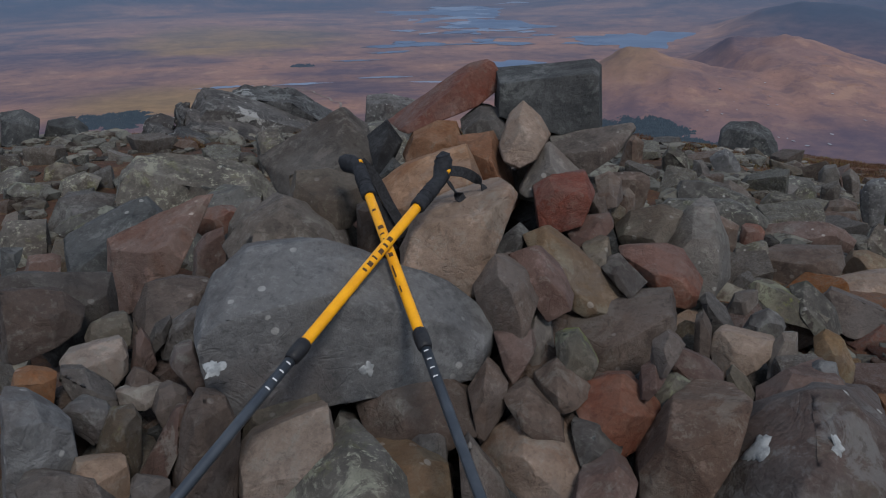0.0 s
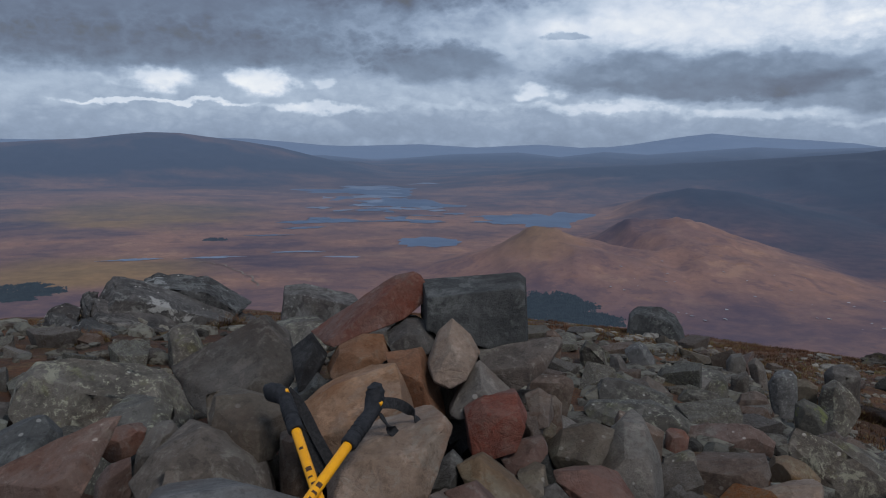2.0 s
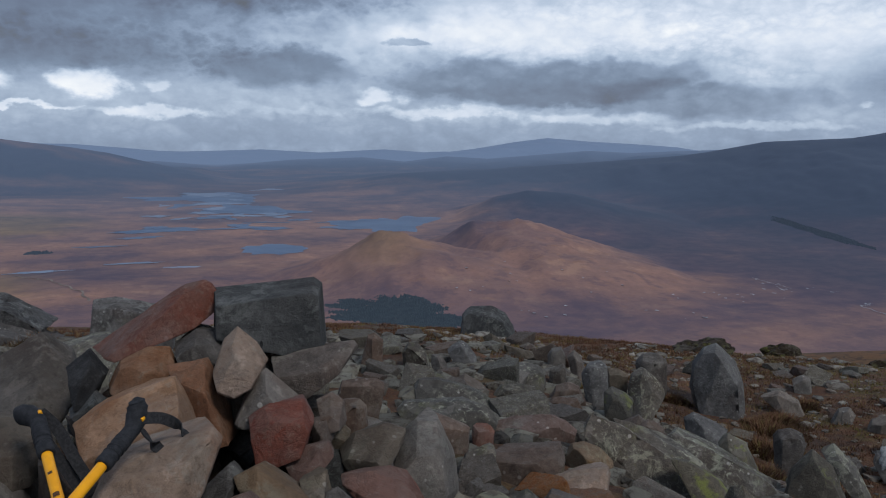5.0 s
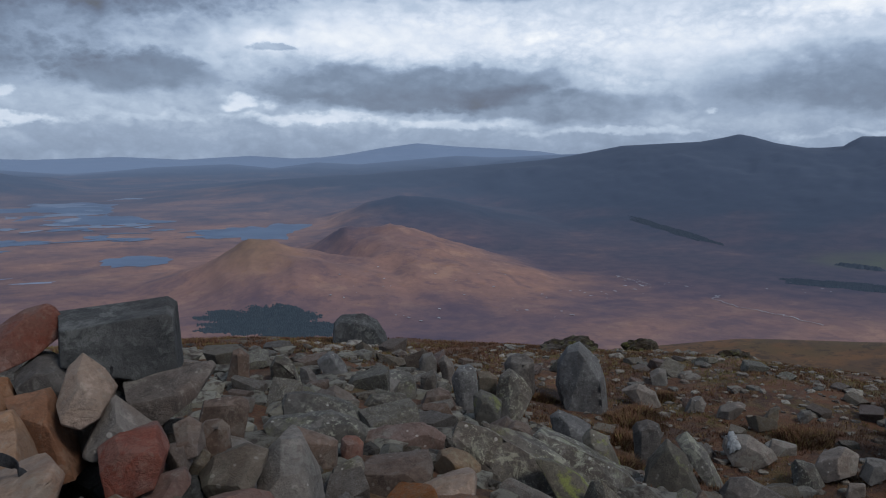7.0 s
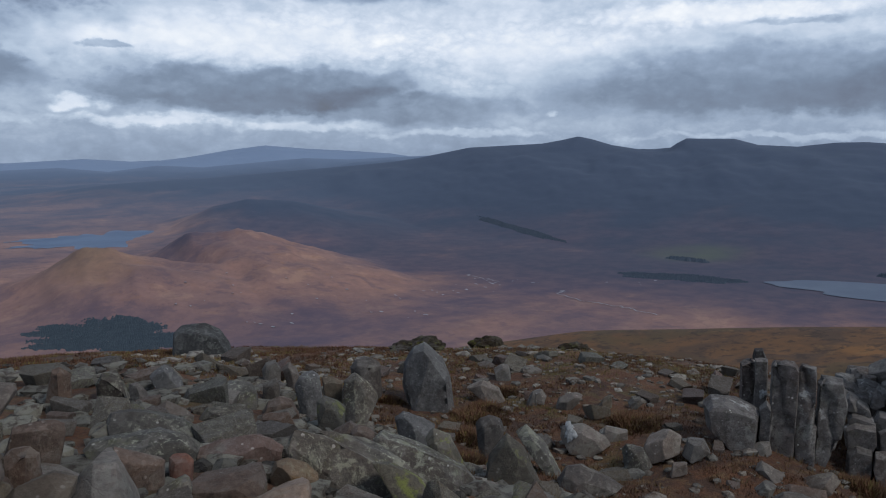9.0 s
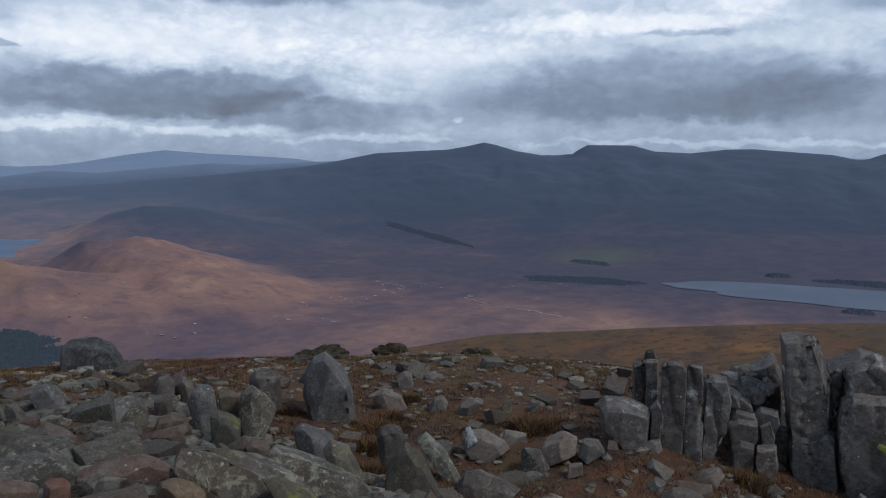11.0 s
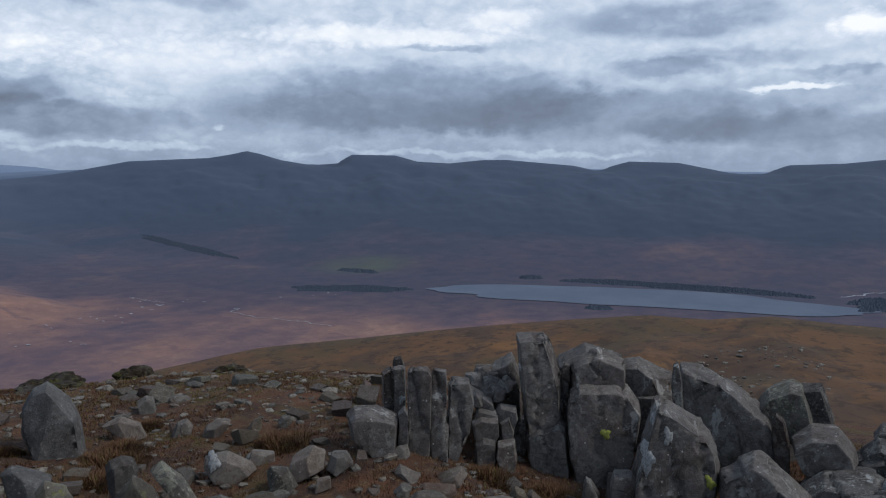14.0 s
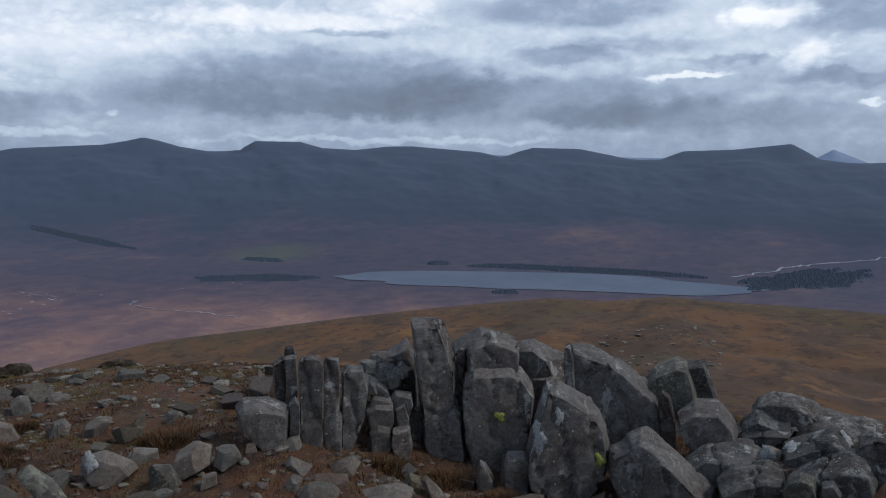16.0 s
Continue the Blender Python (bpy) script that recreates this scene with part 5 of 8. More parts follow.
stone("boulder", "lichen", (-0.900, 2.725, 0.754), 18.4, [(-0.276, -0.009), (-0.271, -0.087), (-0.202, -0.095), (0.159, -0.132), (0.276, -0.115), (0.265, -0.078), (0.193, 0.034), (0.080, 0.075), (-0.049, 0.102), (-0.196, 0.102), (-0.248, 0.057)], 0.30, 3056, None, "grey boulder crusted with pale lichen lying on the summit turf", "boulder", "loose stones on the summit", relief=0.03, lean=36.0, fine=0.12)
stone("stone", "dark", (-0.911, 2.023, 0.800), 24.5, [(-0.127, -0.082), (-0.126, -0.130), (-0.070, -0.124), (-0.017, -0.101), (0.127, 0.027), (0.125, 0.059), (0.094, 0.100), (0.065, 0.095), (-0.097, 0.030), (-0.121, 0.011)], 0.25, 3063, None, "dark grey square-cut block lying on the summit turf", "stone", "loose stones on the summit", fine=0.12)
stone("stone", "pink2", (-0.718, 1.845, 0.836), 21.6, [(-0.129, -0.070), (-0.125, -0.145), (-0.019, -0.088), (0.041, -0.005), (0.129, 0.112), (0.095, 0.112), (-0.115, 0.036)], 0.26, 3070, cairn, "pink-brown speckled stone", fine=0.12)
stone("stone", "red2", (-0.646, 2.059, 0.841), 17.5, [(-0.057, -0.023), (-0.030, -0.045), (0.046, -0.026), (0.057, 0.020), (0.022, 0.035), (-0.045, 0.026)], 0.09, 3077, None, "dull red sandstone stone lying on the summit turf", "stone", "loose stones on the summit", fine=0.2)
stone("stone", "pink", (-0.563, 1.706, 0.871), 18.3, [(-0.040, -0.050), (-0.036, -0.072), (-0.006, -0.076), (0.035, -0.047), (0.040, 0.011), (0.039, 0.059), (0.001, 0.050), (-0.027, 0.020)], 0.08, 3084, cairn, "pinkish angular stone", fine=0.2)
stone("stone", "grey3", (-0.492, 1.801, 0.887), 15.3, [(-0.056, -0.054), (-0.055, -0.104), (0.039, 0.003), (0.056, 0.043), (0.033, 0.080), (-0.006, 0.077), (-0.043, 0.025)], 0.11, 3091, cairn, "large rounded grey-brown stone", fine=0.2)
stone("stone", "brown", (-0.731, 1.286, 0.925), 29.9, [(-0.071, -0.066), (-0.026, -0.056), (0.061, -0.029), (0.071, -0.005), (0.041, 0.031), (0.015, 0.040), (-0.052, 0.051)], 0.13, 3098, cairn, "weathered brown stone", fine=0.12)
stone("stone", "tan3", (-0.619, 1.292, 0.887), 25.9, [(-0.040, -0.005), (-0.035, -0.037), (0.003, -0.030), (0.035, -0.020), (0.040, 0.004), (0.034, 0.027), (0.002, 0.029), (-0.027, 0.019)], 0.07, 3105, cairn, "grey-green rounded stone", fine=0.2)
stone("stone", "tan2", (-0.606, 1.199, 0.876), 27.2, [(-0.052, 0.011), (-0.050, -0.000), (-0.027, -0.027), (0.018, -0.042), (0.046, -0.020), (0.052, 0.015), (0.046, 0.033), (-0.003, 0.029), (-0.042, 0.023)], 0.08, 3112, cairn, "rough buff sandstone stone", fine=0.12)
stone("stone", "tan2", (-0.566, 1.431, 0.876), 21.8, [(-0.063, -0.026), (-0.059, -0.051), (-0.046, -0.051), (0.063, 0.028), (0.032, 0.039), (-0.030, 0.033), (-0.048, 0.012)], 0.10, 3119, cairn, "rough buff sandstone stone", fine=0.12)
stone("stone", "pink", (-0.545, 1.242, 0.881), 23.8, [(-0.021, -0.034), (-0.009, -0.045), (0.010, -0.046), (0.021, -0.032), (0.016, 0.012), (0.006, 0.035), (-0.006, 0.017)], 0.06, 3126, cairn, "pinkish angular stone", fine=0.2)
stone("stone", "bluestone", (-0.502, 1.312, 0.879), 21.1, [(-0.038, -0.032), (-0.035, -0.044), (-0.021, -0.047), (0.024, -0.034), (0.038, 0.036), (0.026, 0.033), (-0.015, 0.013)], 0.08, 3133, cairn, "blue-grey upright block", fine=0.2)
stone("stone", "grey", (-0.532, 1.299, 0.881), 22.5, [(-0.023, -0.017), (-0.016, -0.035), (0.000, -0.022), (0.023, 0.015), (0.020, 0.027), (-0.006, 0.015)], 0.06, 3140, cairn, "weathered grey quartzite stone", fine=0.2)
stone("stone", "orange", (-0.648, 1.088, 0.895), 31.3, [(-0.032, 0.005), (-0.016, -0.021), (0.015, -0.038), (0.023, -0.021), (0.032, 0.015), (-0.001, 0.029), (-0.024, 0.027)], 0.06, 3147, cairn, "rusty orange sandstone stone", fine=0.2)
stone("stone", "grey", (-0.587, 1.128, 0.879), 27.9, [(-0.038, 0.017), (-0.024, -0.031), (0.007, -0.040), (0.038, -0.034), (0.036, -0.018), (-0.001, 0.022), (-0.033, 0.031)], 0.08, 3154, cairn, "weathered grey quartzite stone", fine=0.2)
stone("stone", "bluestone", (-0.561, 1.064, 0.859), 28.3, [(-0.036, 0.017), (-0.023, -0.015), (-0.003, -0.037), (0.023, -0.025), (0.036, -0.014), (0.027, 0.012), (0.006, 0.028), (-0.022, 0.027)], 0.07, 3161, cairn, "blue-grey upright block", fine=0.2)
stone("stone", "ochre2", (-0.512, 1.037, 0.836), 26.6, [(-0.037, -0.034), (-0.012, -0.052), (0.019, -0.058), (0.028, -0.036), (0.037, 0.024), (0.031, 0.041), (0.008, 0.044), (-0.005, 0.037), (-0.025, 0.004)], 0.07, 3168, cairn, "ochre stone with green tinge", fine=0.12)
stone("stone", "tan2", (-0.505, 0.955, 0.826), 28.4, [(-0.038, 0.012), (-0.022, -0.023), (0.011, -0.045), (0.030, -0.043), (0.038, 0.003), (0.036, 0.021), (0.006, 0.028), (-0.025, 0.035)], 0.08, 3175, cairn, "rough buff sandstone stone", fine=0.12)
stone("stone", "pink2", (-0.449, 1.034, 0.824), 23.7, [(-0.044, -0.059), (-0.034, -0.072), (-0.008, -0.055), (0.020, -0.007), (0.043, 0.026), (0.044, 0.055), (0.028, 0.055), (-0.025, -0.030)], 0.09, 3182, cairn, "pink-brown speckled stone", fine=0.12)
stone("stone", "brown", (-0.386, 1.035, 0.812), 20.5, [(-0.055, -0.096), (-0.021, -0.124), (0.034, -0.121), (0.051, -0.012), (0.055, 0.026), (0.041, 0.083), (0.007, 0.095), (-0.011, 0.081), (-0.046, -0.007)], 0.11, 3189, cairn, "weathered brown stone", fine=0.12)
stone("stone", "bluegrey", (-0.598, 0.974, 0.882), 31.9, [(-0.051, -0.076), (-0.010, -0.088), (0.020, -0.081), (0.049, -0.054), (0.051, 0.008), (0.012, 0.053), (-0.027, 0.068)], 0.10, 3196, cairn, "broad smooth blue-grey boulder", fine=0.12)
stone("stone", "grey", (-0.522, 0.905, 0.831), 30.6, [(-0.059, 0.035), (-0.058, 0.004), (0.052, -0.055), (0.059, -0.034), (0.032, 0.013), (-0.006, 0.036), (-0.032, 0.042)], 0.11, 3203, cairn, "weathered grey quartzite stone", fine=0.12)
stone("stone", "tan2", (-0.272, 1.068, 0.786), 14.2, [(-0.076, -0.046), (-0.072, -0.091), (-0.029, -0.087), (0.017, -0.064), (0.072, -0.012), (0.076, 0.008), (0.069, 0.070), (-0.053, 0.031), (-0.070, 0.014)], 0.15, 3210, cairn, "rough buff sandstone stone", fine=0.12)
stone("stone", "grey", (-0.433, 0.945, 0.804), 25.1, [(-0.026, 0.016), (-0.022, -0.016), (0.021, -0.031), (0.026, 0.015), (0.005, 0.024), (-0.017, 0.024)], 0.06, 3217, cairn, "weathered grey quartzite stone", fine=0.2)
stone("stone", "brown", (-0.457, 1.113, 0.852), 22.6, [(-0.027, -0.003), (-0.019, -0.034), (-0.004, -0.038), (0.023, -0.016), (0.027, 0.014), (0.008, 0.029), (-0.014, 0.024)], 0.06, 3224, cairn, "weathered brown stone", fine=0.2)
stone("stone", "pale", (-0.504, 1.122, 0.862), 24.6, [(-0.035, 0.011), (-0.033, -0.009), (-0.010, -0.017), (0.016, -0.012), (0.035, 0.006), (0.002, 0.011), (-0.027, 0.013)], 0.06, 3231, cairn, "pale grey stone with white flecks", fine=0.2)
stone("stone", "brown", (-0.512, 1.152, 0.871), 24.2, [(-0.028, -0.018), (-0.012, -0.020), (0.023, -0.023), (0.028, -0.014), (0.009, 0.009), (-0.007, 0.018), (-0.021, 0.006)], 0.06, 3238, cairn, "weathered brown stone", fine=0.2)
stone("stone", "pink2", (-0.446, 1.194, 0.866), 20.6, [(-0.032, 0.019), (0.006, -0.051), (0.032, -0.062), (0.007, 0.048), (-0.020, 0.043)], 0.06, 3245, cairn, "pink-brown speckled stone", fine=0.2)
stone("stone", "pink2", (-0.976, 1.761, 0.829), 29.3, [(-0.044, -0.026), (0.002, -0.036), (0.034, -0.028), (0.044, 0.014), (0.030, 0.024), (-0.024, 0.028)], 0.07, 3252, None, "pink-brown speckled stone lying on the summit turf", "stone", "loose stones on the summit", fine=0.2)
stone("stone", "dark", (-1.113, 1.876, 0.805), 31.0, [(-0.030, -0.036), (-0.006, -0.041), (0.018, -0.006), (0.030, 0.022), (-0.019, 0.032)], 0.06, 3259, None, "dark grey square-cut block lying on the summit turf", "stone", "loose stones on the summit", fine=0.2)
stone("stone", "lichen", (-1.684, 3.322, 0.640), 27.0, [(-0.079, -0.043), (-0.028, -0.063), (0.079, -0.028), (0.052, 0.028), (-0.011, 0.049), (-0.058, 0.030)], 0.13, 3266, None, "grey boulder crusted with pale lichen lying on the summit turf", "stone", "loose stones on the summit", relief=0.03, lean=36.0, fine=0.2)
stone("stone", "lichen", (-1.490, 3.065, 0.665), 26.1, [(-0.085, -0.032), (-0.050, -0.061), (0.045, -0.051), (0.085, 0.016), (0.028, 0.047), (-0.058, 0.024)], 0.12, 3273, None, "grey boulder crusted with pale lichen lying on the summit turf", "stone", "loose stones on the summit", relief=0.03, lean=36.0, fine=0.2)
stone("stone", "lichen", (-1.650, 2.986, 0.658), 29.1, [(-0.080, 0.015), (-0.012, -0.054), (0.080, -0.046), (0.078, 0.013), (-0.036, 0.042)], 0.11, 3280, None, "grey boulder crusted with pale lichen lying on the summit turf", "stone", "loose stones on the summit", relief=0.03, lean=36.0, fine=0.2)
stone("stone", "lichen", (-1.974, 3.480, 0.636), 29.7, [(-0.053, -0.003), (-0.019, -0.078), (0.053, -0.036), (0.022, 0.038), (-0.041, 0.060)], 0.11, 3287, None, "grey boulder crusted with pale lichen lying on the summit turf", "stone", "loose stones on the summit", relief=0.03, lean=36.0, fine=0.2)
stone("stone", "lichen", (-1.182, 2.432, 0.726), 26.1, [(-0.094, -0.026), (-0.056, -0.042), (0.082, -0.017), (0.094, 0.019), (0.071, 0.032), (-0.033, 0.011)], 0.10, 3294, None, "grey boulder crusted with pale lichen lying on the summit turf", "stone", "loose stones on the summit", relief=0.03, lean=36.0, fine=0.12)
stone("stone", "grey", (0.620, 1.510, 0.778), -23.2, [(-0.042, -0.032), (-0.008, -0.039), (0.029, -0.036), (0.042, -0.002), (0.035, 0.016), (0.006, 0.030), (-0.024, 0.012)], 0.08, 3301, cairn, "weathered grey quartzite stone", fine=0.2)
stone("stone", "tan2", (0.536, 1.393, 0.781), -22.0, [(-0.059, -0.006), (-0.041, -0.043), (0.010, -0.034), (0.052, 0.002), (0.059, 0.027), (0.014, 0.031), (-0.042, 0.033), (-0.052, 0.026)], 0.09, 3308, cairn, "rough buff sandstone stone", fine=0.12)
stone("stone", "pale", (0.606, 1.367, 0.789), -24.8, [(-0.025, -0.038), (-0.013, -0.054), (0.016, -0.048), (0.025, -0.028), (0.016, 0.042), (-0.008, 0.037), (-0.024, 0.010)], 0.06, 3315, cairn, "pale grey stone with white flecks", fine=0.2)
stone("stone", "ochre", (0.697, 1.363, 0.789), -28.1, [(-0.038, 0.019), (-0.022, -0.037), (0.038, -0.052), (0.038, -0.023), (0.009, 0.029), (-0.021, 0.040)], 0.08, 3322, cairn, "ochre stone with yellow crust", fine=0.2)
stone("stone", "bluestone", (0.632, 1.259, 0.801), -27.7, [(-0.028, 0.008), (-0.015, -0.029), (0.021, -0.031), (0.028, -0.018), (0.014, 0.024), (-0.012, 0.023)], 0.06, 3329, cairn, "blue-grey upright block", fine=0.2)
stone("stone", "pink", (0.413, 1.273, 0.793), -19.0, [(-0.055, 0.038), (-0.032, 0.013), (0.036, -0.064), (0.055, -0.043), (0.045, 0.009), (0.014, 0.032), (-0.039, 0.049)], 0.11, 3336, cairn, "pinkish angular stone", fine=0.12)
stone("stone", "brown", (0.473, 1.425, 0.797), -19.2, [(-0.020, 0.037), (-0.016, -0.051), (0.009, -0.066), (0.020, -0.058), (0.013, 0.017), (-0.006, 0.051)], 0.06, 3343, cairn, "weathered brown stone", fine=0.2)
stone("stone", "grey", (0.540, 1.534, 0.785), -20.2, [(-0.042, 0.032), (-0.016, -0.023), (0.027, -0.060), (0.042, -0.047), (0.016, 0.002), (-0.032, 0.046)], 0.08, 3350, cairn, "weathered grey quartzite stone", fine=0.2)
stone("stone", "tan3", (0.493, 1.261, 0.783), -22.3, [(-0.030, 0.017), (-0.022, -0.042), (0.030, -0.031), (0.003, 0.013), (-0.022, 0.032)], 0.06, 3357, cairn, "grey-green rounded stone", fine=0.2)
stone("stone", "mossy", (0.357, 1.232, 0.790), -17.1, [(-0.047, -0.015), (-0.017, -0.039), (0.020, -0.032), (0.047, -0.017), (0.040, 0.018), (0.007, 0.030), (-0.034, 0.012)], 0.08, 3364, cairn, "grey stone with green moss patches", relief=0.03, lean=36.0, fine=0.12)
stone("stone", "pale", (0.630, 1.655, 0.760), -21.6, [(-0.032, -0.028), (-0.025, -0.041), (-0.002, -0.033), (0.032, 0.005), (0.027, 0.031), (-0.018, 0.018)], 0.06, 3371, cairn, "pale grey stone with white flecks", fine=0.2)
stone("stone", "lichen", (0.846, 1.757, 0.705), -26.5, [(-0.060, 0.032), (-0.044, 0.005), (-0.002, -0.046), (0.043, -0.067), (0.060, -0.056), (0.029, 0.005), (-0.031, 0.051)], 0.16, 3378, None, "grey boulder crusted with pale lichen lying on the summit turf", "stone", "loose stones on the summit", relief=0.03, facets=0, wear=0.05, lean=58.0, fine=0.2)
stone("stone", "mossy", (0.773, 1.734, 0.722), -24.8, [(-0.088, 0.022), (-0.008, -0.034), (0.067, -0.049), (0.088, -0.031), (-0.013, 0.020), (-0.077, 0.038)], 0.16, 3385, cairn, "grey stone with green moss patches", relief=0.03, facets=0, wear=0.05, lean=58.0, fine=0.12)
stone("stone", "brown", (0.978, 1.815, 0.662), -29.1, [(-0.089, 0.011), (-0.045, -0.038), (0.007, -0.050), (0.089, -0.024), (0.060, 0.004), (-0.067, 0.038)], 0.16, 3392, None, "weathered brown stone lying on the summit turf", "stone", "loose stones on the summit", facets=0, wear=0.05, lean=58.0, fine=0.12)
stone("boulder", "dark", (2.965, 7.867, -0.338), -20.0, [(-0.301, -0.154), (-0.237, -0.229), (0.000, -0.284), (0.301, -0.305), (0.301, -0.218), (0.254, -0.005), (0.171, 0.120), (0.005, 0.203), (-0.203, 0.189), (-0.281, 0.118)], 0.53, 3399, None, "dark grey square-cut block lying on the summit turf", "boulder", "loose stones on the summit", lean=18.0, facets=1, fine=0.12)
stone("stone", "brown", (0.875, 3.898, 0.593), -11.1, [(-0.057, -0.125), (-0.053, -0.159), (0.000, -0.163), (0.057, -0.147), (0.056, 0.011), (0.014, 0.048), (-0.018, 0.038)], 0.11, 3406, None, "weathered brown stone lying on the summit turf", "stone", "loose stones on the summit", fine=0.2)
stone("stone", "lichen", (1.147, 4.043, 0.464), -14.4, [(-0.072, 0.026), (-0.065, -0.071), (-0.022, -0.110), (0.050, -0.096), (0.072, -0.054), (0.047, 0.035), (-0.010, 0.071), (-0.045, 0.073)], 0.14, 3413, None, "grey boulder crusted with pale lichen lying on the summit turf", "stone", "loose stones on the summit", relief=0.03, lean=36.0, fine=0.2)
stone("stone", "bluestone", (1.486, 4.257, 0.357), -18.0, [(-0.094, 0.064), (-0.070, 0.011), (0.023, -0.161), (0.083, -0.170), (0.094, -0.092), (0.069, 0.025), (0.026, 0.086), (-0.021, 0.114), (-0.068, 0.089)], 0.19, 3420, None, "blue-grey upright block lying on the summit turf", "stone", "loose stones on the summit", fine=0.2)
stone("stone", "grey", (1.237, 3.860, 0.447), -16.4, [(-0.055, 0.066), (-0.054, 0.007), (-0.035, -0.082), (0.007, -0.104), (0.055, -0.086), (0.022, 0.015), (-0.019, 0.070)], 0.11, 3427, None, "weathered grey quartzite stone lying on the summit turf", "stone", "loose stones on the summit", fine=0.2)
stone("stone", "lichen", (1.840, 4.197, 0.260), -22.6, [(-0.117, 0.025), (-0.111, -0.071), (-0.040, -0.092), (0.065, -0.105), (0.117, -0.092), (0.108, 0.027), (0.065, 0.062), (-0.006, 0.070), (-0.071, 0.064)], 0.18, 3434, None, "grey boulder crusted with pale lichen lying on the summit turf", "stone", "loose stones on the summit", relief=0.03, lean=36.0, fine=0.2)
stone("stone", "pale", (2.468, 5.123, 0.080), -24.9, [(-0.065, 0.009), (-0.049, -0.132), (0.065, -0.124), (0.061, 0.016), (0.029, 0.075), (-0.036, 0.059)], 0.13, 3441, None, "pale grey stone with white flecks lying on the summit turf", "stone", "loose stones on the summit", fine=0.2)
stone("stone", "grey3", (2.152, 4.427, 0.172), -25.0, [(-0.049, -0.091), (0.003, -0.106), (0.046, -0.092), (0.049, 0.034), (0.032, 0.071), (-0.049, 0.035)], 0.10, 3448, None, "large rounded grey-brown stone lying on the summit turf", "stone", "loose stones on the summit", fine=0.2)
stone("stone", "pale", (2.604, 5.072, 0.063), -26.4, [(-0.071, 0.021), (-0.031, -0.124), (0.031, -0.166), (0.071, -0.124), (0.031, 0.021), (-0.022, 0.063)], 0.14, 3455, None, "pale grey stone with white flecks lying on the summit turf", "stone", "loose stones on the summit", fine=0.2)
stone("stone", "brown", (1.952, 3.883, 0.240), -25.6, [(-0.104, -0.056), (-0.061, -0.088), (0.017, -0.091), (0.095, -0.079), (0.104, -0.047), (0.064, 0.038), (0.002, 0.061), (-0.060, 0.039)], 0.16, 3462, None, "weathered brown stone lying on the summit turf", "stone", "loose stones on the summit", fine=0.2)
stone("stone", "bluestone", (2.260, 4.151, 0.155), -27.6, [(-0.076, 0.092), (-0.066, 0.023), (0.009, -0.254), (0.053, -0.218), (0.076, 0.024), (0.065, 0.145), (0.025, 0.169), (-0.049, 0.144)], 0.15, 3469, None, "blue-grey upright block lying on the summit turf", "stone", "loose stones on the summit", fine=0.2)
stone("stone", "tan3", (2.623, 4.520, 0.074), -29.3, [(-0.063, 0.066), (-0.055, -0.140), (-0.010, -0.166), (0.057, -0.138), (0.063, 0.038), (-0.004, 0.075)], 0.13, 3476, None, "grey-green rounded stone lying on the summit turf", "stone", "loose stones on the summit", fine=0.2)
stone("stone", "lichen", (2.699, 4.295, 0.053), -31.4, [(-0.113, 0.022), (-0.106, -0.111), (-0.076, -0.185), (-0.021, -0.232), (0.032, -0.182), (0.103, -0.027), (0.113, 0.010), (0.048, 0.094), (-0.025, 0.155), (-0.096, 0.116)], 0.23, 3483, None, "grey boulder crusted with pale lichen lying on the summit turf", "stone", "loose stones on the summit", relief=0.03, lean=36.0, fine=0.2)
stone("stone", "mossy", (2.185, 3.737, 0.188), -29.3, [(-0.077, 0.082), (-0.077, 0.018), (-0.064, -0.116), (-0.008, -0.163), (0.069, -0.097), (0.077, 0.047), (0.037, 0.078), (-0.040, 0.108)], 0.15, 3490, None, "grey stone with green moss patches lying on the summit turf", "stone", "loose stones on the summit", relief=0.03, lean=36.0, fine=0.2)
stone("stone", "grey", (3.205, 5.065, -0.025), -31.7, [(-0.113, 0.014), (-0.083, -0.187), (0.003, -0.251), (0.113, -0.204), (0.108, 0.042), (0.022, 0.092), (-0.063, 0.081)], 0.23, 3497, None, "weathered grey quartzite stone lying on the summit turf", "stone", "loose stones on the summit", fine=0.2)
stone("boulder", "bluestone", (3.646, 4.864, -0.129), -36.3, [(-0.199, -0.047), (-0.133, -0.251), (0.082, -0.385), (0.167, -0.425), (0.199, -0.343), (0.151, 0.038), (0.106, 0.146), (0.050, 0.208), (-0.035, 0.283), (-0.119, 0.244), (-0.180, 0.132)], 0.40, 3504, None, "blue-grey upright block lying on the summit turf", "boulder", "loose stones on the summit", lean=14.0, facets=1, fine=0.12)
stone("stone", "brown", (0.591, 2.788, 0.719), -9.8, [(-0.103, -0.148), (-0.063, -0.166), (0.003, -0.173), (0.069, -0.165), (0.103, -0.003), (0.099, 0.017), (0.071, 0.036), (0.024, 0.038), (-0.051, 0.027)], 0.11, 3511, None, "weathered brown stone lying on the summit turf", "stone", "loose stones on the summit", fine=0.12)
stone("stone", "brown", (0.513, 2.396, 0.769), -9.5, [(-0.052, 0.021), (-0.050, -0.139), (-0.022, -0.160), (0.026, -0.156), (0.052, -0.133), (0.037, 0.021), (0.013, 0.042), (-0.027, 0.041)], 0.10, 3518, None, "weathered brown stone lying on the summit turf", "stone", "loose stones on the summit", fine=0.2)
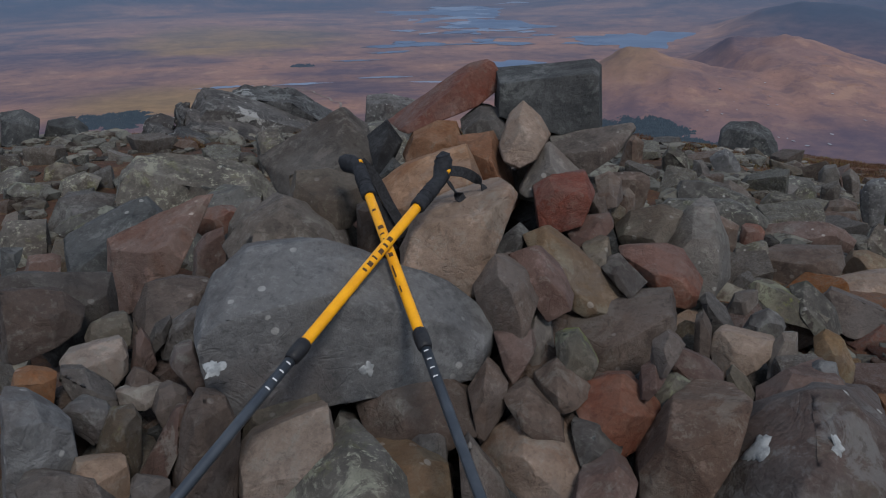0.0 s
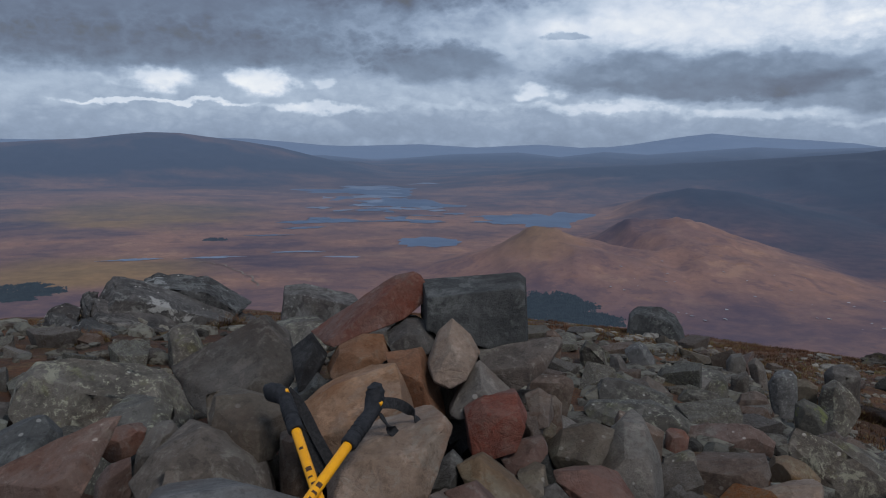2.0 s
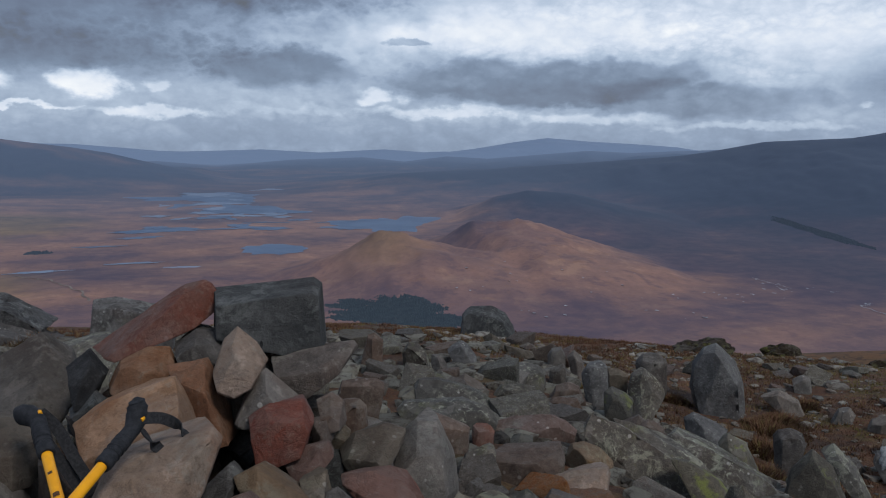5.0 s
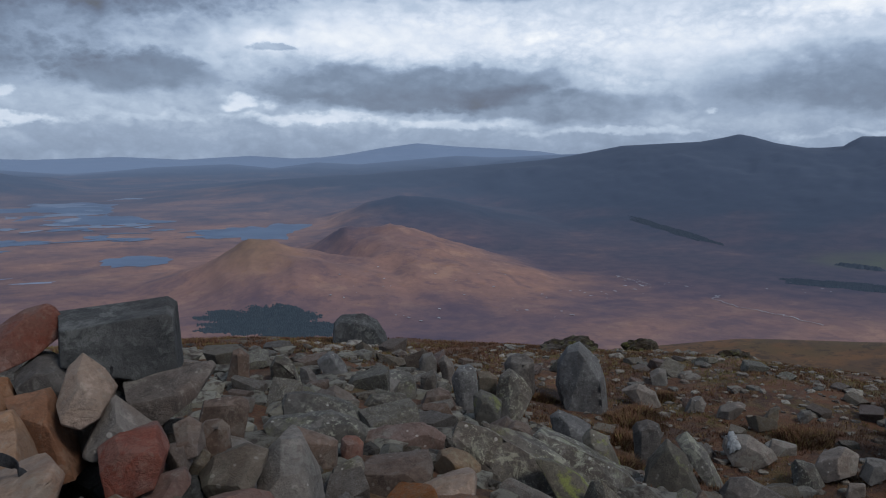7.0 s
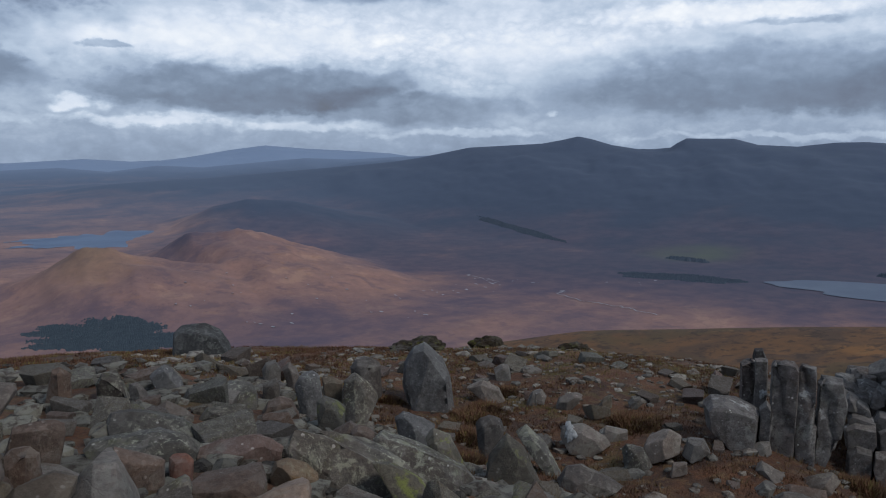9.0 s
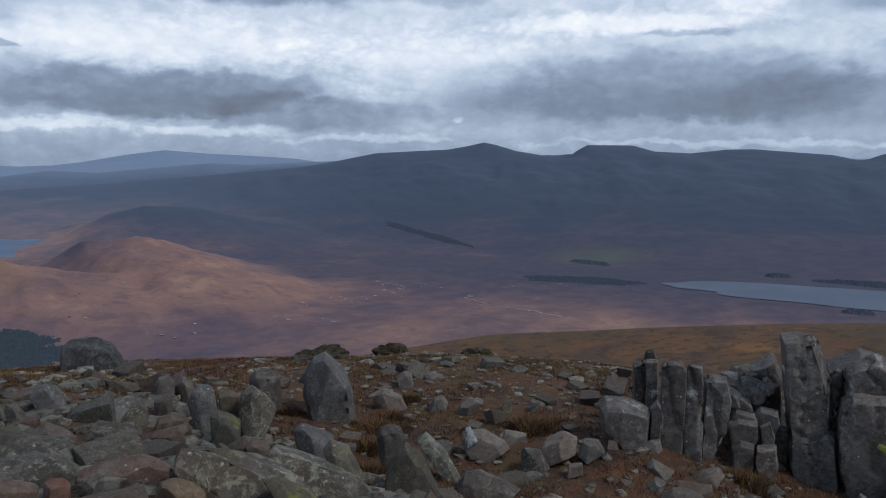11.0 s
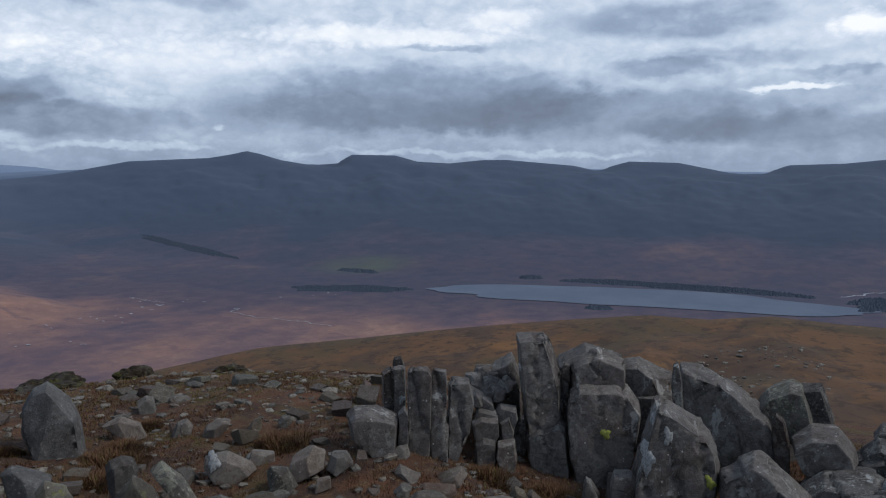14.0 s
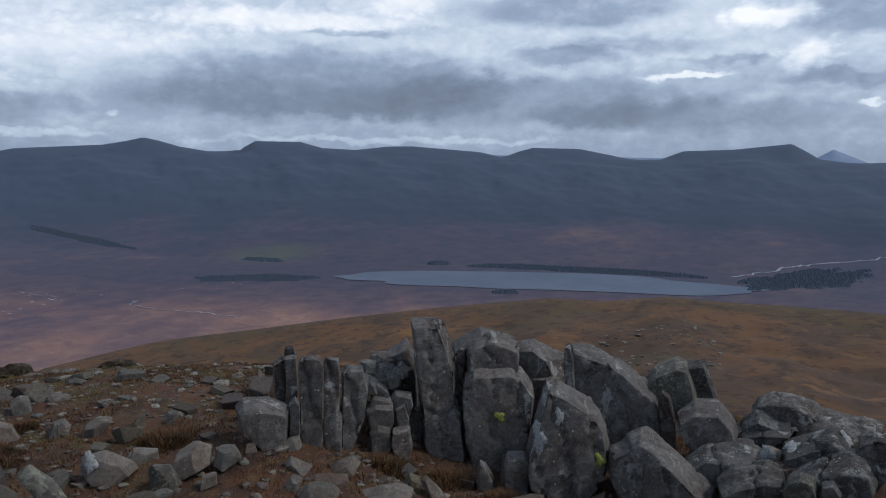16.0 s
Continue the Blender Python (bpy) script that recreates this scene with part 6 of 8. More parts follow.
stone("boulder", "lichen", (1.159, 3.191, 0.501), -18.3, [(-0.237, 0.051), (-0.227, -0.059), (-0.145, -0.082), (0.213, -0.122), (0.237, -0.106), (0.189, -0.073), (0.093, 0.012), (-0.026, 0.052), (-0.143, 0.081), (-0.220, 0.080)], 0.26, 3525, None, "grey boulder crusted with pale lichen lying on the summit turf", "boulder", "loose stones on the summit", relief=0.03, lean=36.0, fine=0.12)
stone("stone", "lichen", (1.468, 3.433, 0.399), -21.8, [(-0.102, 0.021), (-0.076, -0.053), (-0.023, -0.076), (0.043, -0.097), (0.102, -0.071), (0.102, 0.016), (0.070, 0.045), (0.017, 0.065), (-0.062, 0.061)], 0.17, 3532, None, "grey boulder crusted with pale lichen lying on the summit turf", "stone", "loose stones on the summit", relief=0.03, lean=36.0, fine=0.2)
stone("stone", "pale", (1.317, 3.547, 0.440), -18.9, [(-0.093, 0.038), (-0.040, -0.005), (0.066, -0.085), (0.093, -0.066), (0.013, 0.012), (-0.061, 0.056)], 0.15, 3539, None, "pale grey stone with white flecks lying on the summit turf", "stone", "loose stones on the summit", fine=0.2)
stone("stone", "lichen", (0.942, 2.811, 0.580), -16.6, [(-0.187, 0.023), (-0.173, 0.001), (0.165, -0.079), (0.187, -0.010), (0.125, 0.037), (0.042, 0.053), (-0.162, 0.043)], 0.21, 3546, None, "grey boulder crusted with pale lichen lying on the summit turf", "stone", "loose stones on the summit", relief=0.03, lean=36.0, fine=0.12)
stone("stone", "brown", (0.839, 2.501, 0.643), -16.4, [(-0.077, 0.042), (-0.028, -0.083), (0.008, -0.104), (0.073, -0.070), (0.077, 0.009), (0.010, 0.040), (-0.066, 0.070)], 0.15, 3553, None, "weathered brown stone lying on the summit turf", "stone", "loose stones on the summit", fine=0.2)
stone("stone", "red2", (0.985, 2.542, 0.595), -19.2, [(-0.038, 0.009), (-0.035, -0.050), (-0.006, -0.065), (0.032, -0.053), (0.038, 0.016), (0.023, 0.036), (-0.034, 0.033)], 0.08, 3560, None, "dull red sandstone stone lying on the summit turf", "stone", "loose stones on the summit", fine=0.2)
stone("stone", "pink2", (1.265, 2.744, 0.505), -23.1, [(-0.156, 0.027), (-0.140, -0.085), (-0.076, -0.102), (-0.001, -0.099), (0.096, -0.079), (0.146, -0.057), (0.156, 0.010), (0.107, 0.051), (0.053, 0.068), (-0.075, 0.053)], 0.18, 3567, None, "pink-brown speckled stone lying on the summit turf", "stone", "loose stones on the summit", fine=0.12)
stone("stone", "lichen", (0.854, 2.235, 0.653), -18.6, [(-0.059, -0.061), (-0.042, -0.079), (-0.001, -0.082), (0.050, -0.058), (0.059, 0.018), (0.051, 0.037), (0.017, 0.033), (-0.033, 0.009)], 0.09, 3574, None, "grey boulder crusted with pale lichen lying on the summit turf", "stone", "loose stones on the summit", relief=0.03, lean=36.0, fine=0.2)
stone("stone", "brown", (1.024, 2.245, 0.608), -22.5, [(-0.120, 0.003), (-0.116, -0.057), (-0.090, -0.076), (-0.003, -0.097), (0.050, -0.093), (0.112, 0.015), (0.120, 0.042), (0.112, 0.064), (-0.106, 0.030)], 0.17, 3581, None, "weathered brown stone lying on the summit turf", "stone", "loose stones on the summit", fine=0.12)
stone("stone", "ochre", (1.312, 2.393, 0.533), -27.1, [(-0.080, 0.005), (-0.066, -0.053), (-0.027, -0.084), (0.080, -0.052), (0.079, -0.004), (0.040, 0.036), (-0.018, 0.056), (-0.066, 0.045)], 0.14, 3588, None, "ochre stone with yellow crust lying on the summit turf", "stone", "loose stones on the summit", fine=0.2)
stone("stone", "tan2", (1.117, 2.089, 0.606), -26.2, [(-0.092, -0.005), (-0.072, -0.071), (0.020, -0.079), (0.084, -0.056), (0.092, 0.030), (0.084, 0.053), (0.020, 0.040), (-0.047, 0.018)], 0.14, 3595, None, "rough buff sandstone stone lying on the summit turf", "stone", "loose stones on the summit", fine=0.12)
stone("boulder", "lichen", (1.535, 2.395, 0.482), -31.3, [(-0.217, 0.129), (-0.166, -0.137), (-0.135, -0.210), (-0.013, -0.248), (0.148, -0.241), (0.217, -0.206), (0.156, -0.031), (0.085, 0.029), (-0.096, 0.137), (-0.197, 0.165)], 0.17, 3602, None, "grey boulder crusted with pale lichen lying on the summit turf", "boulder", "loose stones on the summit", relief=0.03, facets=0, wear=0.05, lean=58.0, fine=0.12)
stone("boulder", "lichen", (1.991, 2.526, 0.330), -37.3, [(-0.262, 0.123), (-0.227, 0.061), (-0.113, -0.015), (0.022, -0.177), (0.156, -0.224), (0.262, -0.168), (0.130, 0.001), (0.019, 0.057), (-0.093, 0.105), (-0.217, 0.150)], 0.21, 3609, None, "grey boulder crusted with pale lichen lying on the summit turf", "boulder", "loose stones on the summit", relief=0.03, facets=0, wear=0.05, lean=58.0, fine=0.12)
stone("stone", "mossy", (1.639, 2.174, 0.478), -35.8, [(-0.123, 0.084), (-0.027, -0.065), (0.050, -0.125), (0.123, -0.089), (0.028, 0.029), (-0.067, 0.078)], 0.16, 3616, None, "grey stone with green moss patches lying on the summit turf", "stone", "loose stones on the summit", relief=0.03, facets=0, wear=0.05, lean=58.0, fine=0.12)
stone("stone", "bluestone", (2.720, 3.713, 0.035), -35.5, [(-0.113, 0.036), (-0.079, -0.155), (0.002, -0.198), (0.066, -0.180), (0.113, -0.008), (0.032, 0.037), (-0.065, 0.072)], 0.19, 3623, None, "blue-grey upright block lying on the summit turf", "stone", "loose stones on the summit", fine=0.2)
stone("stone", "mossy", (2.580, 3.242, 0.098), -37.8, [(-0.100, 0.028), (-0.042, -0.135), (0.059, -0.173), (0.100, -0.118), (0.028, 0.038), (-0.058, 0.071)], 0.18, 3630, None, "grey stone with green moss patches lying on the summit turf", "stone", "loose stones on the summit", relief=0.03, lean=36.0, fine=0.2)
stone("stone", "mossy", (1.606, 3.159, 0.377), -25.6, [(-0.076, 0.037), (-0.038, -0.002), (0.025, -0.083), (0.076, -0.057), (0.076, 0.010), (0.025, 0.045), (-0.038, 0.055)], 0.14, 3637, None, "grey stone with green moss patches lying on the summit turf", "stone", "loose stones on the summit", relief=0.03, lean=36.0, fine=0.2)
stone("stone", "brown", (2.124, 3.307, 0.230), -31.7, [(-0.059, 0.012), (-0.025, -0.102), (0.031, -0.115), (0.059, 0.002), (0.016, 0.035), (-0.020, 0.043)], 0.11, 3644, None, "weathered brown stone lying on the summit turf", "stone", "loose stones on the summit", fine=0.2)
stone("stone", "grey", (3.282, 3.705, -0.104), -41.0, [(-0.087, 0.011), (-0.068, -0.194), (-0.017, -0.218), (0.049, -0.218), (0.087, -0.008), (0.062, 0.054), (-0.005, 0.076), (-0.061, 0.056)], 0.17, 3651, None, "weathered grey quartzite stone lying on the summit turf", "stone", "loose stones on the summit", fine=0.2)
stone("stone", "pale", (4.728, 5.250, -0.328), -41.6, [(-0.076, 0.009), (-0.050, -0.100), (0.021, -0.105), (0.076, -0.070), (0.055, 0.044), (-0.006, 0.054)], 0.14, 3658, None, "pale grey stone with white flecks lying on the summit turf", "stone", "loose stones on the summit", fine=0.2)
stone("stone", "pale", (4.454, 4.485, -0.316), -44.5, [(-0.052, 0.030), (-0.037, -0.051), (0.033, -0.075), (0.052, -0.003), (0.009, 0.050)], 0.10, 3665, None, "pale grey stone with white flecks lying on the summit turf", "stone", "loose stones on the summit", fine=0.2)
stone("stone", "pale", (4.501, 4.222, -0.314), -46.5, [(-0.107, -0.097), (-0.024, -0.108), (0.071, -0.004), (0.107, 0.060), (0.029, 0.072), (-0.067, 0.031)], 0.19, 3672, None, "pale grey stone with white flecks lying on the summit turf", "stone", "loose stones on the summit", fine=0.2)
stone("stone", "lichen", (3.957, 3.101, -0.258), -51.7, [(-0.091, 0.027), (-0.072, -0.079), (0.004, -0.099), (0.091, -0.059), (0.028, 0.048), (-0.063, 0.066)], 0.17, 3679, None, "grey boulder crusted with pale lichen lying on the summit turf", "stone", "loose stones on the summit", relief=0.03, lean=36.0, fine=0.2)
stone("stone", "grey3", (4.843, 3.852, -0.284), -51.3, [(-0.055, -0.001), (-0.016, -0.068), (0.055, -0.006), (0.034, 0.045), (-0.020, 0.038)], 0.11, 3686, None, "large rounded grey-brown stone lying on the summit turf", "stone", "loose stones on the summit", fine=0.2)
stone("stone", "tan3", (4.705, 4.031, -0.300), -49.1, [(-0.053, -0.043), (-0.013, -0.076), (0.053, -0.042), (0.050, 0.051), (-0.010, 0.030)], 0.11, 3693, None, "grey-green rounded stone lying on the summit turf", "stone", "loose stones on the summit", fine=0.2)
stone("stone", "pale", (4.149, 4.790, -0.280), -40.5, [(-0.151, 0.011), (0.024, -0.119), (0.151, -0.095), (0.107, 0.008), (-0.023, 0.066)], 0.17, 3700, None, "pale grey stone with white flecks lying on the summit turf", "stone", "loose stones on the summit", fine=0.2)
stone("stone", "lichen", (3.356, 3.348, -0.131), -44.6, [(-0.135, 0.086), (0.081, -0.190), (0.135, -0.162), (0.038, 0.023), (-0.074, 0.127)], 0.16, 3707, None, "grey boulder crusted with pale lichen lying on the summit turf", "stone", "loose stones on the summit", relief=0.03, facets=0, wear=0.05, lean=58.0, fine=0.2)
stone("stone", "grey", (3.317, 2.902, -0.197), -48.5, [(-0.172, 0.004), (-0.097, -0.139), (0.172, -0.004), (-0.050, 0.093), (-0.132, 0.073)], 0.24, 3714, None, "weathered grey quartzite stone lying on the summit turf", "stone", "loose stones on the summit", fine=0.12)
stone("stone", "pale", (4.763, 2.760, -0.296), -55.7, [(-0.064, 0.009), (-0.021, -0.082), (0.064, -0.019), (0.047, 0.052), (-0.008, 0.044)], 0.14, 4015, None, "pale grey stone with white flecks lying on the summit turf", "stone", "loose stones on the summit", fine=0.2)
stone("stone", "pale", (4.513, 2.546, -0.314), -56.1, [(-0.082, -0.032), (-0.030, -0.076), (0.082, -0.014), (0.040, 0.011), (-0.046, 0.046), (-0.081, 0.012)], 0.18, 4022, None, "pale grey stone with white flecks lying on the summit turf", "stone", "loose stones on the summit", fine=0.2)
stone("stone", "grey3", (4.718, 2.353, -0.364), -59.4, [(-0.111, -0.032), (-0.058, -0.091), (0.050, -0.044), (0.111, 0.014), (0.069, 0.061), (-0.021, 0.028)], 0.24, 4029, None, "large rounded grey-brown stone lying on the summit turf", "stone", "loose stones on the summit", fine=0.2)
stone("stone", "grey3", (4.297, 2.447, -0.334), -55.7, [(-0.058, -0.005), (-0.026, -0.073), (0.041, -0.020), (0.058, 0.027), (-0.008, 0.043)], 0.13, 4036, None, "large rounded grey-brown stone lying on the summit turf", "stone", "loose stones on the summit", fine=0.2)
stone("stone", "brown", (4.182, 2.587, -0.334), -53.4, [(-0.057, -0.019), (0.057, -0.060), (0.041, 0.024), (-0.023, 0.030)], 0.12, 4043, None, "weathered brown stone lying on the summit turf", "stone", "loose stones on the summit", fine=0.2)
stone("stone", "brown", (4.501, 2.313, -0.368), -58.4, [(-0.116, 0.019), (-0.100, -0.018), (0.020, -0.065), (0.116, -0.012), (0.106, 0.025), (-0.082, 0.035)], 0.26, 4050, None, "weathered brown stone lying on the summit turf", "stone", "loose stones on the summit", fine=0.2)
stone("stone", "grey3", (4.966, 1.825, -0.525), -66.2, [(-0.082, 0.061), (0.027, -0.110), (0.082, -0.061), (0.045, -0.007), (-0.046, 0.080)], 0.18, 4057, None, "large rounded grey-brown stone lying on the summit turf", "stone", "loose stones on the summit", fine=0.2)
stone("stone", "tan3", (5.063, 2.022, -0.544), -64.6, [(-0.056, 0.001), (-0.038, -0.076), (0.038, -0.077), (0.056, 0.007), (-0.019, 0.047)], 0.12, 4064, None, "grey-green rounded stone lying on the summit turf", "stone", "loose stones on the summit", fine=0.2)
stone("stone", "pale", (4.614, 1.980, -0.452), -62.7, [(-0.154, 0.024), (-0.121, -0.079), (0.120, -0.086), (0.154, 0.030), (-0.017, 0.056)], 0.34, 4071, None, "pale grey stone with white flecks lying on the summit turf", "stone", "loose stones on the summit", fine=0.2)
stone("stone", "grey3", (4.259, 2.247, -0.351), -57.5, [(-0.121, 0.006), (-0.106, -0.076), (-0.009, -0.083), (0.121, 0.007), (0.089, 0.050), (-0.056, 0.053)], 0.27, 4078, None, "large rounded grey-brown stone lying on the summit turf", "stone", "loose stones on the summit", fine=0.2)

# bedrock outcrops
outcrop_west = thing("rock_outcrop", "dark layered bedrock outcrop at the summit rim", "rock outcrop")
stone("rock_slab", "strata", (-1.120, 5.272, 0.596), 12.0, [(-0.326, 0.027), (-0.312, -0.010), (-0.083, -0.100), (0.210, -0.139), (0.326, -0.092), (0.076, 0.072), (-0.246, 0.107), (-0.307, 0.077)], 0.55, 3000, outcrop_west, "dark layered bedrock slab", relief=0.03, strata=0.05, wear=0.03, lean=12.0, facets=0, fine=0.085)
stone("rock_slab", "strata", (-1.174, 5.003, 0.596), 13.3, [(-0.451, 0.021), (-0.434, -0.078), (-0.082, -0.147), (0.304, -0.182), (0.451, -0.151), (0.310, -0.092), (-0.214, 0.115), (-0.362, 0.140), (-0.420, 0.075)], 0.55, 3007, outcrop_west, "dark layered bedrock slab", relief=0.03, strata=0.05, wear=0.03, lean=12.0, facets=0, fine=0.085)
stone("rock_slab", "strata", (-1.330, 4.705, 0.529), 15.8, [(-0.304, 0.021), (-0.253, -0.027), (0.194, -0.175), (0.291, -0.147), (0.304, -0.075), (0.112, 0.048), (-0.217, 0.134), (-0.277, 0.085)], 0.55, 3014, outcrop_west, "dark layered bedrock slab", relief=0.03, strata=0.05, wear=0.03, lean=12.0, facets=0, fine=0.085)
stone("rock_slab", "strata", (-1.322, 4.395, 0.519), 16.8, [(-0.267, 0.000), (-0.261, -0.074), (-0.026, -0.136), (0.230, -0.139), (0.267, -0.077), (-0.182, 0.107), (-0.240, 0.068)], 0.55, 3021, outcrop_west, "dark layered bedrock slab", relief=0.03, strata=0.05, wear=0.03, lean=12.0, facets=0, fine=0.085)
stone("rock_slab", "strata", (-1.727, 4.627, 0.572), 20.5, [(-0.094, -0.062), (-0.042, -0.094), (0.069, -0.070), (0.094, 0.043), (0.025, 0.072), (-0.050, 0.049)], 0.55, 3028, outcrop_west, "dark layered bedrock slab", relief=0.03, strata=0.05, wear=0.03, lean=12.0, facets=0, fine=0.085)
stone("rock_slab", "strata", (-1.628, 4.769, 0.630), 18.9, [(-0.047, -0.054), (-0.010, -0.067), (0.033, -0.033), (0.047, 0.042), (0.010, 0.052), (-0.026, 0.028)], 0.55, 3035, outcrop_west, "dark layered bedrock slab", relief=0.03, strata=0.05, wear=0.03, lean=12.0, facets=0, fine=0.085)
outcrop_east = thing("rock_outcrop", "upright split grey bedrock blocks with white lichen", "rock outcrop")
stone("rock_slab", "slab", (4.758, 2.985, -0.164), -53.6, [(-0.173, 0.107), (-0.151, -0.042), (-0.062, -0.127), (0.049, -0.186), (0.162, -0.114), (0.173, 0.075), (0.136, 0.101), (-0.037, 0.152), (-0.128, 0.151)], 0.38, 3721, outcrop_east, "dark grey split bedrock slab", relief=0.026, wear=0.035, lean=9.0, facets=0, fine=0.055, cleave=0.0)
stone("rock_slab", "slab", (4.844, 2.793, -0.142), -55.9, [(-0.037, -0.113), (0.007, -0.231), (0.037, -0.106), (0.034, 0.103), (0.005, 0.143), (-0.034, 0.095)], 0.12, 3728, outcrop_east, "dark grey split bedrock slab", relief=0.026, wear=0.035, lean=9.0, facets=0, fine=0.055, cleave=0.0)
stone("rock_slab", "slab", (5.217, 3.133, -0.027), -55.2, [(-0.079, 0.144), (-0.072, -0.110), (0.008, -0.378), (0.079, -0.076), (0.075, 0.170), (-0.006, 0.182)], 0.17, 3735, outcrop_east, "dark grey split bedrock slab", relief=0.026, wear=0.035, lean=9.0, facets=0, fine=0.095, cleave=0.22)
stone("rock_slab", "strata", (5.289, 3.118, 0.157), -55.7, [(-0.047, -0.007), (-0.027, -0.108), (0.047, -0.019), (0.015, 0.058), (-0.037, 0.052)], 0.12, 3742, outcrop_east, "dark layered bedrock slab", relief=0.026, wear=0.035, lean=9.0, facets=0, fine=0.13, cleave=0.0)
stone("rock_slab", "slab", (5.143, 3.012, 0.029), -55.8, [(-0.043, 0.150), (-0.041, -0.416), (0.010, -0.440), (0.043, -0.094), (0.036, 0.155)], 0.12, 3749, outcrop_east, "dark grey split bedrock slab", relief=0.026, wear=0.035, lean=9.0, facets=0, fine=0.055, cleave=0.0)
stone("rock_slab", "slab", (5.041, 2.786, -0.107), -57.1, [(-0.088, 0.313), (-0.086, -0.218), (-0.030, -0.373), (0.076, -0.331), (0.088, 0.298), (0.058, 0.339), (-0.057, 0.343)], 0.19, 3756, outcrop_east, "dark grey split bedrock slab", relief=0.026, wear=0.035, lean=9.0, facets=0, fine=0.095, cleave=0.22)
stone("rock_slab", "slab", (5.142, 2.682, -0.128), -58.7, [(-0.064, -0.176), (-0.035, -0.372), (0.064, -0.356), (0.058, 0.226), (0.044, 0.324), (-0.034, 0.342), (-0.053, 0.311)], 0.14, 3763, outcrop_east, "dark grey split bedrock slab", relief=0.026, wear=0.035, lean=9.0, facets=0, fine=0.095, cleave=0.22)
stone("rock_slab", "slab", (5.322, 2.611, -0.194), -60.2, [(-0.097, 0.009), (-0.089, -0.337), (-0.007, -0.298), (0.055, -0.122), (0.097, 0.128), (0.058, 0.295), (-0.062, 0.307), (-0.094, 0.279)], 0.21, 3770, outcrop_east, "dark grey split bedrock slab", relief=0.026, wear=0.035, lean=9.0, facets=0, fine=0.095, cleave=0.22)
stone("rock_slab", "slab", (5.981, 2.283, -0.021), -66.1, [(-0.193, 0.308), (-0.093, -0.297), (-0.062, -0.596), (0.163, -0.297), (0.193, -0.229), (0.170, 0.041), (0.138, 0.197), (0.094, 0.331), (0.037, 0.379), (-0.093, 0.375), (-0.167, 0.361)], 0.42, 3777, outcrop_east, "dark grey split bedrock slab", relief=0.026, wear=0.035, lean=9.0, facets=0, fine=0.095, cleave=0.22)
stone("rock_slab", "slab", (5.911, 2.142, -0.519), -67.1, [(-0.170, 0.127), (-0.170, -0.007), (-0.126, -0.097), (0.048, -0.262), (0.170, -0.270), (0.156, -0.095), (0.115, 0.196), (0.067, 0.240), (-0.105, 0.181)], 0.37, 3784, outcrop_east, "dark grey split bedrock slab", relief=0.026, wear=0.035, lean=9.0, facets=0, fine=0.095, cleave=0.22)
stone("rock_slab", "slab", (6.090, 1.788, -0.364), -70.9, [(-0.276, 0.137), (-0.225, -0.388), (-0.128, -0.407), (0.046, -0.402), (0.176, -0.299), (0.250, -0.049), (0.276, 0.152), (0.262, 0.240), (0.187, 0.349), (0.080, 0.377), (-0.178, 0.362), (-0.256, 0.294)], 0.50, 3791, outcrop_east, "dark grey split bedrock slab", relief=0.026, wear=0.035, lean=9.0, facets=0, fine=0.095, cleave=0.22)
stone("rock_slab", "slab", (6.246, 1.887, 0.053), -70.5, [(-0.203, -0.128), (-0.096, -0.221), (0.191, -0.119), (0.203, -0.051), (0.188, 0.094), (-0.011, 0.171), (-0.143, 0.114), (-0.196, 0.068)], 0.45, 3798, outcrop_east, "dark grey split bedrock slab", relief=0.026, wear=0.035, lean=9.0, facets=0, fine=0.095, cleave=0.22)
stone("rock_slab", "slab", (6.196, 2.134, -0.098), -68.2, [(-0.036, 0.081), (-0.003, -0.245), (0.036, 0.013), (0.026, 0.182), (-0.019, 0.195)], 0.12, 3805, outcrop_east, "dark grey split bedrock slab", relief=0.026, wear=0.035, lean=9.0, facets=0, fine=0.095, cleave=0.22)
stone("rock_slab", "slab", (5.824, 1.173, -0.323), -76.1, [(-0.292, -0.174), (-0.270, -0.299), (0.032, -0.450), (0.150, -0.421), (0.285, -0.260), (0.292, -0.094), (0.264, 0.069), (0.174, 0.227), (-0.123, 0.382), (-0.162, 0.372)], 0.50, 3812, outcrop_east, "dark grey split bedrock slab", relief=0.026, wear=0.035, lean=9.0, facets=0, fine=0.095, cleave=0.22)
stone("rock_slab", "strata", (6.320, 1.291, 0.004), -76.1, [(-0.047, -0.006), (-0.009, -0.232), (0.047, -0.229), (0.029, 0.042), (-0.004, 0.182), (-0.038, 0.163)], 0.12, 3819, outcrop_east, "dark layered bedrock slab", relief=0.026, wear=0.035, lean=9.0, facets=0, fine=0.055, cleave=0.0)
stone("rock_slab", "slab", (6.645, 0.968, -0.306), -79.7, [(-0.375, 0.283), (-0.357, 0.053), (-0.058, -0.343), (0.207, -0.471), (0.375, -0.305), (0.331, -0.011), (0.276, 0.098), (0.055, 0.265), (-0.167, 0.411), (-0.365, 0.413)], 0.50, 3826, outcrop_east, "dark grey split bedrock slab", relief=0.026, wear=0.035, lean=9.0, facets=0, fine=0.095, cleave=0.22)
stone("rock_slab", "rustslab", (6.403, 0.566, -0.351), -83.1, [(-0.066, 0.126), (-0.045, -0.133), (0.008, -0.387), (0.066, -0.186), (0.058, 0.030), (0.012, 0.198), (-0.042, 0.237)], 0.15, 3833, outcrop_east, "rust-brown bedrock splinter", relief=0.026, wear=0.035, lean=9.0, facets=0, fine=0.055, cleave=0.0)
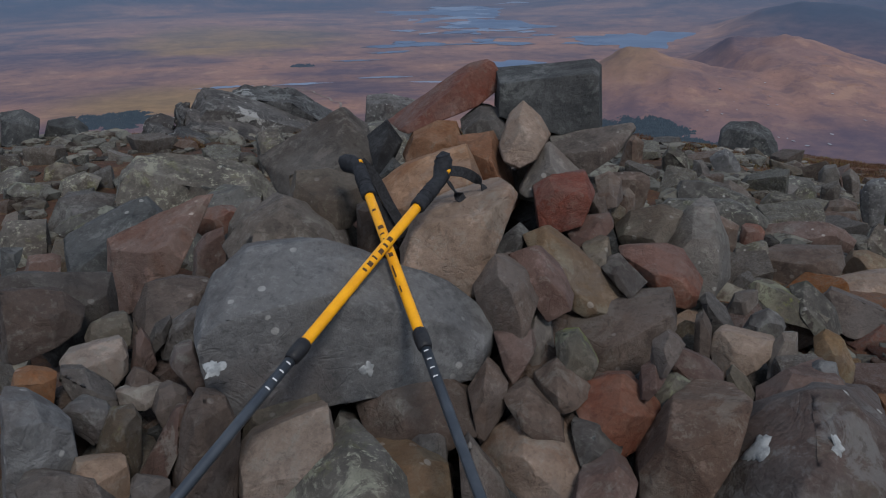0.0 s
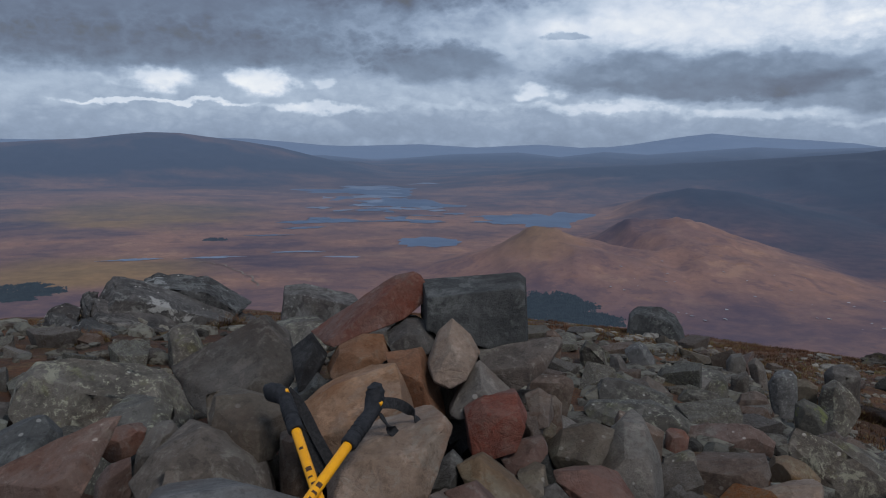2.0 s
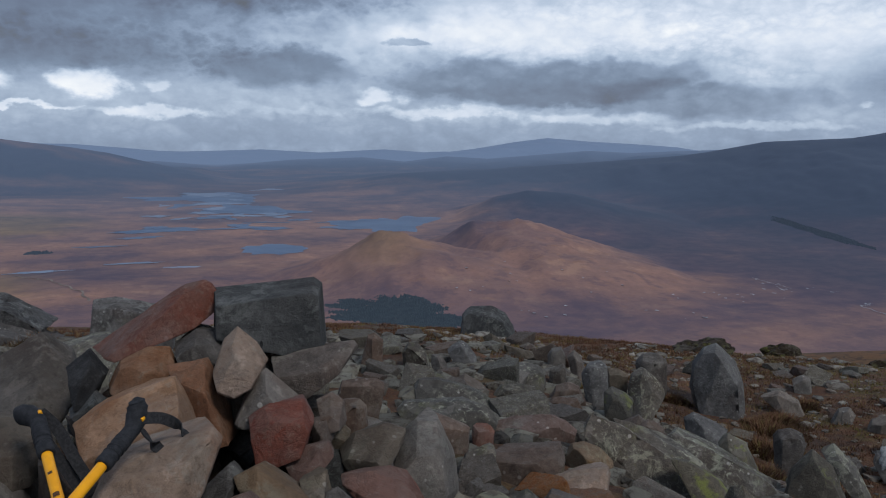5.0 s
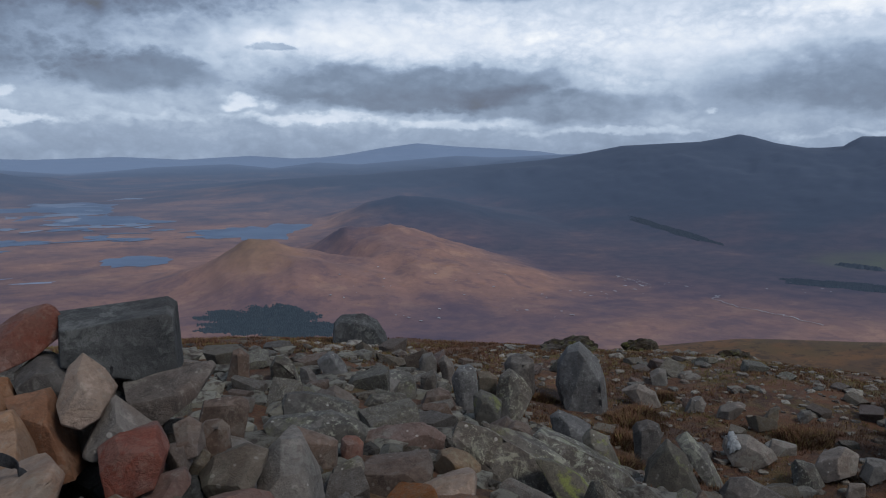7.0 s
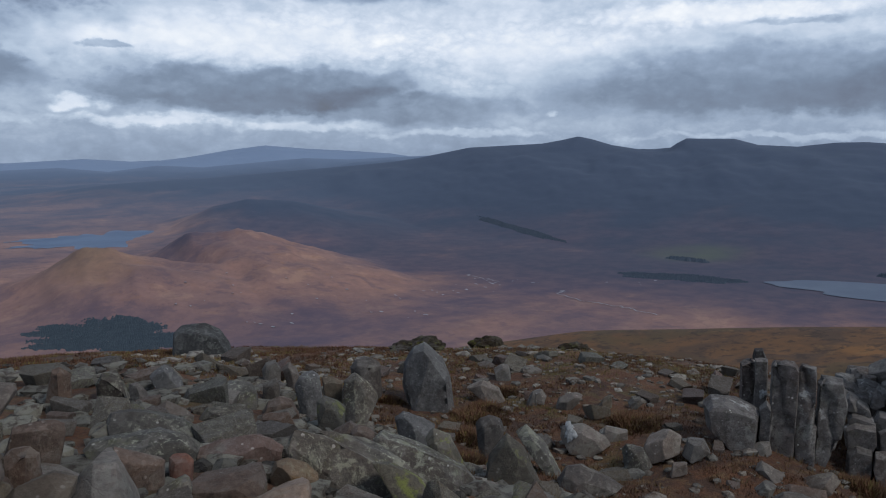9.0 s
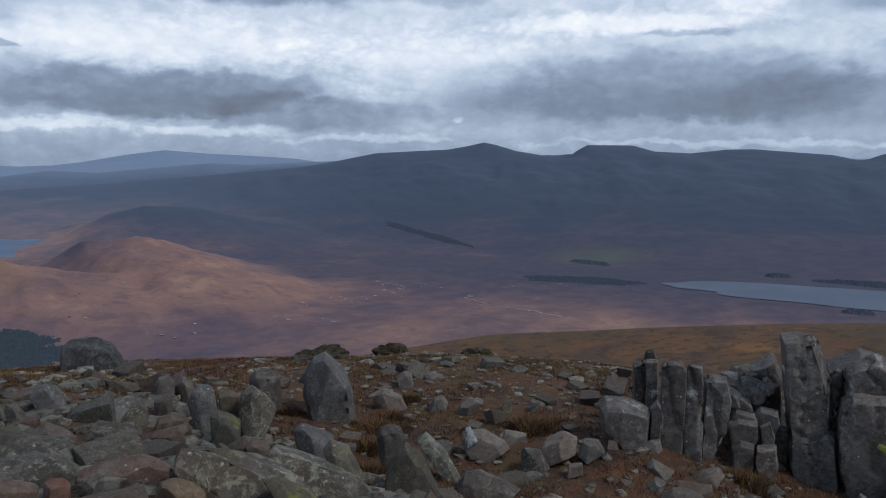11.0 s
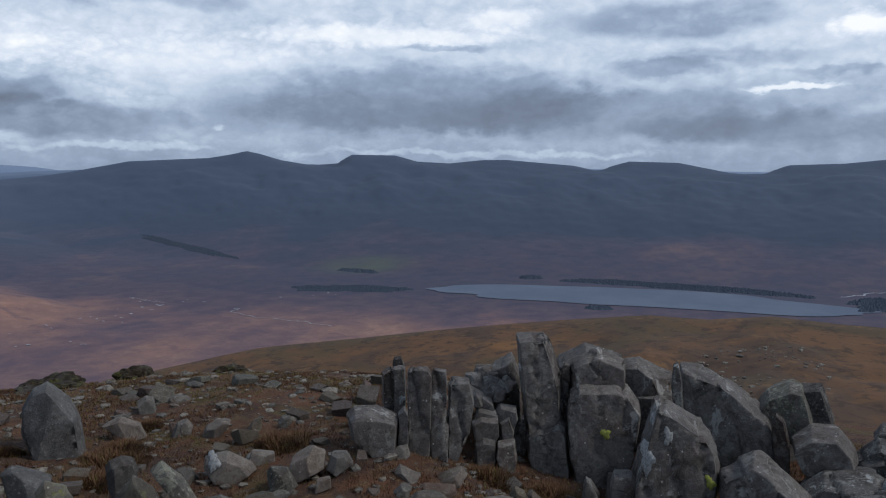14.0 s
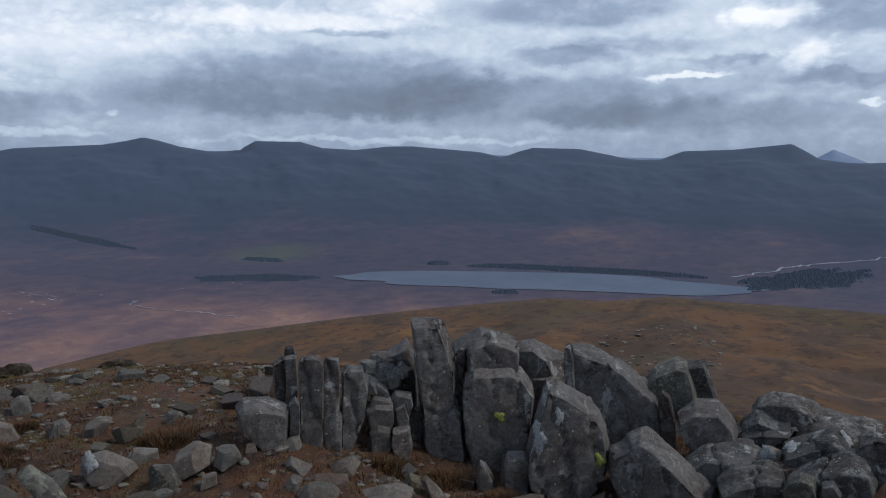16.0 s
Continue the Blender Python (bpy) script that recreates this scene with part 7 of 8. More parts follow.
stone("rock_slab", "slab", (5.805, 0.511, -0.507), -82.9, [(-0.362, -0.022), (-0.302, -0.136), (0.040, -0.304), (0.362, -0.191), (0.322, -0.078), (-0.052, 0.232), (-0.146, 0.274), (-0.348, 0.141)], 0.50, 3840, outcrop_east, "dark grey split bedrock slab", relief=0.026, wear=0.035, lean=9.0, facets=0, fine=0.095, cleave=0.22)
stone("rock_slab", "lichen", (6.815, 0.574, -0.183), -83.5, [(-0.206, 0.031), (-0.114, -0.122), (0.040, -0.250), (0.206, -0.115), (0.182, -0.026), (0.088, 0.193), (0.003, 0.200), (-0.145, 0.128)], 0.45, 3847, outcrop_east, "grey boulder crusted with pale lichen", relief=0.026, wear=0.035, lean=9.0, facets=0, fine=0.055, cleave=0.0)
stone("rock_slab", "strata", (6.893, 0.396, -0.149), -85.1, [(-0.139, 0.131), (-0.046, -0.035), (0.022, -0.207), (0.116, -0.215), (0.139, -0.108), (0.043, 0.165)], 0.30, 3854, outcrop_east, "dark layered bedrock slab", relief=0.026, wear=0.035, lean=9.0, facets=0, fine=0.055, cleave=0.0)
stone("rock_slab", "slab", (6.479, 0.294, -0.351), -85.8, [(-0.219, -0.031), (-0.135, -0.108), (0.007, -0.356), (0.219, -0.065), (0.195, 0.039), (0.092, 0.156), (-0.085, 0.149), (-0.202, 0.058)], 0.48, 3861, outcrop_east, "dark grey split bedrock slab", relief=0.026, wear=0.035, lean=9.0, facets=0, fine=0.055, cleave=0.0)
stone("rock_slab", "slab", (5.548, 1.453, -0.532), -72.4, [(-0.089, -0.078), (0.002, -0.218), (0.083, -0.206), (0.089, 0.052), (0.057, 0.103), (-0.068, 0.098), (-0.086, 0.044)], 0.19, 3868, outcrop_east, "dark grey split bedrock slab", relief=0.026, wear=0.035, lean=9.0, facets=0, fine=0.13, cleave=0.0)
stone("rock_slab", "slab", (5.383, 1.627, -0.547), -70.0, [(-0.052, 0.033), (-0.040, -0.047), (0.026, -0.161), (0.052, -0.044), (-0.003, 0.074), (-0.034, 0.094)], 0.12, 3875, outcrop_east, "dark grey split bedrock slab", relief=0.026, wear=0.035, lean=9.0, facets=0, fine=0.13, cleave=0.0)
stone("rock_slab", "slab", (5.405, 2.440, -0.450), -62.2, [(-0.075, -0.076), (0.026, -0.143), (0.075, -0.059), (0.068, 0.098), (-0.021, 0.113), (-0.074, 0.072)], 0.17, 3882, outcrop_east, "dark grey split bedrock slab", relief=0.026, wear=0.035, lean=9.0, facets=0, fine=0.13, cleave=0.0)
stone("rock_slab", "slab", (5.466, 2.299, -0.458), -63.8, [(-0.077, 0.017), (-0.045, -0.089), (0.045, -0.155), (0.077, -0.028), (0.057, 0.121), (-0.065, 0.101)], 0.17, 3889, outcrop_east, "dark grey split bedrock slab", relief=0.026, wear=0.035, lean=9.0, facets=0, fine=0.13, cleave=0.0)
stone("rock_slab", "slab", (5.539, 2.507, -0.315), -62.2, [(-0.100, 0.056), (-0.080, -0.074), (0.024, -0.257), (0.100, -0.035), (0.088, 0.095), (-0.037, 0.098)], 0.22, 3896, outcrop_east, "dark grey split bedrock slab", relief=0.026, wear=0.035, lean=9.0, facets=0, fine=0.13, cleave=0.0)
stone("rock_slab", "slab", (5.593, 2.357, -0.311), -63.8, [(-0.050, 0.055), (-0.042, -0.062), (0.025, -0.299), (0.050, -0.011), (0.013, 0.097)], 0.12, 3903, outcrop_east, "dark grey split bedrock slab", relief=0.026, wear=0.035, lean=9.0, facets=0, fine=0.13, cleave=0.0)
stone("rock_slab", "slab", (5.669, 2.582, -0.160), -62.2, [(-0.074, 0.005), (-0.032, -0.398), (0.074, -0.042), (0.053, 0.025), (-0.019, 0.070)], 0.16, 3910, outcrop_east, "dark grey split bedrock slab", relief=0.026, wear=0.035, lean=9.0, facets=0, fine=0.13, cleave=0.0)
stone("rock_slab", "slab", (5.699, 2.414, -0.217), -63.8, [(-0.089, 0.009), (-0.047, -0.388), (0.089, -0.037), (0.072, 0.051), (-0.047, 0.066)], 0.20, 3917, outcrop_east, "dark grey split bedrock slab", relief=0.026, wear=0.035, lean=9.0, facets=0, fine=0.13, cleave=0.0)
stone("rock_slab", "slab", (5.614, 2.536, -0.220), -62.3, [(-0.088, 0.022), (-0.068, -0.348), (0.088, -0.038), (0.080, 0.019), (-0.067, 0.052)], 0.19, 3924, outcrop_east, "dark grey split bedrock slab", relief=0.026, wear=0.035, lean=9.0, facets=0, fine=0.13, cleave=0.0)
stone("rock_slab", "slab", (5.876, 2.392, -0.495), -64.7, [(-0.081, -0.010), (0.006, -0.223), (0.081, -0.148), (0.072, 0.193), (0.006, 0.170)], 0.18, 3931, outcrop_east, "dark grey split bedrock slab", relief=0.026, wear=0.035, lean=9.0, facets=0, fine=0.095, cleave=0.22)
stone("rock_slab", "darkslab", (6.839, -0.450, -0.303), -92.8, [(-0.428, 0.004), (-0.364, -0.075), (-0.085, -0.328), (0.142, -0.313), (0.423, -0.047), (0.428, -0.004), (-0.176, 0.120), (-0.313, 0.110), (-0.391, 0.072)], 0.50, 3938, outcrop_east, "dark grey bedrock slab with white lichen", relief=0.026, wear=0.035, lean=9.0, facets=0, fine=0.13, cleave=0.26)
stone("rock_slab", "darkslab", (6.596, -0.101, -0.409), -89.6, [(-0.219, -0.046), (-0.117, -0.243), (0.219, 0.060), (0.178, 0.118), (-0.029, 0.089), (-0.163, 0.027)], 0.48, 3945, outcrop_east, "dark grey bedrock slab with white lichen", relief=0.026, wear=0.035, lean=9.0, facets=0, fine=0.13, cleave=0.26)
stone("rock_slab", "darkslab", (6.038, -0.433, -0.278), -93.0, [(-0.206, -0.060), (-0.168, -0.285), (-0.082, -0.288), (0.081, -0.056), (0.206, 0.031), (0.170, 0.100), (0.086, 0.135), (-0.192, 0.001)], 0.45, 3952, outcrop_east, "dark grey bedrock slab with white lichen", relief=0.026, wear=0.035, lean=9.0, facets=0, fine=0.055, cleave=0.26)
stone("rock_slab", "darkslab", (5.783, -0.515, -0.358), -94.0, [(-0.233, -0.069), (-0.163, -0.197), (0.180, -0.095), (0.233, 0.023), (0.197, 0.124), (0.103, 0.167), (-0.049, 0.096), (-0.204, -0.008)], 0.50, 3959, outcrop_east, "dark grey bedrock slab with white lichen", relief=0.026, wear=0.035, lean=9.0, facets=0, fine=0.055, cleave=0.26)
stone("rock_slab", "lichen", (5.512, -0.332, -0.383), -92.1, [(-0.100, -0.013), (-0.079, -0.160), (0.074, -0.085), (0.100, -0.010), (0.063, 0.106), (-0.014, 0.116), (-0.074, 0.081)], 0.22, 3966, outcrop_east, "grey boulder crusted with pale lichen", relief=0.026, wear=0.035, lean=9.0, facets=0, fine=0.13, cleave=0.0)
stone("rock_slab", "slab", (5.484, -0.489, -0.362), -93.9, [(-0.058, -0.023), (-0.040, -0.154), (0.049, -0.069), (0.058, 0.019), (0.010, 0.088), (-0.048, 0.066)], 0.13, 3973, outcrop_east, "dark grey split bedrock slab", relief=0.026, wear=0.035, lean=9.0, facets=0, fine=0.13, cleave=0.0)
stone("rock_slab", "darkslab", (6.147, 0.167, -0.534), -86.8, [(-0.274, -0.177), (-0.046, -0.113), (0.100, -0.050), (0.274, 0.117), (0.200, 0.147), (-0.094, 0.128), (-0.241, 0.004)], 0.50, 3980, outcrop_east, "dark grey bedrock slab with white lichen", relief=0.026, wear=0.035, lean=9.0, facets=0, fine=0.055, cleave=0.26)
stone("rock_slab", "darkslab", (5.695, -0.050, -0.455), -89.0, [(-0.201, -0.004), (-0.162, -0.160), (0.041, -0.162), (0.201, -0.012), (0.179, 0.095), (0.064, 0.114), (-0.101, 0.069)], 0.44, 3987, outcrop_east, "dark grey bedrock slab with white lichen", relief=0.026, wear=0.035, lean=9.0, facets=0, fine=0.13, cleave=0.26)
stone("rock_slab", "darkslab", (5.882, -0.755, -0.193), -96.4, [(-0.112, -0.025), (-0.029, -0.317), (0.092, -0.093), (0.112, 0.055), (0.049, 0.114), (-0.028, 0.118), (-0.102, 0.068)], 0.25, 3994, outcrop_east, "dark grey bedrock slab with white lichen", relief=0.026, wear=0.035, lean=9.0, facets=0, fine=0.13, cleave=0.26)
stone("rock_slab", "rustslab", (5.845, -0.241, -0.363), -91.0, [(-0.078, -0.020), (0.006, -0.230), (0.078, -0.001), (0.070, 0.028), (-0.063, 0.013)], 0.17, 4001, outcrop_east, "rust-brown bedrock splinter", relief=0.026, wear=0.035, lean=9.0, facets=0, fine=0.13, cleave=0.0)
stone("rock_slab", "pale", (6.096, -0.150, -0.386), -90.0, [(-0.078, -0.033), (-0.041, -0.232), (0.046, -0.033), (0.078, 0.031), (0.006, 0.059), (-0.052, 0.030)], 0.17, 4008, outcrop_east, "pale grey stone with white flecks", relief=0.026, wear=0.035, lean=9.0, facets=0, fine=0.13, cleave=0.0)
stone("rock_slab", "slab", (6.16, 2.743, -0.156), -63.0, [(-0.213, -0.057), (-0.098, -0.335), (0.213, -0.388), (0.213, 0.079), (0.134, 0.255), (-0.05, 0.154)], 0.4, 1271, outcrop_east, "dark grey split bedrock slab", relief=0.03, wear=0.03, lean=16.0, fine=0.085, cleave=0.11)
stone("rock_slab", "slab", (6.698, 2.109, -0.034), -70.0, [(-0.298, -0.009), (-0.239, -0.662), (0.298, -0.627), (0.261, 0.108), (-0.05, 0.181), (-0.265, 0.075)], 0.5, 1334, outcrop_east, "dark grey split bedrock slab", relief=0.03, wear=0.03, lean=16.0, fine=0.085, cleave=0.11)
stone("rock_slab", "slab", (7.066, 1.752, -0.25), -73.9, [(-0.238, 0.055), (-0.135, -0.402), (-0.01, -0.499), (0.159, -0.083), (0.238, 0.123), (-0.068, 0.243), (-0.19, 0.219)], 0.6, 1341, outcrop_east, "dark grey split bedrock slab", relief=0.03, wear=0.03, lean=16.0, fine=0.085, cleave=0.11)
stone("rock_slab", "darkslab", (6.681, -0.575, -0.362), -94.0, [(-0.302, 0.037), (-0.175, -0.214), (0.012, -0.246), (0.302, -0.215), (0.25, 0.097), (-0.11, 0.102)], 0.5, 1418, outcrop_east, "dark grey bedrock slab with white lichen", relief=0.03, wear=0.03, lean=16.0, fine=0.085, cleave=0.14)
stone("rock_slab", "darkslab", (6.656, -0.099, -0.379), -89.5, [(-0.196, -0.013), (-0.08, -0.291), (0.196, -0.242), (0.171, 0.046), (-0.053, 0.128)], 0.4, 1425, outcrop_east, "dark grey bedrock slab with white lichen", relief=0.03, wear=0.03, lean=16.0, fine=0.085, cleave=0.14)
stone("rock_slab", "slab", (6.916, 1.622, -0.466), -74.5, [(-0.21, -0.236), (0.21, -0.29), (0.189, 0.239), (0.022, 0.257), (-0.145, 0.225)], 0.4, 1516, outcrop_east, "dark grey split bedrock slab", relief=0.03, wear=0.03, lean=16.0, fine=0.085, cleave=0.11)
stone("rock_slab", "slab", (7.201, 0.708, -0.613), -82.7, [(-0.18, -0.251), (0.146, -0.266), (0.18, 0.034), (0.034, 0.266), (-0.15, 0.249)], 0.4, 1523, outcrop_east, "dark grey split bedrock slab", relief=0.03, wear=0.03, lean=16.0, fine=0.085, cleave=0.11)
stone("rock_slab", "slab", (5.819, 2.584, -0.091), -64.1, [(-0.063, -0.027), (0.003, -0.047), (0.063, -0.027), (0.049, 0.036), (-0.008, 0.047), (-0.06, 0.027)], 0.19, 1530, outcrop_east, "dark grey split bedrock slab", relief=0.028, wear=0.035, lean=14.0, fine=0.2)
stone("rock_slab", "slab", (5.902, 2.797, -0.059), -62.7, [(-0.079, -0.02), (-0.011, -0.055), (0.079, -0.025), (0.046, 0.048), (-0.026, 0.055), (-0.071, 0.049)], 0.14, 1537, outcrop_east, "dark grey split bedrock slab", relief=0.028, wear=0.035, lean=14.0, fine=0.2)
stone("rock_slab", "slab", (5.841, 2.63, -0.08), -63.8, [(-0.047, 0.037), (-0.041, -0.049), (0.003, -0.061), (0.047, -0.023), (0.028, 0.035), (-0.012, 0.061)], 0.19, 1544, outcrop_east, "dark grey split bedrock slab", relief=0.028, wear=0.035, lean=14.0, fine=0.2)
stone("rock_slab", "slab", (5.705, 2.661, -0.103), -62.9, [(-0.056, -0.021), (-0.008, -0.033), (0.056, -0.022), (0.038, 0.018), (-0.005, 0.03), (-0.04, 0.033)], 0.17, 1551, outcrop_east, "dark grey split bedrock slab", relief=0.028, wear=0.035, lean=14.0, fine=0.2)
stone("rock_slab", "slab", (5.637, 2.674, -0.119), -62.5, [(-0.048, 0.027), (-0.047, -0.039), (0.001, -0.051), (0.048, -0.023), (0.034, 0.017), (-0.009, 0.051)], 0.21, 1558, outcrop_east, "dark grey split bedrock slab", relief=0.028, wear=0.035, lean=14.0, fine=0.2)
stone("rock_slab", "slab", (5.819, 2.713, -0.084), -63.0, [(-0.073, -0.027), (0.012, -0.043), (0.073, -0.013), (0.068, 0.014), (-0.012, 0.043), (-0.061, 0.028)], 0.21, 1565, outcrop_east, "dark grey split bedrock slab", relief=0.028, wear=0.035, lean=14.0, fine=0.2)
stone("rock_slab", "slab", (6.016, 2.776, -0.032), -63.3, [(-0.069, -0.028), (0.0, -0.049), (0.069, -0.028), (0.04, 0.027), (-0.01, 0.049), (-0.051, 0.043)], 0.17, 1572, outcrop_east, "dark grey split bedrock slab", relief=0.028, wear=0.035, lean=14.0, fine=0.2)
stone("rock_slab", "slab", (6.074, 2.794, -0.026), -63.4, [(-0.071, -0.026), (-0.006, -0.042), (0.071, -0.002), (0.057, 0.04), (-0.012, 0.042), (-0.058, 0.036)], 0.17, 1579, outcrop_east, "dark grey split bedrock slab", relief=0.028, wear=0.035, lean=14.0, fine=0.2)
stone("rock_slab", "slab", (5.915, 2.488, -0.064), -65.3, [(-0.061, -0.034), (0.005, -0.036), (0.061, -0.015), (0.052, 0.025), (-0.001, 0.036), (-0.04, 0.03)], 0.13, 1586, outcrop_east, "dark grey split bedrock slab", relief=0.028, wear=0.035, lean=14.0, fine=0.2)
stone("rock_slab", "slab", (5.786, 2.624, -0.103), -63.6, [(-0.066, 0.027), (-0.065, -0.022), (-0.004, -0.038), (0.066, -0.017), (0.048, 0.022), (-0.014, 0.038)], 0.21, 1593, outcrop_east, "dark grey split bedrock slab", relief=0.028, wear=0.035, lean=14.0, fine=0.2)
stone("rock_slab", "slab", (5.8, 2.526, -0.102), -64.5, [(-0.05, -0.042), (0.003, -0.058), (0.05, -0.029), (0.044, 0.024), (-0.008, 0.058), (-0.034, 0.035)], 0.21, 1600, outcrop_east, "dark grey split bedrock slab", relief=0.028, wear=0.035, lean=14.0, fine=0.2)
stone("rock_slab", "slab", (5.685, 2.711, -0.099), -62.4, [(-0.059, -0.042), (0.002, -0.049), (0.059, -0.034), (0.049, 0.02), (-0.017, 0.049), (-0.047, 0.021)], 0.16, 1607, outcrop_east, "dark grey split bedrock slab", relief=0.028, wear=0.035, lean=14.0, fine=0.2)
stone("rock_slab", "slab", (6.046, 2.766, -0.025), -63.5, [(-0.05, -0.016), (0.0, -0.033), (0.05, -0.008), (0.036, 0.03), (-0.005, 0.033), (-0.042, 0.027)], 0.15, 1614, outcrop_east, "dark grey split bedrock slab", relief=0.028, wear=0.035, lean=14.0, fine=0.2)
stone("rock_slab", "slab", (6.061, 2.797, -0.012), -63.3, [(-0.076, -0.019), (-0.007, -0.035), (0.076, -0.023), (0.061, 0.033), (-0.012, 0.035), (-0.063, 0.034)], 0.12, 1621, outcrop_east, "dark grey split bedrock slab", relief=0.028, wear=0.035, lean=14.0, fine=0.2)
stone("rock_slab", "slab", (5.91, 2.639, -0.068), -64.0, [(-0.082, -0.044), (-0.002, -0.055), (0.082, -0.024), (0.054, 0.034), (-0.013, 0.055), (-0.075, 0.043)], 0.18, 1628, outcrop_east, "dark grey split bedrock slab", relief=0.028, wear=0.035, lean=14.0, fine=0.2)
stone("rock_slab", "slab", (5.644, 2.638, -0.124), -62.9, [(-0.052, -0.035), (-0.004, -0.06), (0.052, -0.027), (0.05, 0.035), (-0.006, 0.06), (-0.036, 0.037)], 0.21, 1635, outcrop_east, "dark grey split bedrock slab", relief=0.028, wear=0.035, lean=14.0, fine=0.2)
stone("rock_slab", "slab", (5.985, 2.748, -0.033), -63.4, [(-0.07, -0.03), (-0.002, -0.06), (0.07, -0.025), (0.051, 0.025), (-0.013, 0.06), (-0.053, 0.031)], 0.12, 1642, outcrop_east, "dark grey split bedrock slab", relief=0.028, wear=0.035, lean=14.0, fine=0.2)
stone("rock_slab", "slab", (5.8, 2.585, -0.091), -64.0, [(-0.041, -0.026), (-0.001, -0.056), (0.038, -0.019), (0.041, 0.036), (-0.007, 0.056), (-0.038, 0.037)], 0.15, 1649, outcrop_east, "dark grey split bedrock slab", relief=0.028, wear=0.035, lean=14.0, fine=0.2)
stone("rock_slab", "slab", (5.959, 2.54, -0.055), -65.0, [(-0.038, -0.043), (0.007, -0.05), (0.038, -0.026), (0.032, 0.024), (0.001, 0.05), (-0.03, 0.031)], 0.16, 1656, outcrop_east, "dark grey split bedrock slab", relief=0.028, wear=0.035, lean=14.0, fine=0.2)
stone("rock_slab", "slab", (5.887, 2.52, -0.086), -64.9, [(-0.055, -0.015), (-0.01, -0.045), (0.055, -0.006), (0.032, 0.025), (-0.012, 0.045), (-0.051, 0.025)], 0.2, 1663, outcrop_east, "dark grey split bedrock slab", relief=0.028, wear=0.035, lean=14.0, fine=0.2)
stone("rock_slab", "slab", (5.902, 2.555, -0.083), -64.7, [(-0.04, 0.028), (-0.03, -0.035), (0.01, -0.047), (0.036, -0.019), (0.04, 0.027), (-0.009, 0.047)], 0.22, 1670, outcrop_east, "dark grey split bedrock slab", relief=0.028, wear=0.035, lean=14.0, fine=0.2)
stone("rock_slab", "slab", (5.968, 2.671, -0.045), -64.0, [(-0.049, -0.025), (0.009, -0.046), (0.049, -0.017), (0.048, 0.039), (-0.001, 0.046), (-0.042, 0.045)], 0.12, 1677, outcrop_east, "dark grey split bedrock slab", relief=0.028, wear=0.035, lean=14.0, fine=0.2)
hummock((5.221, 7.253), 0.72, 0.22, 5)
hummock((6.087, 7.088), 0.42, 0.22, 6)
hummock((6.823, 6.392), 0.46, 0.22, 7)

# ---- loose rubble between the placed stones ----
def rubble_mesh(name, seed, level):
    rng = random.Random(seed)
    planes = []
    dims = (1.0, rng.uniform(0.55, 0.85), rng.uniform(0.42, 0.68))
    for axis in range(3):
        for sign in (-1, 1):
            v = [rng.uniform(-0.35, 0.35) for _ in range(3)]
            v[axis] = sign
            planes.append((tuple(v), dims[axis] * rng.uniform(0.75, 0.95)))
    for k in range(3):
        v = np.array([rng.gauss(0, 1) / q for q in dims])
        v = v / np.linalg.norm(v)
        planes.append((tuple(v), float(np.abs(v) @ np.array(dims)) * rng.uniform(0.5, 0.68)))
    return rock_mesh(name, planes, dims, seed, level, 0.04, 0.08, 2)


HEAP_KINDS = ["brown", "brown", "grey", "grey3", "tan2", "tan3", "pink", "pink2", "red2", "ochre", "pale", "orange"]
FIELD_KINDS = ["lichen", "lichen", "lichen", "grey", "grey3", "mossy", "brown", "tan3", "pale"]
TURF_KINDS = ["chip2", "lichen", "grey3", "chip2", "tan3", "pink2"]


def ground_z(x, y):
    return float(land(np.array([x]), np.array([y]))[0])


def rubble(count, box, sizes, kinds, seed, label, keep, gap=0.75, level=0.5, sink=0.25, parent=None):
    """Stones as things of their own, strewn over a stretch of the plan."""
    rng = random.Random(seed)
    meshes = {}
    made, tries = 0, 0
    while made < count and tries < count * 40:
        tries += 1
        x, y = rng.uniform(box[0], box[2]), rng.uniform(box[1], box[3])
        s = sizes[0] + (sizes[1] - sizes[0]) * rng.random() ** 2
        if not keep(x, y) or any((x - a) ** 2 + (y - b) ** 2 < (gap * (s + r)) ** 2 for a, b, r in PLACED):
            continue
        kind, form = rng.choice(kinds), rng.randrange(5)
        if (kind, form) not in meshes:
            meshes[kind, form] = rubble_mesh("stone", seed * 100 + form, level)
            meshes[kind, form].materials.append(MAT[kind])
        ob = new("stone", meshes[kind, form])
        ob.location = (x, y, ground_z(x, y) + s * (0.45 - sink))
        ob.rotation_euler = (rng.uniform(-0.4, 0.4), rng.uniform(-0.4, 0.4), rng.uniform(0, 6.28))
        ob.scale = (s, s * rng.uniform(0.8, 1.1), s * rng.uniform(0.8, 1.2))
        if parent:
            ob.parent = parent
        else:
            tagged(ob, label, "stone", "loose stones on the summit")
        PLACED.append((x, y, s * 0.8))
        made += 1


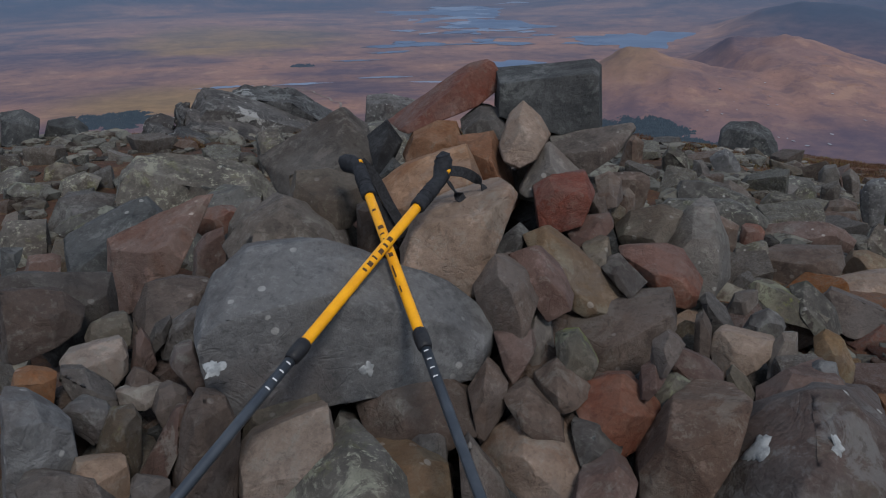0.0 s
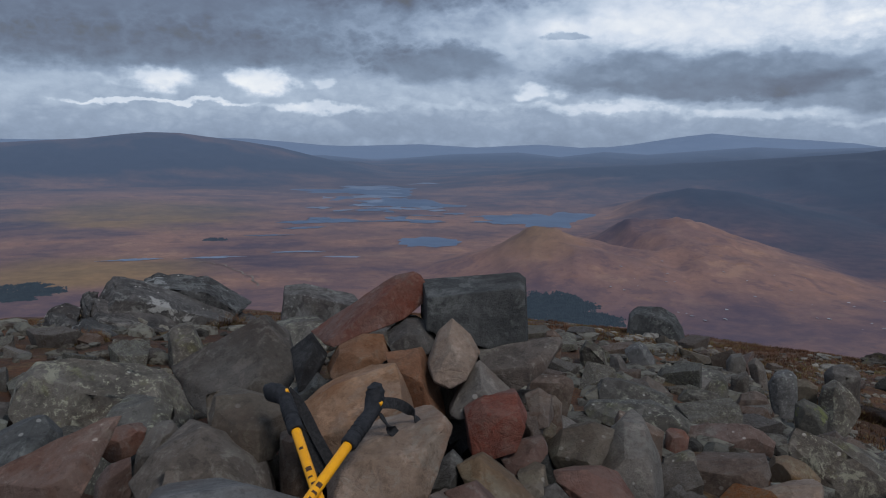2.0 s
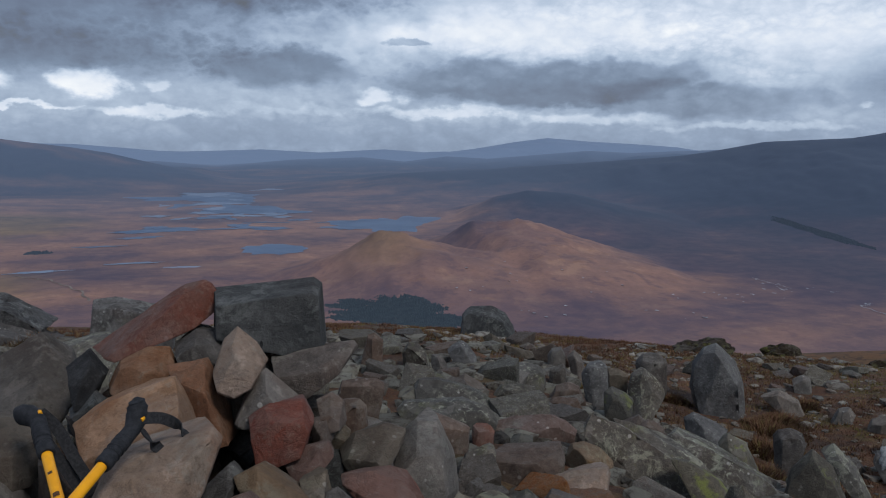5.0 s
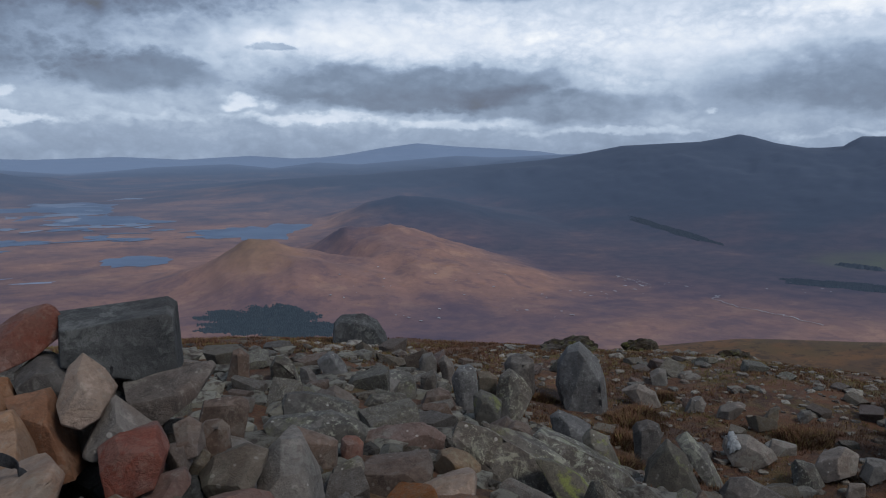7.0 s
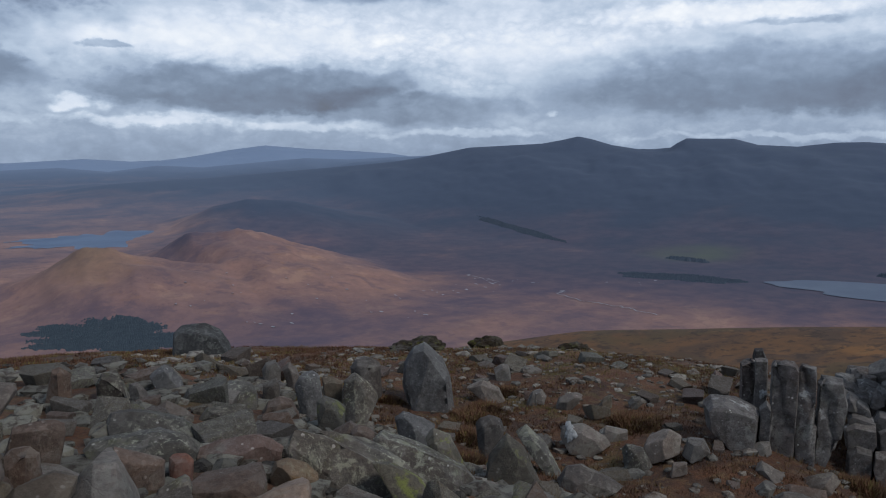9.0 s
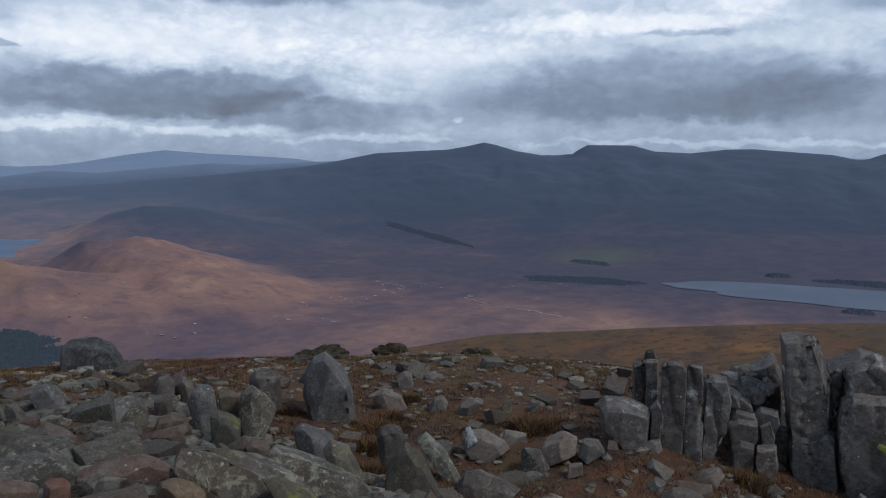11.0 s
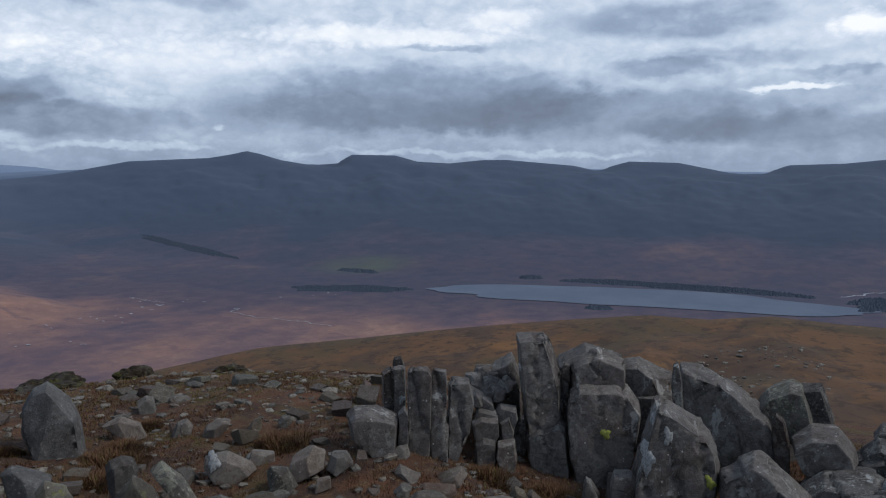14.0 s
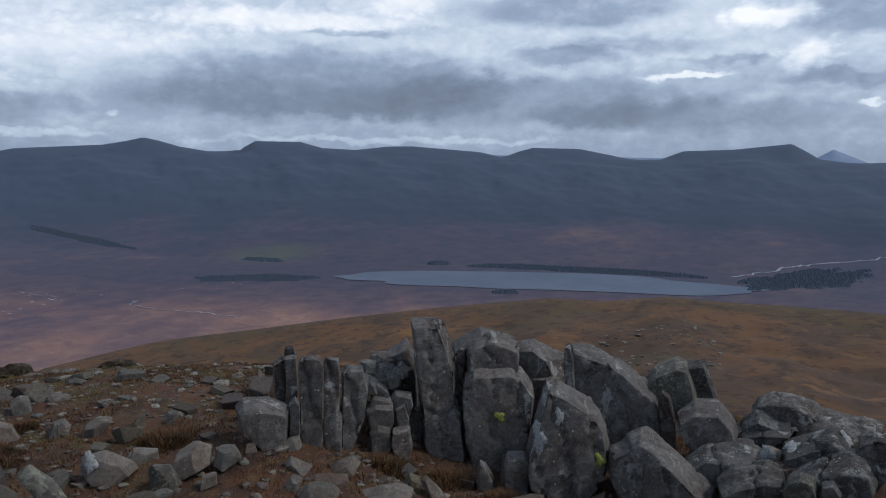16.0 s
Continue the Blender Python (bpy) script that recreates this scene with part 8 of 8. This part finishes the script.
def pack(parent, seed):
    """Smaller stones packed under those that lie high in the heap."""
    rng = random.Random(seed)
    meshes = {}
    for at, dims, low in HEAP:
        z, top = ground_z(at[0], at[1]), at[2] + low
        while z < top - 0.03:
            s = rng.uniform(0.05, 0.085)
            kind, form = rng.choice(("brown", "grey", "grey3", "tan3", "pink2", "dark")), rng.randrange(4)
            if (kind, form) not in meshes:
                meshes[kind, form] = rubble_mesh("stone", seed * 100 + form, 0.6)
                meshes[kind, form].materials.append(MAT[kind])
            ob = part("stone", meshes[kind, form], kind, parent)
            ob.location = (at[0] + rng.uniform(-0.03, 0.03), at[1] + rng.uniform(0.0, 0.05), min(z + 0.03, top - 0.02))
            ob.rotation_euler = (rng.uniform(-0.5, 0.5), rng.uniform(-0.5, 0.5), rng.uniform(0, 6.28))
            ob.scale = (s, s, s)
            z += 0.075


pack(cairn, 221)
rubble(150, (-1.3, 0.55, 1.2, 2.3), (0.035, 0.10), HEAP_KINDS, 201, "", lambda x, y: True, 0.5, parent=cairn)
rubble(150, (-2.6, 1.5, 2.6, 5.2), (0.045, 0.13), FIELD_KINDS, 202, "grey lichen-spotted stone among boulders", lambda x, y: x < 2.9 - 0.25 * y and not (x < -0.6 and y > 4.2), 0.62)
rubble(70, (1.0, 0.9, 2.9, 3.9), (0.04, 0.11), FIELD_KINDS + ["pink2"], 203, "grey lichen-spotted stone among boulders", lambda x, y: True, 0.72)
rubble(66, (2.2, 0.8, 6.5, 6.5), (0.05, 0.13), TURF_KINDS, 204, "pale weathered stone bedded in brown turf", lambda x, y: True, 0.9, sink=0.3)


def scree(count, box, sizes, seed, kind, keep):
    """Countless small chips, as one sheet of stuff."""
    rng = np.random.RandomState(seed)
    base, faces0 = ball(1)
    xy = rng.uniform((box[0], box[1]), (box[2], box[3]), (count * 2, 2))
    xy = np.array([p for p in xy if keep(*p)])[:count]
    z = land(xy[:, 0], xy[:, 1])
    verts, faces = [], []
    for (x, y), h in zip(xy, z):
        s = sizes[0] + (sizes[1] - sizes[0]) * rng.rand() ** 2
        m = np.clip(base * 1.25, -1, 1) * (1 + 0.34 * rng.uniform(-1, 1, (len(base), 1))) * np.array([s, s * rng.uniform(0.6, 1), s * rng.uniform(0.4, 0.75)])
        t = rng.uniform(0, 6.28)
        c, q = math.cos(t), math.sin(t)
        k = len(verts)
        verts += np.column_stack([x + m[:, 0] * c - m[:, 1] * q, y + m[:, 0] * q + m[:, 1] * c, h + s * 0.05 + m[:, 2]]).tolist()
        faces += [[i + k for i in f] for f in faces0]
    me = bpy.data.meshes.new("scree")
    me.from_pydata(verts, [], faces)
    me.materials.append(MAT[kind])
    tagged(new("scree", me), "small stone chips strewn over the summit turf", "scree", kind="stuff")


# dark chips that paint shade into gaps among the heap and field stones
scree(1300, (-3, 0.3, 3, 6), (0.015, 0.05), 301, "gap_shade", lambda x, y: True)
scree(700, (-1.6, 0.3, 2, 3), (0.015, 0.05), 302, "gap_shade", lambda x, y: True)
scree(2800, (1.8, -1.2, 7.5, 7.5), (0.008, 0.03), 303, "chip", lambda x, y: True)
scree(1000, (1.8, -1.2, 7.5, 7.5), (0.008, 0.04), 304, "chip2", lambda x, y: True)
scree(1100, (-2.8, 1.6, 2.9, 5.4), (0.025, 0.085), 308, "chipgrey", lambda x, y: True)
scree(260, (1.6, -1.0, 7.5, 8), (0.03, 0.085), 305, "chip2", lambda x, y: True)
scree(130, (1.6, 0.2, 7.5, 8), (0.03, 0.08), 306, "chip", lambda x, y: True)


scree(420, (30, -4, 52, 14), (0.05, 0.16), 307, "chip2", lambda x, y: (x - 40) ** 2 / 90 + (y - 6) ** 2 / 14 < 1.0)


# ---- turf: tufts of dead grass, rusty moss and heather ----
def tufts(count, box, kind, seed, tall, keep):
    rng = np.random.RandomState(seed)
    verts, faces = [], []
    xy = rng.uniform((box[0], box[1]), (box[2], box[3]), (count * 4, 2))
    cover = fbm(xy[:, 0] * 1.7, xy[:, 1] * 1.7, seed, 3)
    xy = np.array([p for p, c in zip(xy, cover) if c > -0.1 and keep(*p)])[:count]
    z = land(xy[:, 0], xy[:, 1])
    for (x, y), h in zip(xy, z):
        for b in range(7):
            t, lean, hh = rng.uniform(0, 6.28), rng.uniform(0.3, 1.1), tall * rng.uniform(0.4, 1.2)
            w = 0.003 + 0.002 * rng.rand()
            px, py = x + rng.uniform(-0.03, 0.03), y + rng.uniform(-0.03, 0.03)
            dx, dy = math.cos(t) * lean * hh, math.sin(t) * lean * hh
            k = len(verts)
            verts += [(px - w * math.sin(t), py + w * math.cos(t), h - 0.01), (px + w * math.sin(t), py - w * math.cos(t), h - 0.01), (px + dx, py + dy, h + hh)]
            faces.append((k, k + 1, k + 2))
    me = bpy.data.meshes.new("grass")
    me.from_pydata(verts, [], faces)
    me.materials.append(MAT[kind])
    tagged(new("grass", me), "short tufts of rusty dead grass and moss", "grass", kind="stuff")


EAST = lambda x, y: x > 2.9 - 0.12 * y or y > 5.0
tufts(22000, (-3, -1.5, 8, 9), "blade_rust", 401, 0.024, EAST)
tufts(5500, (-3, -1.5, 8, 9), "blade_straw", 402, 0.028, EAST)
tufts(6000, (-3, -1.5, 8, 9), "blade_green", 403, 0.02, EAST)


def clump(x, y, width, seed):
    """A low bush of rusty heather and dead grass."""
    rng = np.random.RandomState(seed)
    z0 = ground_z(x, y)
    bush = thing("heather_clump", "low rusty clump of heather and dead grass", "heather", "heather clumps", (x, y, z0))
    for name, kind, count, tall in (("heather", "blade_rust", 1500, 0.085), ("dead_grass", "blade_straw", 350, 0.075), ("moss", "blade_green", 400, 0.06)):
        r, a = width * np.sqrt(rng.rand(count)), rng.uniform(0, 6.28, count)
        px, py = r * np.cos(a) * (1 + 0.25 * np.sin(3 * a + seed)), r * np.sin(a)
        pz = land(x + px, y + py) - z0
        high = tall * (1.05 - (r / width) ** 2) * rng.uniform(0.5, 1.1, count) * min(1.0, width / 0.2) + 0.01
        lean, way = rng.uniform(0.2, 1.6, count), a + rng.uniform(-2.6, 2.6, count)
        w = 0.004
        tri = np.stack([np.stack([px - w * np.sin(way), py + w * np.cos(way), pz - 0.01], -1), np.stack([px + w * np.sin(way), py - w * np.cos(way), pz - 0.01], -1),
                        np.stack([px + lean * high * np.cos(way), py + lean * high * np.sin(way), pz + high], -1)], 1).reshape(-1, 3)
        me = bpy.data.meshes.new(name)
        me.from_pydata(tri.tolist(), [], [(3 * i, 3 * i + 1, 3 * i + 2) for i in range(count)])
        part(name, me, kind, bush)


for k, (x, y, w) in enumerate(((3.73, 4.39, 0.23), (3.95, 4.55, 0.18), (3.03, 3.62, 0.16), (2.37, 3.85, 0.13), (4.42, 4.89, 0.14), (4.52, 3.6, 0.2), (3.38, 5.03, 0.11), (5.35, 1.85, 0.2), (5.3, 1.45, 0.14), (3.41, 4.08, 0.18), (2.95, 3.68, 0.11), (5.2, 2.25, 0.2),
                               (-1.43, 4.1, 0.12), (-1.5, 5.0, 0.22), (-0.9, 4.9, 0.2), (5.1, 0.6, 0.2), (5.25, 0.1, 0.22))):
    clump(x, y, w, 500 + k)

# ---- trekking poles leaning crossed on the cairn ----
def tube(points, radii, sides=20, caps=True):
    """A round tube along points, with a radius at each."""
    bm = bmesh.new()
    pts = [Vector(p) for p in points]
    rings = []
    for i, p in enumerate(pts):
        a = (pts[min(i + 1, len(pts) - 1)] - pts[max(i - 1, 0)]).normalized()
        u = a.cross(Vector((0.13, 0.2, 1.0))).normalized()
        w = a.cross(u)
        rings.append([bm.verts.new(p + radii[i] * (math.cos(6.28319 * k / sides) * u + math.sin(6.28319 * k / sides) * w)) for k in range(sides)])
    for r0, r1 in zip(rings, rings[1:]):
        for k in range(sides):
            f = bm.faces.new((r0[k], r0[(k + 1) % sides], r1[(k + 1) % sides], r1[k]))
            f.smooth = True
    if caps:
        bm.faces.new(rings[0][::-1])
        bm.faces.new(rings[-1])
    bmesh.ops.recalc_face_normals(bm, faces=bm.faces)
    return bm


def ribbon(points, width, thick, across):
    """A flat webbing strap along points."""
    bm = bmesh.new()
    pts, side = [Vector(p) for p in points], Vector(across).normalized()
    rings = []
    for i, p in enumerate(pts):
        a = (pts[min(i + 1, len(pts) - 1)] - pts[max(i - 1, 0)]).normalized()
        s = (side - a * side.dot(a)).normalized()
        u = a.cross(s)
        rings.append([bm.verts.new(p + s * width / 2 * i0 + u * thick / 2 * j0) for i0, j0 in ((-1, -1), (1, -1), (1, 1), (-1, 1))])
    for r0, r1 in zip(rings, rings[1:]):
        for k in range(4):
            bm.faces.new((r0[k], r0[(k + 1) % 4], r1[(k + 1) % 4], r1[k]))
    bm.faces.new(rings[0][::-1])
    bm.faces.new(rings[-1])
    bmesh.ops.recalc_face_normals(bm, faces=bm.faces)
    return bm


def curve(points, steps=10):
    """A smooth line through points."""
    p = [Vector(points[0])] + [Vector(q) for q in points] + [Vector(points[-1])]
    out = []
    for i in range(1, len(p) - 2):
        for s in range(steps):
            t = s / steps
            out.append(0.5 * (2 * p[i] + (p[i + 1] - p[i - 1]) * t + (2 * p[i - 1] - 5 * p[i] + 4 * p[i + 1] - p[i + 2]) * t * t + (3 * p[i] - p[i - 1] - 3 * p[i + 1] + p[i + 2]) * t ** 3))
    return out + [Vector(points[-1])]


def trekking_pole(top, bottom, lower, knob, strap, eye, label, marks):
    """top and bottom: ends of the yellow upper shaft; lower: length of the grey shaft; knob: way in which the grip's head bends."""
    top, bottom, knob = Vector(top), Vector(bottom), Vector(knob).normalized()
    a = (bottom - top).normalized()
    pole = thing("trekking_pole", label, "trekking pole", "pair of trekking poles", tuple(bottom + a * lower))
    base = Matrix.Translation(pole.location).inverted()

    def add(name, bm, material, text=""):
        bm.transform(base)
        return part(name, bm, material, pole, text)

    add("upper_shaft", tube([top - a * 0.01, top, bottom, bottom + a * 0.004], [0.0088, 0.0090, 0.0090, 0.0088]), "yellow_paint", "yellow painted alloy upper shaft")
    # grip: flared foot, waist with finger swell, bent head
    g = [top + a * 0.006, top, top - a * 0.012, top - a * 0.03, top - a * 0.05, top - a * 0.072, top - a * 0.088, top - a * 0.098 + knob * 0.005, top - a * 0.106 + knob * 0.013,
         top - a * 0.110 + knob * 0.025, top - a * 0.110 + knob * 0.035, top - a * 0.107 + knob * 0.040]
    add("grip", tube(g, [0.0125, 0.0145, 0.0142, 0.0130, 0.0145, 0.0135, 0.0140, 0.0165, 0.0185, 0.0180, 0.0140, 0.006], 24), "grip_foam", "black foam grip with bent head")
    for k in range(4):
        c = top - a * (0.022 + 0.012 * k)
        add("grip_rib", tube([c + a * 0.002, c, c - a * 0.002], [0.0132, 0.0150, 0.0132], 24), "grip_foam")
    add("clamp", tube([bottom - a * 0.004, bottom, bottom + a * 0.012, bottom + a * 0.03, bottom + a * 0.036], [0.0095, 0.0122, 0.0126, 0.0118, 0.0095]), "black_plastic", "black plastic collar")
    end = bottom + a * lower
    add("lower_shaft", tube([bottom + a * 0.03, bottom + a * 0.2, end - a * 0.06, end - a * 0.05], [0.0082, 0.0080, 0.0078, 0.006]), "grey_alloy", "dark grey alloy lower shaft")
    add("basket", tube([end - a * 0.072, end - a * 0.068, end - a * 0.066], [0.010, 0.026, 0.010]), "black_plastic", "small black basket")
    add("tip", tube([end - a * 0.055, end - a * 0.012, end], [0.0062, 0.004, 0.002]), "black_plastic", "dark pointed tip")
    toward = (Vector(eye) - (top + bottom) / 2)
    toward = (toward - a * toward.dot(a)).normalized()
    across = a.cross(toward)
    for s, ln, off, wd in marks:
        c = top + (bottom - top) * s
        bm = bmesh.new()
        rows = []
        for k in range(5):
            ang = off + (k / 4 - 0.5) * wd
            nrm = toward * math.cos(ang) + across * math.sin(ang)
            rows.append([bm.verts.new(c + nrm * 0.0094 + a * (ln * j)) for j in (-0.5, 0.5)])
        for r0, r1 in zip(rows, rows[1:]):
            bm.faces.new((r0[0], r1[0], r1[1], r0[1]))
        add("printed_bar", bm, "ink")
    for k in range(4):
        c = bottom + a * (0.045 + 0.017 * k)
        bm = bmesh.new()
        rows = []
        for m in range(4):
            ang = (m / 3 - 0.5) * 0.9
            nrm = toward * math.cos(ang) + across * math.sin(ang)
            rows.append([bm.verts.new(c + nrm * 0.0085 + a * (0.0025 * j)) for j in (-0.5, 0.5)])
        for r0, r1 in zip(rows, rows[1:]):
            bm.faces.new((r0[0], r1[0], r1[1], r0[1]))
        add("scale_mark", bm, "white_mark", "white length mark")
    head = top - a * 0.094
    line = curve([head + Vector(v) for v in strap])
    add("wrist_strap", ribbon(line, 0.020, 0.0025, across + toward * 0.3), "strap_web", "black webbing wrist strap")
    add("buckle", tube([head + Vector(strap[0]) - a * 0.002, head + Vector(strap[0]) + a * 0.006], [0.004, 0.004], 10), "yellow_paint", "small yellow strap button")
    return pole


MARKS_A = [(0.16, 0.006, 0.1, 0.8), (0.30, 0.010, 0.0, 1.1), (0.35, 0.004, 0.2, 0.9), (0.40, 0.011, -0.1, 1.0), (0.46, 0.004, 0.1, 1.1), (0.51, 0.010, 0.0, 0.8), (0.62, 0.030, 0.5, 0.35), (0.74, 0.016, 0.5, 0.3)]
MARKS_B = [(0.30, 0.010, 0.1, 1.0), (0.345, 0.005, 0.0, 1.1), (0.39, 0.011, -0.1, 0.9), (0.44, 0.004, 0.1, 1.2), (0.485, 0.010, 0.0, 1.0), (0.53, 0.005, 0.1, 0.9)]
trekking_pole((-0.1681, 1.4694, 1.0771), (-0.0646, 1.1386, 0.953), 0.56, (-1, 0.35, -0.1),
              [(0.004, 0, 0.012), (0.03, 0.0, -0.02), (0.058, -0.02, -0.07), (0.088, -0.035, -0.125), (0.074, -0.03, -0.135), (0.045, -0.02, -0.09), (0.012, -0.012, -0.035)],
              (0, 0, 1.5), "yellow and grey trekking pole with black grip leaning on the cairn", MARKS_A)
trekking_pole((-0.0731, 1.4018, 1.0748), (-0.2346, 1.0919, 0.960), 0.56, (-0.1, 0.2, 1),
              [(0.014, 0, 0.014), (0.045, 0.02, 0.004), (0.074, 0.02, -0.016), (0.086, 0.01, -0.045), (0.062, 0.0, -0.058), (0.035, -0.01, -0.035), (0.012, -0.006, -0.004)],
              (0, 0, 1.5), "yellow and grey trekking pole crossing another on the cairn", MARKS_B)


# pale lichen crusts that stand out on single stones
def crust(parent, at, way, size, seed, material="quartz", label="ragged crust of white lichen"):
    """A thin ragged patch of lichen pressed on a stone."""
    rng = random.Random(seed)
    n = Vector(way).normalized()
    u = n.cross(Vector((0.1, 0.2, 1))).normalized()
    w = n.cross(u)
    bm = bmesh.new()
    rings = [[bm.verts.new(Vector(at) + n * size * 0.16)]]
    phase = [rng.uniform(0, 6.28) for _ in range(6)]
    for j, k0 in enumerate((0.45, 0.8, 1.0)):
        ring = []
        for k in range(28):
            t = 6.28319 * k / 28
            s = size * k0 * (1 + 0.22 * math.sin(2 * t + phase[0]) + 0.2 * math.sin(3 * t + phase[1]) + 0.15 * math.sin(5 * t + phase[2]) + 0.12 * math.sin(9 * t + phase[3]) + rng.uniform(-0.06, 0.06))
            ring.append(bm.verts.new(Vector(at) + u * s * 0.75 * math.cos(t) + w * s * 1.15 * math.sin(t) + n * size * (0.14, 0.09, -0.08)[j]))
        rings.append(ring)
    for k in range(28):
        bm.faces.new((rings[0][0], rings[1][k], rings[1][(k + 1) % 28]))
        for a, b in zip(rings[1:], rings[2:]):
            bm.faces.new((a[k], b[k], b[(k + 1) % 28], a[(k + 1) % 28]))
    for f in bm.faces:
        f.smooth = True
    bm.transform(parent.matrix_basis.inverted())
    part("lichen_crust", bm, material, parent, label)


crust(cairn, (0.444, 1.059, 0.788), (-0.84, -0.07, 0.54), 0.026, 1)
crust(cairn, (0.531, 1.0, 0.834), (0.28, -0.58, 0.76), 0.013, 2)
crust(cairn, (-0.365, 1.065, 0.936), (0.08, -0.3, 0.95), 0.017, 3)
crust(cairn, (-0.144, 1.102, 0.91), (0.3, -0.95, 0), 0.012, 4)
crust(outcrop_east, (5.50, 1.29, -0.285), (-0.8, 0.5, 0.25), 0.085, 5)
crust(outcrop_east, (5.562, 1.166, -0.135), (-0.85, -0.4, 0.15), 0.045, 6)
crust(outcrop_east, (5.62, 1.285, -0.054), (-0.6, 0.75, 0.25), 0.05, 7)
crust(outcrop_east, (5.79, 2.35, 0.123), (-0.7, 0.7, -0.1), 0.028, 12)
crust(outcrop_east, (5.846, 1.685, -0.3), (-0.92, -0.39, 0.08), 0.038, 16, "yellow_lichen", "yellow-green lichen patch")
crust(outcrop_east, (6.008, -0.134, -0.352), (-0.99, 0.01, 0.14), 0.055, 8)
crust(outcrop_east, (5.946, -0.274, -0.262), (-0.3, 0.4, 0.85), 0.06, 9)
crust(outcrop_east, (5.656, 0.903, -0.437), (-0.9, -0.43, 0.09), 0.04, 17, "yellow_lichen", "yellow-green lichen patch")
crust(outcrop_east, (5.09, 2.965, -0.043), (-0.92, -0.3, 0.05), 0.03, 14)
crust(outcrop_east, (5.97, -0.598, -0.169), (-0.4, -0.5, 0.75), 0.045, 15)
crust(capped_boulder, (3.818, 3.541, -0.203), (-0.82, -0.18, 0.54), 0.055, 17)
